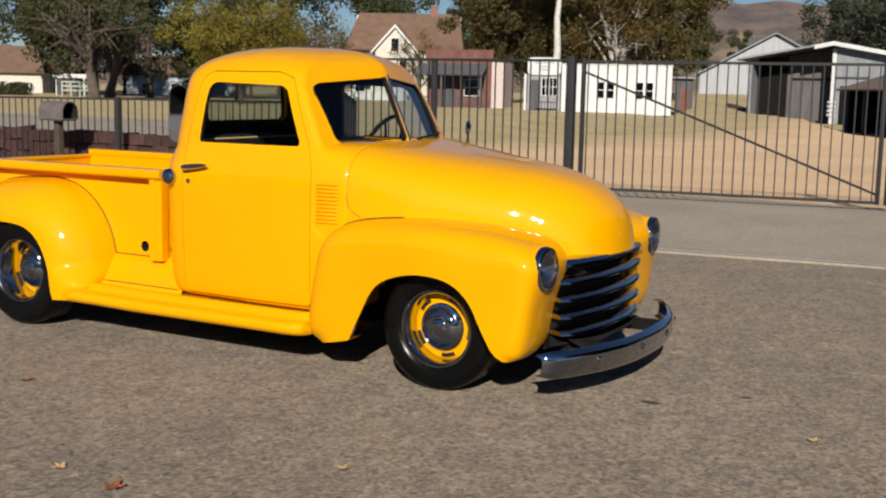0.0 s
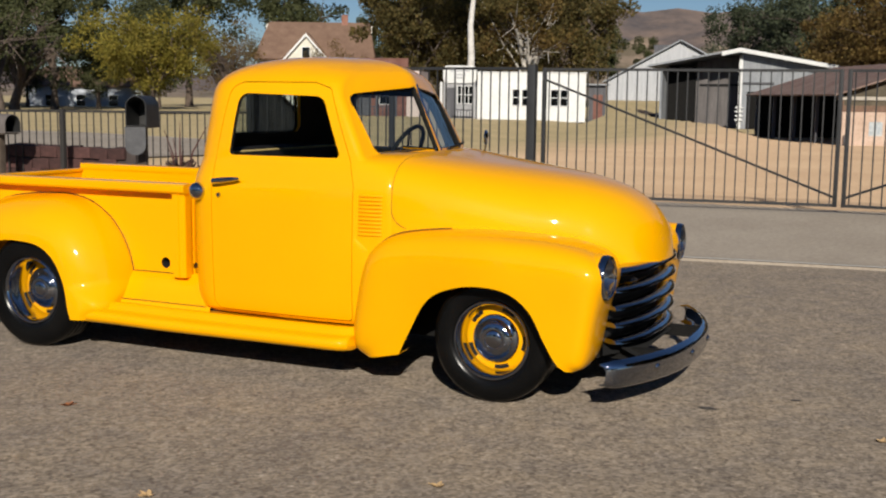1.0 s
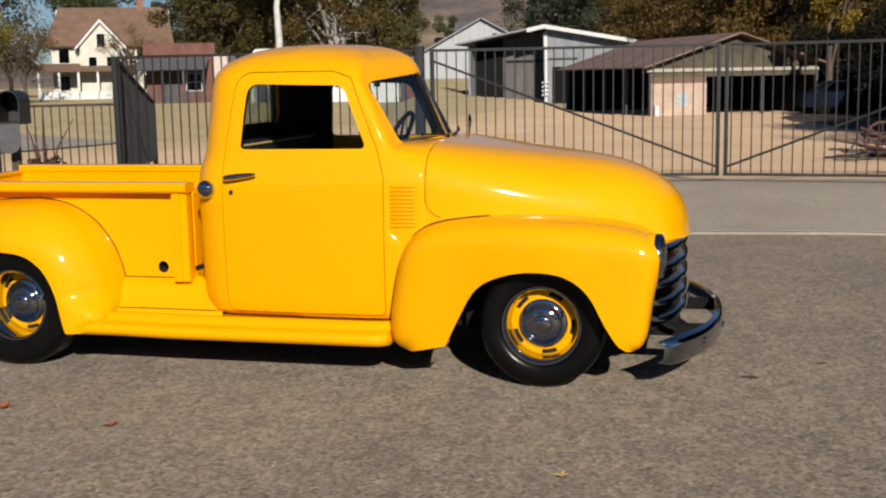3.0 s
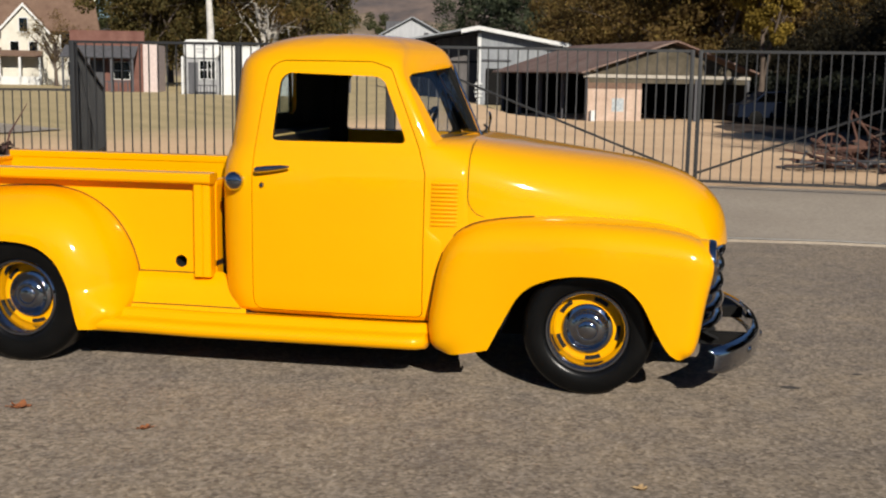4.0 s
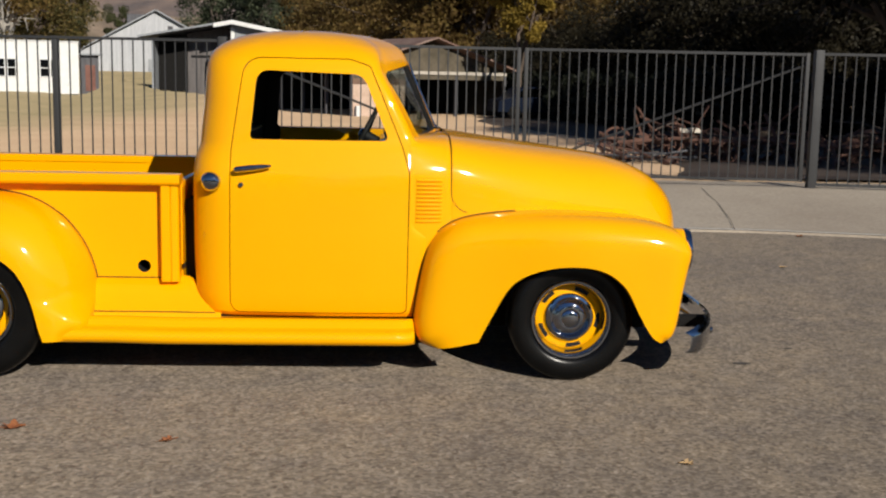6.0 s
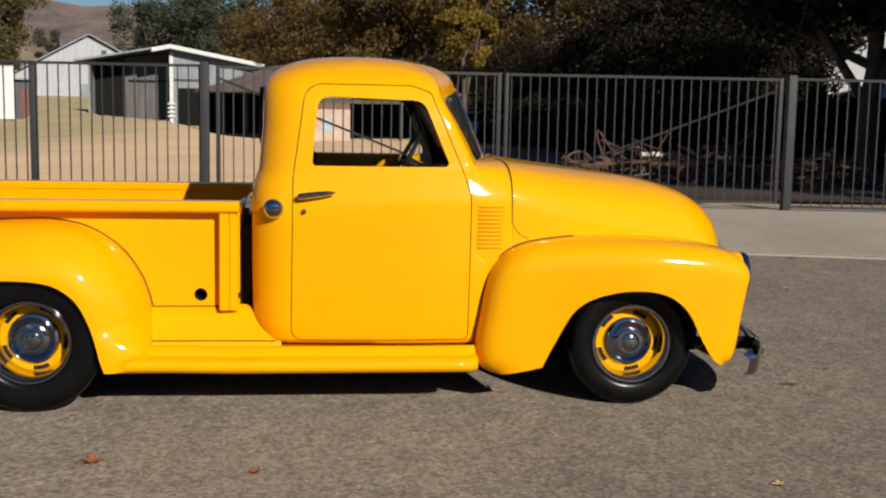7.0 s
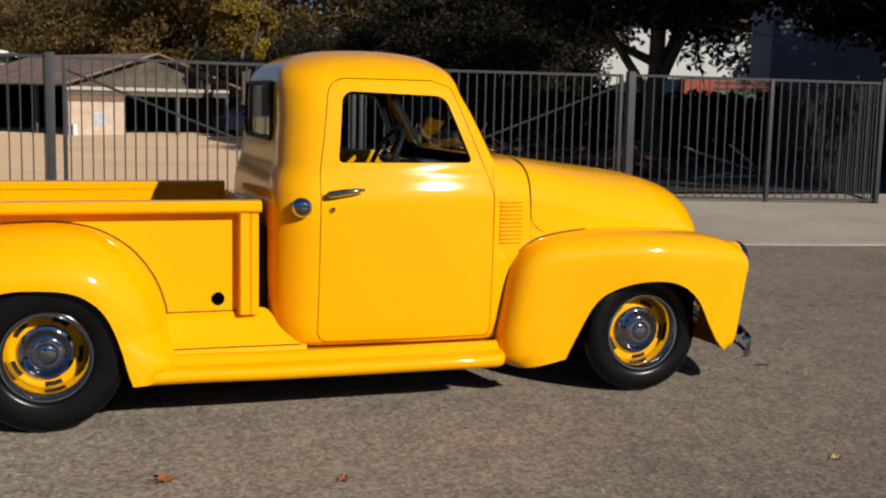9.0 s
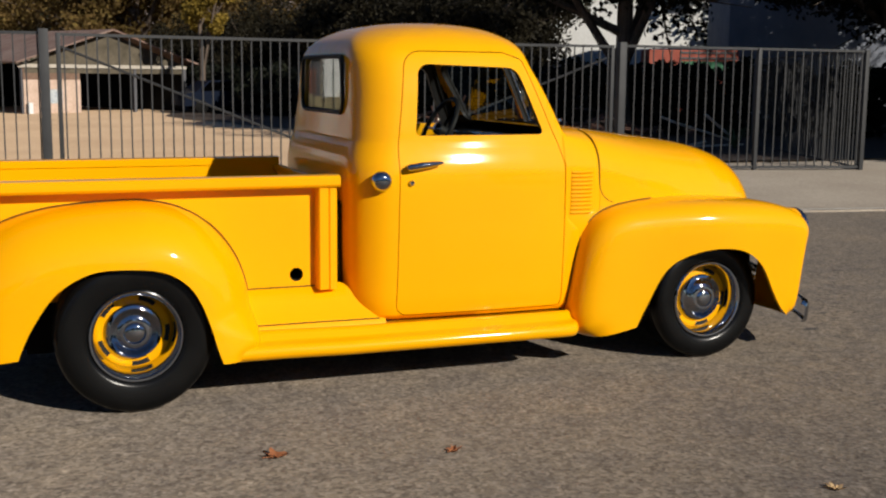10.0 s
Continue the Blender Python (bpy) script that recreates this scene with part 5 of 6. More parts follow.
# farmhouse
house = thing("house", "two-storey white farmhouse with a brown shingle roof and front gable", "house", (-59.6, 87.4, -0.1), 26)
slab(house, "wall", 0.5, 11.2, 1.2, 8.4, 0, 5.1, CREAM)
ridge, eave = 8.75, 5.0
roof_plane(house, (-0.1, 0.7, eave), (11.6, 0.7, eave), (11.0, 4.8, ridge), (1.0, 4.8, ridge), 0.15, ROOFBROWN, "brown shingle roof")
roof_plane(house, (-0.1, 8.9, eave), (11.6, 8.9, eave), (11.0, 4.8, ridge), (1.0, 4.8, ridge), 0.15, ROOFBROWN)
part("gable_end", prism([(1.2, 5.0), (8.4, 5.0), (4.8, 8.65)], "x", 11.0, 11.2), CREAM, house, smooth=False)
part("gable_end", prism([(1.2, 5.0), (8.4, 5.0), (4.8, 8.65)], "x", 0.7, 0.9), CREAM, house, smooth=False)
poly_wall(house, "front_gable", [(3.1, 0.0), (6.9, 0.0), (6.9, 5.2), (5.0, 7.4), (3.1, 5.2)], 0.3, 3.6, CREAM, "front gable wall")
roof_plane(house, (2.7, 0.0, 4.95), (5.0, 0.0, 7.55), (5.0, 4.2, 7.55), (2.7, 2.0, 4.95), 0.14, ROOFBROWN)
roof_plane(house, (7.3, 0.0, 4.95), (5.0, 0.0, 7.55), (5.0, 4.2, 7.55), (7.3, 2.0, 4.95), 0.14, ROOFBROWN)
for x0, x1, z0, z1 in ((2.7, 5.0, 4.95, 7.55), (7.3, 5.0, 4.95, 7.55)):
    part("bargeboard", prism([(x0, z0 - 0.25), (x1, z1 - 0.3), (x1, z1), (x0, z0)], "y", -0.06, 0.0), TRIMWHITE, house, smooth=False)
roof_plane(house, (-0.6, -1.6, 2.75), (6.6, -1.6, 2.75), (6.6, 1.2, 3.5), (-0.6, 1.2, 3.5), 0.07, ROOFBROWN, "brown porch roof")
for x in (-0.45, 1.3, 3.0, 4.7, 6.4):
    slab(house, "post", x - 0.1, x + 0.1, -1.5, -1.3, 0.0, 2.78, TRIMWHITE)
slab(house, "porch_base", -0.5, 6.5, -1.5, -1.42, 0.0, 1.0, TRIMWHITE)
for x, z, w in ((1.5, 1.1, 1.0), (3.9, 1.1, 0.9), (9.2, 1.1, 1.0), (1.6, 3.6, 0.9), (8.6, 3.6, 0.9), (10.2, 3.6, 0.9)):
    bm = box(x - w / 2 - 0.07, x + w / 2 + 0.07, 1.14, 1.20, z - 0.07, z + 1.37)
    wf_ = part("window", bm, TRIMWHITE, house, smooth=False)
    part("pane", box(x - w / 2, x + w / 2, 1.125, 1.139, z, z + 1.3), WINDOW, wf_, "dark window pane", smooth=False)
for x, z, w, h in ((5.0, 5.0, 0.7, 1.2), (4.2, 3.0, 0.7, 1.1), (5.8, 3.0, 0.7, 1.1)):
    wf_ = part("window", box(x - w / 2 - 0.07, x + w / 2 + 0.07, 0.24, 0.30, z - 0.07, z + h + 0.07), TRIMWHITE, house, smooth=False)
    part("pane", box(x - w / 2, x + w / 2, 0.22, 0.239, z, z + h), WINDOW, wf_, "dark window pane", smooth=False)
part("chimney", box(8.2, 8.8, 4.4, 5.0, 8.2, 9.6), surface("old_brick", (0.24, 0.10, 0.07), (0.34, 0.17, 0.12), 2), house, "brick chimney", smooth=False)
# far cream house and pale house among the trees
for name, label, at, turn, w, d, h, rh, wall in (("house", "cream cottage with a brown hipped roof among trees", (-91.5, 68.2, -0.9), 30, 8.5, 6.0, 2.9, 2.6, CREAM), ("house", "pale blue-grey house with white windows behind trees", (-84.0, 83.0, -0.8), 32, 12.0, 6.0, 2.9, 2.0, surface("pale_blue_paint", (0.46, 0.50, 0.56), (0.54, 0.58, 0.64), 1.2))):
    hs = thing(name, label, "house", at, turn)
    slab(hs, "wall", 0, w, 0, d, 0, h, wall)
    roof_plane(hs, (-0.4, -0.4, h), (w + 0.4, -0.4, h), (w - 1.4, d / 2, h + rh), (1.4, d / 2, h + rh), 0.12, ROOFBROWN, "brown roof")
    roof_plane(hs, (-0.4, d + 0.4, h), (w + 0.4, d + 0.4, h), (w - 1.4, d / 2, h + rh), (1.4, d / 2, h + rh), 0.12, ROOFBROWN)
    for x in (w * 0.2, w * 0.45, w * 0.72):
        window(hs, x, 1.0, 0.9, 1.1)

# white gabled barn far behind
gable_barn = thing("barn", "white gabled barn with a small roof vent", "barn", (-31.6, 112.0, 0.0), 12)
poly_wall(gable_barn, "wall", [(0, 0), (14, 0), (14, 4.0), (7.4, 7.5), (0, 3.5)], 0, 12, surface("white_board", (0.40, 0.415, 0.44), (0.54, 0.55, 0.57), 1, 0.85, fine=6, bumps=0.2, stretch=(5, 5, 0.3)))
roof_plane(gable_barn, (-0.5, -0.5, 3.25), (7.4, -0.5, 7.6), (7.4, 12.5, 7.6), (-0.5, 12.5, 3.25), 0.14, GREYMETAL, "grey metal roof")
roof_plane(gable_barn, (14.6, -0.5, 3.7), (7.4, -0.5, 7.6), (7.4, 12.5, 7.6), (14.6, 12.5, 3.7), 0.14, GREYMETAL)
slab(gable_barn, "roof_vent", 4.6, 6.6, 2.0, 8.0, 6.0, 7.3, BARNDARK)
slab(gable_barn, "door", 6.6, 9.2, -0.06, 0.0, 0.0, 2.7, GREYMETAL, "grey barn door")
slab(gable_barn, "vent_louvre", 8.6, 9.1, -0.05, 0.0, 5.4, 6.1, BARNDARK)

# wide grey barn with an open bay
barn = thing("barn", "wide grey sheet-metal barn with white fascia and an open bay", "barn", (-17.0, 72.6, -0.36), 2)
W, PX = 11.4, 5.75
poly_wall(barn, "front_wall", [(PX, 0), (W, 0), (W, 4.25), (PX, 5.2)], 0.0, 0.15, GREYMETAL, "light grey front wall")
poly_wall(barn, "board_wall", [(2.4, 0), (PX, 0), (PX, 5.0), (2.4, 4.5)], 2.2, 2.35, surface("grey_weathered_board", (0.10, 0.09, 0.088), (0.17, 0.155, 0.15), 1.0, 0.9, fine=9, bumps=0.3, stretch=(4, 4, 0.4)), "weathered board wall in the open bay")
slab(barn, "bay_back", 0.5, PX, 9.8, 10.0, 0, 4.2, BARNDARK)
# black slab added inside the bay to stand for its deep shade
slab(barn, "sliding_door", 0.5, 2.45, 2.0, 2.08, 0, 4.3, NEAR_BLACK, "tall black slab for the shade in the open bay")
slab(barn, "side_wall", 0.3, 0.45, 0.1, 10, 0, 4.1, GREYMETAL)
slab(barn, "side_wall", W - 0.15, W, 0.15, 10, 0, 4.2, GREYMETAL)
roof_plane(barn, (-0.5, -0.7, 4.1), (PX, -0.7, 5.25), (PX, 10.4, 5.25), (-0.5, 10.4, 4.1), 0.12, GREYMETAL, "grey metal roof")
roof_plane(barn, (W + 0.6, -0.7, 4.1), (PX, -0.7, 5.25), (PX, 10.4, 5.25), (W + 0.6, 10.4, 4.1), 0.12, GREYMETAL)
part("fascia", prism([(PX - 1.2, 4.86), (PX, 5.10), (W + 0.6, 3.95), (W + 0.6, 4.2), (PX, 5.38), (PX - 1.2, 5.13)], "y", -0.78, -0.71), TRIMWHITE, barn, "white fascia board", smooth=False)
slab(barn, "corner_post", PX - 0.12, PX + 0.12, -0.05, 0.0, 0, 4.9, TRIMWHITE)
# thin near-black slab on the lower front wall
slab(barn, "door_opening", PX + 0.45, PX + 1.9, -0.02, -0.004, 0.0, 2.5, NEAR_BLACK, "near-black panel low on the front wall")
slab(barn, "lintel", PX + 0.2, PX + 2.2, -0.1, 0.0, 3.0, 3.12, BARNDARK)
slab(barn, "lintel", 2.7, PX - 0.2, 2.1, 2.19, 2.9, 3.02, BLACK)
for k in range(4):
    slab(barn, "white_rung", PX - 0.25, PX + 0.25, -0.2, -0.12, 0.55 + 0.28 * k, 0.65 + 0.28 * k, TRIMWHITE)

# low open shed with a rusted roof
u = Vector((10, 5.2)).normalized()
v = Vector((-5.2, 10)).normalized()
shed = thing("shed", "low open shed with rusty brown roof and pink end wall", "shed", (-2.42, 46.1, -0.37), math.degrees(math.atan2(u.y, u.x)))
SW, SL, SE, SA = 8.4, 11.3, 2.15, 3.65
roof_plane(shed, (-0.5, -0.5, SE), (SW / 2, -0.5, SA), (SW / 2, SL, SA), (-0.5, SL, SE), 0.07, ROOFRUST, "rust-brown sheet roof")
roof_plane(shed, (SW + 0.5, -0.5, SE), (SW / 2, -0.5, SA), (SW / 2, SL, SA), (SW + 0.5, SL, SE), 0.07, ROOFRUST)
poly_wall(shed, "gable_wall", [(0.1, 1.75), (SW - 0.1, 1.75), (SW - 0.1, SE), (SW / 2, SA - 0.04), (0.1, SE)], 0.02, 0.10, surface("brown_gable", (0.06, 0.05, 0.032), (0.14, 0.115, 0.08), 1.5, 0.9, fine=10), "weathered brown gable boards")
slab(shed, "beam", -0.2, SW, -0.06, 0.02, 1.98, 2.13, surface("pale_beam", (0.40, 0.36, 0.30), (0.52, 0.47, 0.40)), "pale horizontal beam")
# brown band that paints the eave's shadow across the top of the end wall
slab(shed, "eave_board", 0.05, 2.75, 0.03, 0.12, 1.47, 1.98, ROOFBROWN, "brown band for the eave's shade under the beam")
slab(shed, "end_wall", 0.05, 2.75, 0.0, 0.12, 0.0, 1.468, BARNPINK, "sunlit pink board wall")
slab(shed, "painted_patch", 1.25, 1.85, -0.02, -0.004, 0.45, 1.05, surface("blue_patch", (0.30, 0.36, 0.42), (0.62, 0.64, 0.62), 8), "faded blue and white painted patch")
# back and side walls near black, so the shed's inner shade is in their colour
slab(shed, "back_wall", 0.1, SW - 0.1, SL - 0.3, SL - 0.2, 0, 2.2, NEAR_BLACK)
slab(shed, "side_wall", SW - 0.12, SW, 0.2, SL - 0.2, 0, 2.1, NEAR_BLACK)
for y in (0.06, 2.8, 5.6, 8.4, SL - 0.3):
    slab(shed, "post", -0.02, 0.12, y, y + 0.14, 0, 2.2, BARNDARK)
for x in (5.5, SW - 0.14):
    slab(shed, "post", x, x + 0.14, 0.0, 0.14, 0, 2.0, BARNDARK)
slab(shed, "white_jug", 0.1, 0.3, -0.3, -0.1, 0.0, 0.5, TRIMWHITE, "white jug by the wall", 0.03)

# pale buildings beyond the oaks
for at, turn, w, d, h, label in (((24.5, 50.5, -0.3), -28, 9, 6, 6.2, "white building glimpsed behind dark oaks"), ((27.0, 37.5, -0.3), -25, 10, 6, 6.5, "slate-blue building behind dark oaks, its shade tinted into the wall")):
    b = thing("building", label, "building", at, turn)
    # the second wall's slate-blue tint carries the shade it stands in
    slab(b, "wall", 0, w, 0, d, 0, h, WHITEWALL if label.startswith("white") else surface("slate_blue_paint", (0.20, 0.22, 0.27), (0.27, 0.29, 0.34), 1.2))
    roof_plane(b, (-0.4, -0.4, h), (w + 0.4, -0.4, h), (w + 0.4, d / 2, h + 1.6), (-0.4, d / 2, h + 1.6), 0.1, ROOFBROWN)
    roof_plane(b, (-0.4, d + 0.4, h), (w + 0.4, d + 0.4, h), (w + 0.4, d / 2, h + 1.6), (-0.4, d / 2, h + 1.6), 0.1, ROOFBROWN)

# ---- hills ----
def ridge_sheet(dist, a0, a1, top, low, seed, fall, n=90):
    rows = []
    for f in (0.0, 0.35, 0.7, 1.0, 1.15):
        row = []
        for k in range(n):
            a = radians(a0 + (a1 - a0) * k / (n - 1))
            h = low + (top - low) * (0.5 + 0.5 * noise.fractal(Vector((k * 0.10, seed, 0)), 1.0, 2.0, 4))
            g = (f ** 1.2 if f <= 1 else 0.6) * h
            g *= 1 + 0.25 * noise.noise(Vector((k * 0.4, f * 3, seed)))
            g *= 0.25 + 0.75 * ease(math.degrees(a), fall[0], fall[1])
            d = dist * (0.72 + 0.28 * f)
            row.append((d * math.sin(a), d * math.cos(a), g - 3))
        rows.append(row)
    return sheet(rows)


far = finish(ridge_sheet(1700, -75, 75, 162, 98, 3.0, (-32, -19)), "backdrop", HILL, None, "", True)
tagged(far, "distant bare tan hills under blue sky", "hills", "", "structure")
near_hill = finish(ridge_sheet(520, -60, 4, 34, 22, 8.0, (-30, -18)), "backdrop", BLUFF, None, "", True)
tagged(near_hill, "low tan bluff dotted with scrub", "hills", "", "structure")


# ---- trees ----
def leaf_mesh(name, centres, radii, per, size, mat, rng, droop=0.0):
    pts, faces = [], []
    for c, r in zip(centres, radii):
        n = per
        d = rng.normal(size=(n, 3))
        d /= np.linalg.norm(d, axis=1)[:, None]
        rr = r * rng.random(n) ** 0.45
        p = np.array(c) + d * rr[:, None] * np.array([1, 1, 0.8])
        p[:, 2] -= droop * rng.random(n) * r
        u_ = rng.normal(size=(n, 3))
        u_ /= np.linalg.norm(u_, axis=1)[:, None]
        w_ = np.cross(u_, rng.normal(size=(n, 3)))
        w_ /= np.linalg.norm(w_, axis=1)[:, None]
        s = size * (0.6 + 0.8 * rng.random(n))[:, None]
        for a, b_, q, t_ in zip(p, u_, w_, s):
            k = len(pts)
            pts += [a - b_ * t_, a + q * t_ * 0.6, a + b_ * t_, a - q * t_ * 0.6]
            faces.append((k, k + 1, k + 2, k + 3))
    me = bpy.data.meshes.new(name)
    me.from_pydata([tuple(p) for p in pts], [], faces)
    me.materials.append(mat)
    return me


def make_tree(name, label, seed, height_, trunk, radius, bottom, leaves, bark, clumps=70, per=70, size=0.16, lean=0.0, flat=0.55, r0=0.25, droop=0.0, limbs=9, leafy=1.0, cone=False, low_limb=2):
    """A tapered trunk with limbs, and a crown of leaf clumps with an uneven outline."""
    rng = np.random.default_rng(seed)
    clumps, per = int(clumps * 0.62), int(per * 1.5)
    t = thing(name, label, "tree")
    bm = bmesh.new()
    top = height_ * (0.95 if cone else 0.62)
    path = [(lean * height_ * f ** 1.4 + 0.12 * rng.normal() * f, 0.12 * rng.normal() * f, -0.3 + (top + 0.3) * f) for f in np.linspace(0, 1, 7)]
    tube(path, [r0 * (1.25 if f == 0 else 1 - 0.75 * f) for f in np.linspace(0, 1, 7)], 9, bm)
    centres, radii = [], []
    mid = (bottom + height_) / 2
    for k in range(clumps):
        d = rng.normal(size=3)
        d /= np.linalg.norm(d)
        f = rng.random() ** 0.4
        wob = 0.78 + 0.44 * rng.random()
        z = mid + d[2] * f * (height_ - bottom) / 2 * wob
        rad = radius
        if cone:
            rad = radius * max(0.12, 1.05 - (z - bottom) / (height_ - bottom))
        x, y = d[0] * f * rad * wob + lean * height_ * 0.6, d[1] * f * rad * wob
        centres.append((x, y, max(z, bottom)))
        radii.append(rad * (0.17 + 0.17 * rng.random()) if not cone else max(0.5, rad * 0.35))
    for k in range(limbs):
        c = Vector(centres[int(rng.integers(0, clumps))])
        a = Vector(path[int(rng.integers(low_limb, 6))])
        m_ = a.lerp(c, 0.5) + Vector((0, 0, 0.25 * rng.normal() + 0.3))
        tube([a, m_, c], [r0 * 0.42, r0 * 0.26, r0 * 0.07], 6, bm)
        for j in range(3):
            e = m_.lerp(c, 0.3 + 0.5 * rng.random()) + Vector(rng.normal(size=3)) * radius * 0.28
            tube([m_.lerp(c, 0.25), e], [r0 * 0.14, r0 * 0.03], 5, bm)
    part("trunk", bm, bark, t, "", True, 60)
    if leafy > 0:
        me = leaf_mesh("crown", centres, radii, int(per * 2 * leafy), size * 0.68, leaves, rng, droop)
        o = new("crown", me)
        o.parent = t
    return t


def place_tree(t, x, y, turn=0.0, s=1.0, dz=0.0):
    t.matrix_basis = pose(x, y, height(x, y) + dz, 0, 0, turn) @ Matrix.Diagonal((s, s, s, 1))
    return t


def more(t, spots):
    for x, y, turn, s in spots:
        copy_thing(t, pose(x, y, height(x, y), 0, 0, turn)).scale = (s, s, s)


pine = make_tree("pine_tree", "dense dark green evergreen tree", 11, 14, 6, 5.2, 2.6, L_PINE, BARK, 90, 80, 0.22, r0=0.35)
place_tree(pine, -69.8, 62.9)
more(pine, [(-65.0, 66.5, 80, 0.92), (-80.0, 71.0, 140, 1.0), (-97, 84, 20, 1.1), (-77.5, 76.5, 60, 0.5), (-72.5, 80.5, 200, 0.55), (-68.5, 84.5, 310, 0.5), (-60.0, 72.0, 30, 0.62), (-75.0, 68.5, 100, 0.5), (-63.5, 70.0, 250, 0.5), (-104.0, 74.0, 70, 0.8), (-98.0, 92.0, 170, 0.8), (-88.0, 80.0, 10, 0.62)])
tall = make_tree("evergreen_tree", "tall dark evergreen behind the farmhouse", 12, 19, 8, 6.0, 3.0, L_PINE, BARK, 100, 90, 0.26, r0=0.4)
place_tree(tall, -74.4, 97.2)
more(tall, [(-66.5, 106.0, 70, 0.95), (-93, 88, 250, 0.9), (-46.5, 110, 40, 0.8), (-56.2, 106.0, 150, 0.55)])
ygreen = make_tree("yellow_green_tree", "broad tree with bright yellow-green autumn leaves", 13, 6.9, 3, 4.3, 1.9, L_YGREEN, BARK, 90, 90, 0.13, r0=0.2)
place_tree(ygreen, -45.0, 53.6)
more(ygreen, [(-50.5, 60.0, 120, 0.75)])
bare = make_tree("bare_tree", "old leaning tree with bare twisted brown limbs", 14, 8.5, 5, 4.0, 2.6, L_PINE, BARKGREY, 60, 24, 0.16, lean=0.22, r0=0.45, limbs=26)
place_tree(bare, -57.5, 53.0, 150)
more(bare, [(-60.5, 57.5, 10, 0.9)])
grey = make_tree("bare_tree", "leafless grey-brown tree beside the farmhouse", 15, 8.0, 4, 3.2, 2.0, L_BROWN, BARKGREY, 60, 30, 0.12, r0=0.22, limbs=30)
place_tree(grey, -55.5, 76.0)
more(grey, [(-49.0, 84.0, 90, 0.8), (-51.5, 72.0, 190, 0.85), (-44.0, 82.0, 30, 0.7)])
autumn = make_tree("autumn_tree", "large tree with olive and orange autumn leaves", 16, 12.5, 5, 5.0, 2.2, L_AUTUMN, BARKGREY, 100, 90, 0.20, r0=0.3, limbs=14)
place_tree(autumn, -39.0, 80.0)
more(autumn, [(-38.0, 91.0, 60, 1.05), (-30.0, 79.5, 140, 0.95), (-29.5, 90.0, 230, 1.0), (-33.5, 84.0, 300, 0.9), (-43.5, 95.0, 20, 1.0)])
syc = make_tree("sycamore_tree", "pale-barked sycamore with thin brown leaves", 17, 11.0, 6, 3.6, 3.4, L_BROWN, BARKPALE, 60, 40, 0.16, lean=0.16, r0=0.3, limbs=18)
place_tree(syc, -27.6, 77.5, 200)
pole = make_tree("pale_trunk_tree", "tall tree with a straight white trunk", 18, 21.0, 10, 3.5, 12.0, L_AUTUMN, surface("white_bark", (0.55, 0.52, 0.47), (0.74, 0.71, 0.66), 3, 0.9, fine=12, bumps=0.4), 50, 60, 0.18, r0=0.33, limbs=5, low_limb=5)
place_tree(pole, -29.4, 69.0)
dark_pine = make_tree("pine_tree", "narrow dark green pine behind the sheds", 19, 12.5, 8, 3.2, 1.0, L_PINE, BARK, 90, 80, 0.2, r0=0.25)
place_tree(dark_pine, -36.0, 121.0)
more(dark_pine, [(-30.5, 126, 60, 0.62), (-27.0, 128, 20, 0.55), (-17.0, 124, 20, 0.55), (-13.5, 121, 90, 0.5)])
euc = make_tree("eucalyptus_tree", "tall grey-green eucalyptus behind the barn", 20, 14.5, 7, 5.2, 3.0, L_GREY, BARKGREY, 80, 80, 0.22, r0=0.35, droop=0.8)
place_tree(euc, -12.5, 114.0)
more(euc, [(-19.0, 122.0, 300, 0.9), (-9.5, 106.0, 80, 0.95), (-4.0, 116.0, 170, 1.0), (2.0, 108.0, 200, 0.9)])
brown = make_tree("autumn_tree", "dense tree with brown and golden autumn leaves", 21, 10.0, 4, 5.0, 1.4, L_BROWN, BARK, 110, 90, 0.18, r0=0.3)
place_tree(brown, -2.5, 79.0)
more(brown, [(1.5, 67.0, 60, 0.9), (4.5, 64.0, 130, 1.15), (9.5, 66.0, 210, 1.3), (15.0, 62.0, 20, 1.0), (-6.5, 92.0, 330, 0.9)])
gold = make_tree("golden_tree", "small tree with golden leaves catching the sun", 22, 8.5, 4, 1.5, 2.7, L_GOLD, BARK, 70, 90, 0.11, r0=0.16)
place_tree(gold, 5.2, 46.6, 0, 1.12)
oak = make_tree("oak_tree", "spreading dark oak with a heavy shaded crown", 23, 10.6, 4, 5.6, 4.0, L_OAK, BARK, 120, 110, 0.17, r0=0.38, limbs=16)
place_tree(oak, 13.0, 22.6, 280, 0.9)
# the last three stand out of view, added to shade the yard's right side
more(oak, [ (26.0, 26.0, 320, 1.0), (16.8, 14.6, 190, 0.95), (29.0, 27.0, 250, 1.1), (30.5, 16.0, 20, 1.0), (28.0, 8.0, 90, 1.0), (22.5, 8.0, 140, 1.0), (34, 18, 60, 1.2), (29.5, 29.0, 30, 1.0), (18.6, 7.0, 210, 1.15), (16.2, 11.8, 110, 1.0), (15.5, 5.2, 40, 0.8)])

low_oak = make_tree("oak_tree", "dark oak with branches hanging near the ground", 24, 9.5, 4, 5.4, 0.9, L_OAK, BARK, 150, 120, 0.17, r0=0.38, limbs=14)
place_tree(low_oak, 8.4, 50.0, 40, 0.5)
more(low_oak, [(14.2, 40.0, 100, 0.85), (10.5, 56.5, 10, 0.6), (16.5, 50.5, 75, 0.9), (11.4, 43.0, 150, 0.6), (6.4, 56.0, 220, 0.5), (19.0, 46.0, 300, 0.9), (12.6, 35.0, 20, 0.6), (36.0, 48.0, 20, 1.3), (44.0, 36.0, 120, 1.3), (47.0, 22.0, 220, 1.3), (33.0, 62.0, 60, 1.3)])
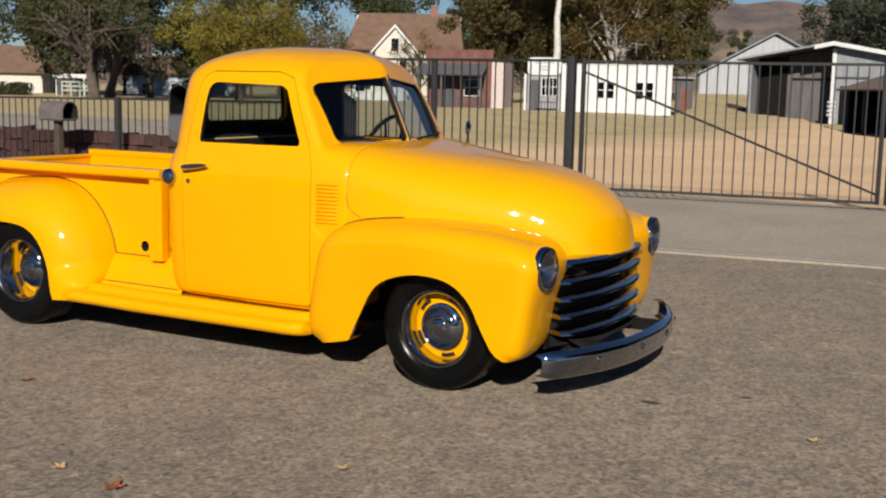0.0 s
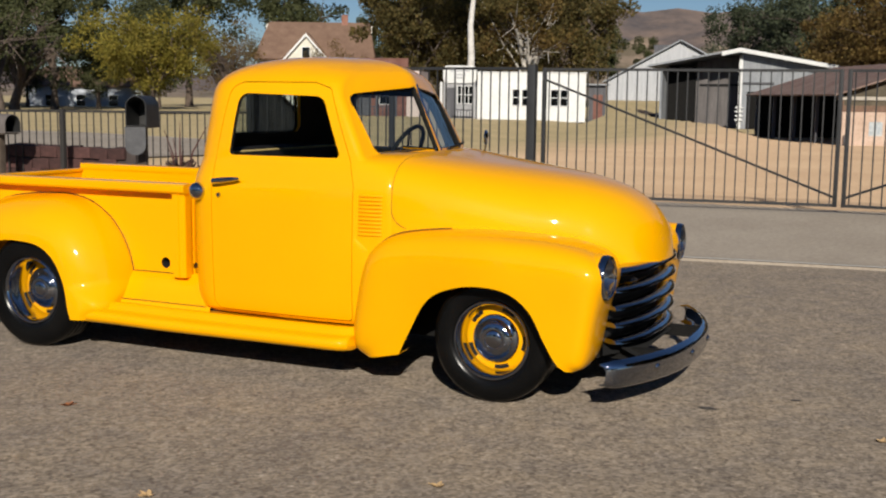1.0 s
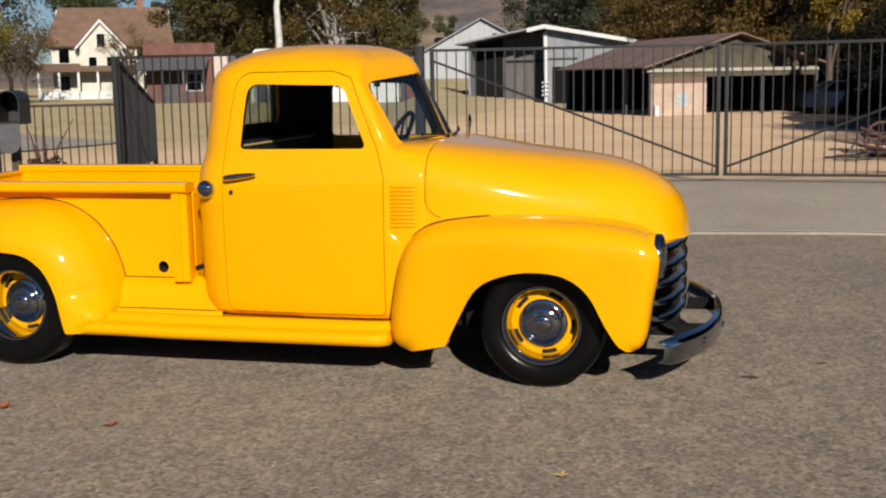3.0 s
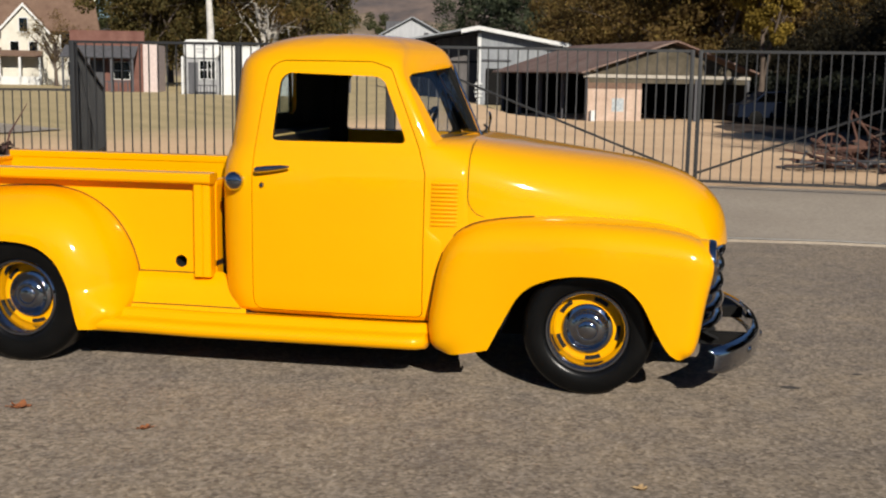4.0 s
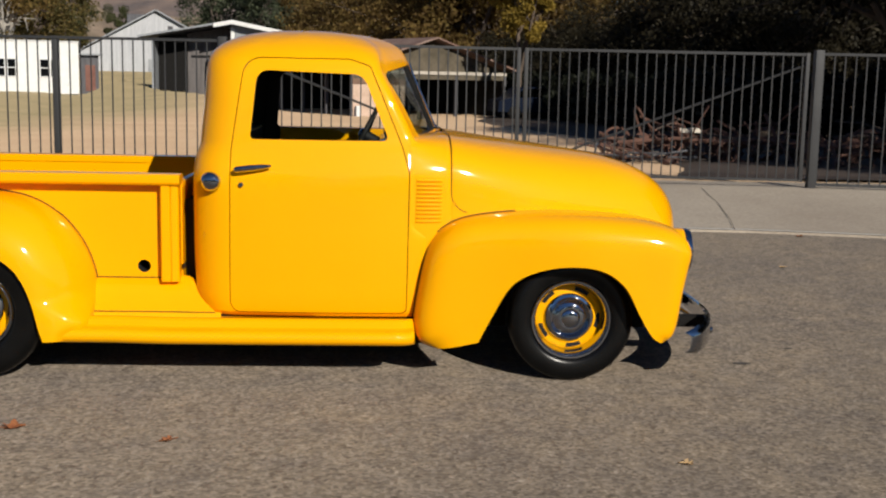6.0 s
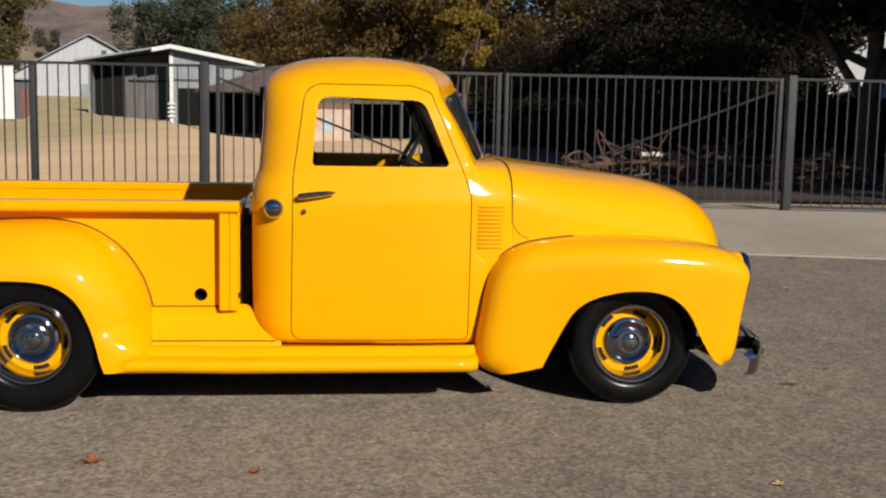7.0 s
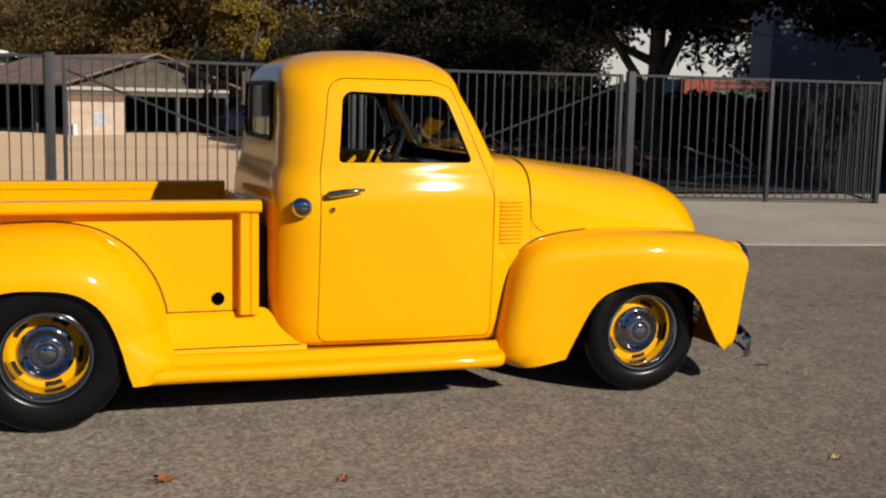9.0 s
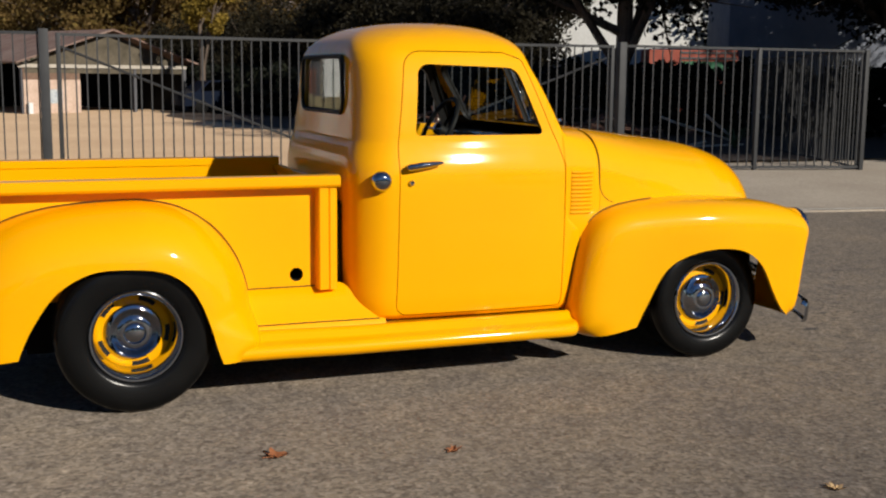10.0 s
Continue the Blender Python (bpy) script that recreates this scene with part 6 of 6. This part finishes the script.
# unseen trees, added across the road and far left to darken reflections
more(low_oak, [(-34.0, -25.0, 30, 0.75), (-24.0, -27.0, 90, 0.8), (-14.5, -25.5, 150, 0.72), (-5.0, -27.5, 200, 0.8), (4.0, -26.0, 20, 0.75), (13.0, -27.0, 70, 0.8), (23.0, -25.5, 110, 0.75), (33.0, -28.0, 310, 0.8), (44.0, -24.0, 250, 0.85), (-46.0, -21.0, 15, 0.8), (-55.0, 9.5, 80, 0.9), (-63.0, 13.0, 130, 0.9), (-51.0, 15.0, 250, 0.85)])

# dark hedge under the oaks, its leaf colour holding their shade
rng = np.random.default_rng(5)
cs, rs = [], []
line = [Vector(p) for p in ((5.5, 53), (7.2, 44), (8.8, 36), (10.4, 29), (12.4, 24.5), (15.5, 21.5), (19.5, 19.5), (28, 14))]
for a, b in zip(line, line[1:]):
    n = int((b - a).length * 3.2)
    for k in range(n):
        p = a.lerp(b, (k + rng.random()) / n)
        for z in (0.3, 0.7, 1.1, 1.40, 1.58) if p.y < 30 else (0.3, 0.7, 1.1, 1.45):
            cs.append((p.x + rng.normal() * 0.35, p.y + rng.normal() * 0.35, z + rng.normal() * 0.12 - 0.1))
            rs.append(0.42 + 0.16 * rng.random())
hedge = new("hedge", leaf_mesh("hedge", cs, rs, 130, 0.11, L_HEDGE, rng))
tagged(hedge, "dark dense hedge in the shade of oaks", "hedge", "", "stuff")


# ---- things by the fence ----
BOXBLACK = surface("mailbox_black", (0.012, 0.012, 0.012), (0.03, 0.03, 0.03), 6, 0.5)
BOXGREY = surface("mailbox_grey", (0.06, 0.06, 0.064), (0.11, 0.11, 0.115), 6, 0.6)
POSTWOOD = surface("old_post_wood", (0.05, 0.035, 0.025), (0.10, 0.075, 0.055), 6, 0.95, fine=40)


def mailbox(x, y, z, turn, label, w=0.17, h=0.46, d=0.62, skin=None, hanging=True):
    m = thing("mailbox", label, "mailbox", (x, y, 0.0), turn)
    arch = [(-w, 0.0)] + [(-w * math.cos(a), h - w + w * math.sin(a)) for a in (math.pi * k / 14 for k in range(15))] + [(w, 0.0)]
    t_ = 0.012
    inner = [(-w + t_, t_)] + [(-(w - t_) * math.cos(a), h - w + (w - t_) * math.sin(a)) for a in (math.pi * k / 14 for k in range(15))] + [(w - t_, t_)]
    bm = bmesh.new()
    o0 = [bm.verts.new((px, -d / 2, z - h + pz)) for px, pz in arch]
    o1 = [bm.verts.new((px, d / 2, z - h + pz)) for px, pz in arch]
    i0 = [bm.verts.new((px, -d / 2, z - h + pz)) for px, pz in inner]
    i1 = [bm.verts.new((px, d / 2 - t_, z - h + pz)) for px, pz in inner]
    n = len(arch)
    for k in range(n):
        l = (k + 1) % n
        bm.faces.new((o0[k], o0[l], o1[l], o1[k]))
        bm.faces.new((i0[l], i0[k], i1[k], i1[l]))
        bm.faces.new((o0[l], o0[k], i0[k], i0[l]))
    bm.faces.new(o1)
    bm.faces.new(i1[::-1])
    bmesh.ops.recalc_face_normals(bm, faces=bm.faces[:])
    body = part("box", bm, skin or BOXBLACK, m, "round-topped metal box", angle=40)
    body.data.materials.append(BOXBLACK)
    for f in body.data.polygons:
        if f.index % 3 == 1 or f.index == 3 * n + 1:
            f.material_index = 1
    if hanging:
        door = prism([(px, z - h - 0.005 - pz * 0.92) for px, pz in arch], "y", -d / 2 - 0.035, -d / 2 - 0.02)
        part("door", door, BOXGREY, m, "open door hanging down")
    part("post", box(-0.05, 0.05, -0.05, 0.05, 0.0, z - h - 0.02, None, 0.006), POSTWOOD, m, "dark wooden post")
    part("shelf", box(-0.14, 0.14, -d / 2 + 0.03, d / 2, z - h - 0.02, z - h, None, 0.004), POSTWOOD, m)
    return m


mailbox(-7.32, 5.62, 1.49, 18, "large black mailbox with its door hanging open on a post", 0.135, 0.38, 0.46)
mailbox(-10.65, 6.55, 1.20, 88, "small grey open-mouthed mailbox on a dark post by a low fence", 0.15, 0.27, 0.52, surface("weathered_grey_metal", (0.11, 0.095, 0.088), (0.19, 0.165, 0.15), 6, 0.6), False)
BRICK = surface("dark_red_brick", (0.045, 0.020, 0.018), (0.095, 0.043, 0.038), 7, 0.95, fine=30, bumps=0.5, dist=0.01, vary=0.3)
a, b = Vector((-21.5, 6.35)), Vector((-8.95, 7.42))
d = b - a
ang = math.atan2(d.y, d.x)
bm = box(0, d.length, 0.06, 0.26, 0.0, 0.70)
bm.transform(Matrix.Translation((a.x, a.y, 0)) @ Matrix.Rotation(ang, 4, "Z"))
wall = setting("wall_low", bm, surface("dark_mortar", (0.04, 0.03, 0.028), (0.07, 0.055, 0.05), 5, 0.95), "low dark red brick planter wall behind the fence", "wall")
stone = box(-0.145, 0.145, 0.0, 0.30, -0.085, 0.085, None, 0.02)
first = part("brick", stone, BRICK, wall)
rng = np.random.default_rng(31)
for k in range(41):
    for row in range(4):
        p = a + d * ((k + 0.5 + 0.5 * (row % 2)) / 42)
        m = pose(p.x, p.y, 0.09 + 0.18 * row + 0.008 * rng.normal(), 3 * rng.normal(), 3 * rng.normal(), math.degrees(ang) + 3 * rng.normal())
        if k == 0 and row == 0:
            first.matrix_basis = m
        else:
            o = new("brick", first.data)
            o.parent = wall
            o.matrix_basis = m
# spiky shrub
shrub = thing("shrub", "small spiky dark reddish shrub by the mailbox", "shrub", (-8.32, 7.70, 0.08))
rng = np.random.default_rng(9)
for k in range(6):
    a = rng.random() * 6.28
    l = 0.5 + 0.6 * rng.random()
    s_ = 0.15 + 0.3 * rng.random()
    pts = [(0.06 * math.cos(a), 0.06 * math.sin(a), 0), (0.5 * s_ * math.cos(a), 0.5 * s_ * math.sin(a), l * 0.6), (s_ * math.cos(a) * 1.1, s_ * math.sin(a) * 1.1, l)]
    part("stem", tube(pts, [0.018, 0.014, 0.004], 5), surface("reddish_stem", (0.07, 0.03, 0.025), (0.14, 0.06, 0.05), 6) if k == 0 else bpy.data.materials["reddish_stem"], shrub)

me = leaf_mesh("leaves", [(0.05 * k - 0.12, 0.0, 0.22 + 0.1 * (k % 2)) for k in range(6)], [0.20] * 6, 60, 0.05, leaf_mat("reddish_leaves", (0.06, 0.035, 0.03), (0.14, 0.09, 0.08)), rng)
o = new("leaves", me)
o.parent = shrub
# far left, by the cottage
rail_fence = thing("rail_fence", "pale green rail fence on the far lawn", "fence", (-65.6, 57.6, 0.2), 24)
PALEGREEN = surface("pale_green_paint", (0.40, 0.48, 0.44), (0.52, 0.60, 0.56), 3)
for k in range(5):
    slab(rail_fence, "post", 0.7 * k, 0.7 * k + 0.09, 0, 0.09, 0, 1.2, PALEGREEN)
for zz in (0.45, 0.78, 1.1):
    slab(rail_fence, "rail", 0, 2.9, -0.03, 0.0, zz, zz + 0.1, PALEGREEN)
board = thing("board", "long white board standing by the cottage", "board", (-71.2, 61.9, 0.2), 22)
slab(board, "panel", 0, 2.9, 0, 0.06, 1.45, 1.78, TRIMWHITE)
for x in (0.2, 2.6):
    slab(board, "post", x, x + 0.1, 0.061, 0.14, 0, 1.7, TRIMWHITE)
me = leaf_mesh("clipped_hedge", [(-78 + 0.45 * k, 58.2 + 0.14 * k, z) for k in range(14) for z in (0.4, 0.8)], [0.6] * 28, 160, 0.10, L_PINE, rng)
tagged(new("clipped_hedge", me), "low clipped green hedge before the cottage", "hedge", "", "stuff")

# ---- rusty farm machinery ----
PALEWOOD = surface("bleached_plank", (0.52, 0.47, 0.39), (0.70, 0.64, 0.55), 4, 0.9, fine=30)


OLD_IRON = surface("old_iron", (0.028, 0.022, 0.019), (0.07, 0.05, 0.04), 6, 0.8, fine=50, bumps=0.3)


def implement(x, y, turn, seed, label, length=2.4):
    rng = np.random.default_rng(seed)
    t = thing("farm_implement", label, "farm machine", (x, y, height(x, y) - 0.03), turn, "rusty implements")
    L = length
    for yy in (-0.45, 0.45):
        part("frame_bar", tube([(-L / 2, yy, 0.42), (0, yy, 0.50), (L / 2, yy, 0.40)], 0.035, 6), DIRT_RUST, t)
    for k in range(4):
        xx = -L / 2 + L * k / 3
        part("cross_bar", tube([(xx, -0.5, 0.44), (xx, 0.5, 0.44)], 0.03, 6), DIRT_RUST, t)
    for sx, yy, r in ((-0.35 * L, 0.52, 0.33), (0.4 * L, -0.5, 0.22)):
        ring = [(sx + r * math.cos(a), yy, r + r * math.sin(a)) for a in (2 * math.pi * k / 20 for k in range(20))]
        w = part("wheel", tube(ring, 0.025, 6, closed=True), DIRT_RUST, t, "spoked iron wheel")
        bm = bmesh.new()
        for k in range(8):
            a = 2 * math.pi * k / 8
            tube([(sx, yy, r), (sx + r * math.cos(a), yy, r + r * math.sin(a))], 0.012, 5, bm)
        part("spokes", bm, DIRT_RUST, w)
    for k in range(9):
        xx = -L / 2 + L * rng.random()
        yy = -0.4 + 0.8 * rng.random()
        part("tine", tube([(xx, yy, 0.46), (xx + 0.15 * rng.normal(), yy - 0.05, 0.25), (xx + 0.1, yy, 0.03)], [0.018, 0.015, 0.006], 5), DIRT_RUST, t)
    for k in range(48):
        # a tangle of bent bars, heaped higher in the middle
        xx = max(-L / 2, min(L / 2, rng.normal() * L * 0.27))
        yy = -0.5 + rng.random()
        hump = 0.78 * math.exp(-(xx / (0.42 * L)) ** 2)
        z0 = hump * rng.random()
        d = Vector(rng.normal(size=3))
        d.z *= 0.45
        d = d.normalized() * (0.2 + 0.5 * rng.random())
        q = Vector((xx, yy, 0.06 + z0))
        bend = Vector(rng.normal(size=3)) * 0.06
        ends = [q - d, q + bend, q + d]
        for e in ends:
            e.z = max(0.03, e.z)
        part("rod", tube(ends, 0.014 + 0.02 * rng.random(), 5), DIRT_RUST if k % 4 else OLD_IRON, t)
    for k in range(5):
        m_ = pose((rng.random() - 0.5) * L * 0.8, -0.3 + 0.6 * rng.random(), 0.2 + 0.25 * rng.random(), 30 * rng.normal(), 30 * rng.normal(), 60 * rng.normal())
        part("disc_blade", lathe([(0, 0.03), (0.10, 0.022), (0.18, 0.0), (0.18, -0.006), (0.10, 0.014), (0, 0.022)], 16, m=m_), DIRT_RUST, t, "rusted disc blade")
    part("seat_pan", lathe([(0, -0.02), (0.12, 0.0), (0.19, 0.05)], 16, m=Matrix.Translation((0.2, 0, 0.72)) @ Matrix.Rotation(radians(90), 4, "X")), DIRT_RUST, t)
    return t


i1 = implement(4.75, 16.2, 12, 1, "rusted old harrow with iron wheels behind the gate", 2.6)
part("lever", tube([(-0.55, 0, 0.4), (-0.75, 0.05, 1.0), (-0.72, 0.05, 1.12)], [0.03, 0.022, 0.02], 6), DIRT_RUST, i1)
part("lever", tube([(-0.2, 0, 0.4), (-0.68, 0.05, 1.08)], [0.03, 0.02], 6), DIRT_RUST, i1)
part("plank", box(0.1, 0.62, -0.2, -0.05, 0.60, 0.69, None, 0.01), PALEWOOD, i1, "pale plank laid on top")
implement(6.6, 16.4, -8, 2, "rusted plough frame lying behind the gate", 2.2)
implement(8.3, 15.2, 25, 3, "tangled rusty implement in tree shade", 2.2)
pile = thing("scrap_pile", "low pile of dark scrap and sticks on bare dirt", "scrap pile", (3.55, 15.4, height(3.55, 15.4) - 0.03), 10)
rng = np.random.default_rng(4)
for k in range(26):
    x, y = rng.normal() * 0.5, rng.normal() * 0.3
    a = rng.random() * 3.1
    l = 0.25 + 0.4 * rng.random()
    z = 0.06 + 0.16 * rng.random()
    part("stick", tube([(x - l * math.cos(a), y - l * math.sin(a), z), (x + l * math.cos(a), y + l * math.sin(a), z + 0.1 * rng.normal())], 0.022, 5), DIRT_RUST if k % 3 else BARNDARK, pile)
boards = thing("plank_pile", "pale broken planks leaning in a heap", "plank pile", (10.4, 14.6, height(10.4, 14.6) - 0.02), 8)
for k, (p, q) in enumerate((((-0.9, 0, 0.62), (0.9, 0.1, 0.18)), ((-1.0, 0.2, 0.70), (-0.2, 0.2, 0.45)), ((0.1, 0.1, 0.75), (0.8, 0, 0.25)), ((-0.5, -0.2, 0.1), (0.9, -0.2, 0.12)), ((-1.1, -0.3, 0.08), (0.3, 0.3, 0.15)))):
    d = Vector(q) - Vector(p)
    bm = box(0, d.length, -0.05, 0.05, -0.015, 0.015)
    bm.transform(Matrix.Translation(p) @ d.to_track_quat("X", "Z").to_matrix().to_4x4())
    part("plank", bm, PALEWOOD, boards, smooth=False)
# strap-leaved plant growing through the planks
plant = thing("plant", "green strap-leaved plant growing beside pale planks", "plant", (10.95, 14.35, height(10.95, 14.35) - 0.02), 0)
GREEN_BLADE = surface("green_blade", (0.045, 0.075, 0.022), (0.09, 0.13, 0.04), 6, 0.6, fine=40)
rng = np.random.default_rng(12)
for k in range(22):
    a = rng.random() * 6.28
    l = 0.35 + 0.4 * rng.random()
    w = 0.012 + 0.012 * rng.random()
    side = Vector((-math.sin(a), math.cos(a), 0)) * w
    spine = [Vector((0.05 + 0.7 * l * f * math.cos(a), 0.7 * l * f * math.sin(a), 0.02 + l * (1.5 * f - 0.9 * f * f))) for f in (0, 0.3, 0.6, 0.85, 1.0)]
    rows = [[p - side * q, p + Vector((0, 0, -0.006 * q)), p + side * q] for p, q in zip(spine, (0.7, 1.0, 0.9, 0.6, 0.12))]
    part("leaf", sheet(rows), GREEN_BLADE, plant)
# trailer over the hedge
trailer = thing("trailer", "red and green box trailer parked behind the hedge", "trailer", (16.5, 26.9, -0.25), -22)
TR = surface("faded_red_paint", (0.30, 0.06, 0.04), (0.42, 0.11, 0.07), 2, 0.7)
TG = surface("faded_green_paint", (0.04, 0.16, 0.08), (0.07, 0.24, 0.13), 2, 0.7)
slab(trailer, "body", 0, 2.9, 0, 1.8, 0.55, 2.62, TR)
slab(trailer, "side_sheet", 1.0, 2.88, -0.03, -0.004, 1.9, 2.25, TG, "green side sheet")
for zz in (2.32, 2.5):
    slab(trailer, "slat", 1.0, 2.86, -0.03, -0.004, zz, zz + 0.06, BARNDARK)
for x in (0.6, 2.3):
    part("wheel", lathe([(0.2, -0.1), (0.3, -0.09), (0.32, 0), (0.3, 0.09), (0.1, 0.1), (0, 0.1)], 24, m=Matrix.Translation((x, -0.05, 0.32))), RUBBER, trailer)
# blue pickup, with deep shade darkened into its paint
car = thing("car", "blue parked car, its paint darkened for deep tree shade", "car", (4.2, 45.2, height(4.2, 45.2) - 0.03), 12)
CB = paint("dark_blue_paint", (0.006, 0.010, 0.022), 0.45, 0.3)
side = [(0, 0.35), (0.05, 0.85), (0.6, 0.98), (1.15, 1.45), (2.5, 1.5), (3.2, 1.02), (4.1, 0.92), (4.25, 0.6), (4.2, 0.32)]
part("body", prism(side, "y", 0, 1.7), CB, car, angle=15)
part("window", prism([(0.75, 1.0), (1.2, 1.40), (2.45, 1.43), (2.95, 1.03)], "y", -0.01, -0.004), WINDOW, car, "dark side window")
for x in (0.8, 3.4):
    part("wheel", lathe([(0.2, -0.1), (0.3, -0.09), (0.32, 0), (0.3, 0.07), (0.1, 0.08), (0, 0.08)], 24, m=Matrix.Translation((x, 0.05, 0.32))), RUBBER, car)
# small brown shed beside the white one
hut = thing("shed", "tiny dark plank shed with a flat roof", "shed", (-19.75, 66.0, 0.2), 16)
slab(hut, "wall", 0, 1.1, 0, 1.5, -0.3, 2.2, BARNDARK)
slab(hut, "roof", -0.2, 1.35, -0.3, 1.7, 2.2, 2.3, GREYMETAL)
slab(hut, "door", 0.3, 0.9, -0.04, 0.0, 0, 1.6, REDWOOD)

# ---- on the road ----
LEAFBROWN = surface("dry_leaf", (0.20, 0.06, 0.02), (0.34, 0.13, 0.05), 40, 0.8, fine=200, bumps=0.3, dist=0.002)
LEAFPALE = surface("pale_dry_leaf", (0.42, 0.27, 0.12), (0.55, 0.38, 0.20), 40, 0.8, fine=200, bumps=0.3, dist=0.002)


def fallen_leaf(x, y, r, turn, mat, label):
    """A five-pointed dry leaf with curled tips and a stalk."""
    rng = np.random.default_rng(int(abs(x * 977 + y * 331)))
    t = thing("fallen_leaf", label, "leaf", (x, y, 0.002 - ROAD_DROP), turn, "fallen leaves")
    rim = []
    for k in range(20):
        a = 2 * math.pi * k / 20
        lobe = 0.52 + 0.48 * abs(math.cos(2.5 * a)) ** 1.3
        rr = r * lobe * (0.85 + 0.3 * rng.random())
        rim.append(Vector((rr * math.cos(a), rr * math.sin(a), 0.004 + 0.45 * r * (rr / r) ** 2 * rng.random())))
    bm = bmesh.new()
    c = bm.verts.new((0, 0, 0.002))
    mid = [bm.verts.new(p * 0.55 + Vector((0, 0, -p.z * 0.35))) for p in rim]
    out = [bm.verts.new(p) for p in rim]
    for k in range(20):
        l = (k + 1) % 20
        bm.faces.new((c, mid[k], mid[l]))
        bm.faces.new((mid[k], out[k], out[l], mid[l]))
    part("blade", bm, mat, t)
    part("stalk", tube([(-r * 0.3, 0, 0.004), (-r * 1.3, 0.01, 0.01)], 0.0018, 5), mat, t)


fallen_leaf(-2.523, -1.655, 0.052, 30, LEAFBROWN, "curled brown maple leaf lying on asphalt")
for x, y, r, mat in ((-1.846, -1.825, 0.035, LEAFBROWN), (-0.68, -2.69, 0.035, LEAFPALE), (-0.33, -2.74, 0.045, LEAFBROWN), (1.845, -0.675, 0.032, LEAFPALE), (0.28, -2.10, 0.03, LEAFPALE), (2.39, 2.81, 0.03, LEAFPALE), (3.25, 4.75, 0.04, LEAFBROWN), (-1.50, -2.85, 0.03, LEAFPALE), (1.35, -2.2, 0.022, LEAFBROWN), (-3.1, -2.3, 0.025, LEAFPALE)):
    fallen_leaf(x, y, r, x * 80, mat, "small dry leaf lying on asphalt")
STAIN = surface("oil_stain", (0.055, 0.048, 0.042), (0.095, 0.083, 0.072), 30, 0.8)
rng = np.random.default_rng(8)
for x, y, rx, ry in ((1.013, -0.456, 0.058, 0.026), (1.4, -0.1, 0.03, 0.02), (2.6, 1.2, 0.05, 0.02)):
    bm = bmesh.new()
    bm.faces.new([bm.verts.new((x + rx * math.cos(a) * f, y + ry * math.sin(a) * f, 0.003 - ROAD_DROP)) for a, f in ((2 * math.pi * k / 18, 0.75 + 0.4 * rng.random()) for k in range(18))])
    setting("stain", bm, STAIN, "small dark oil stain on the road", "stain")
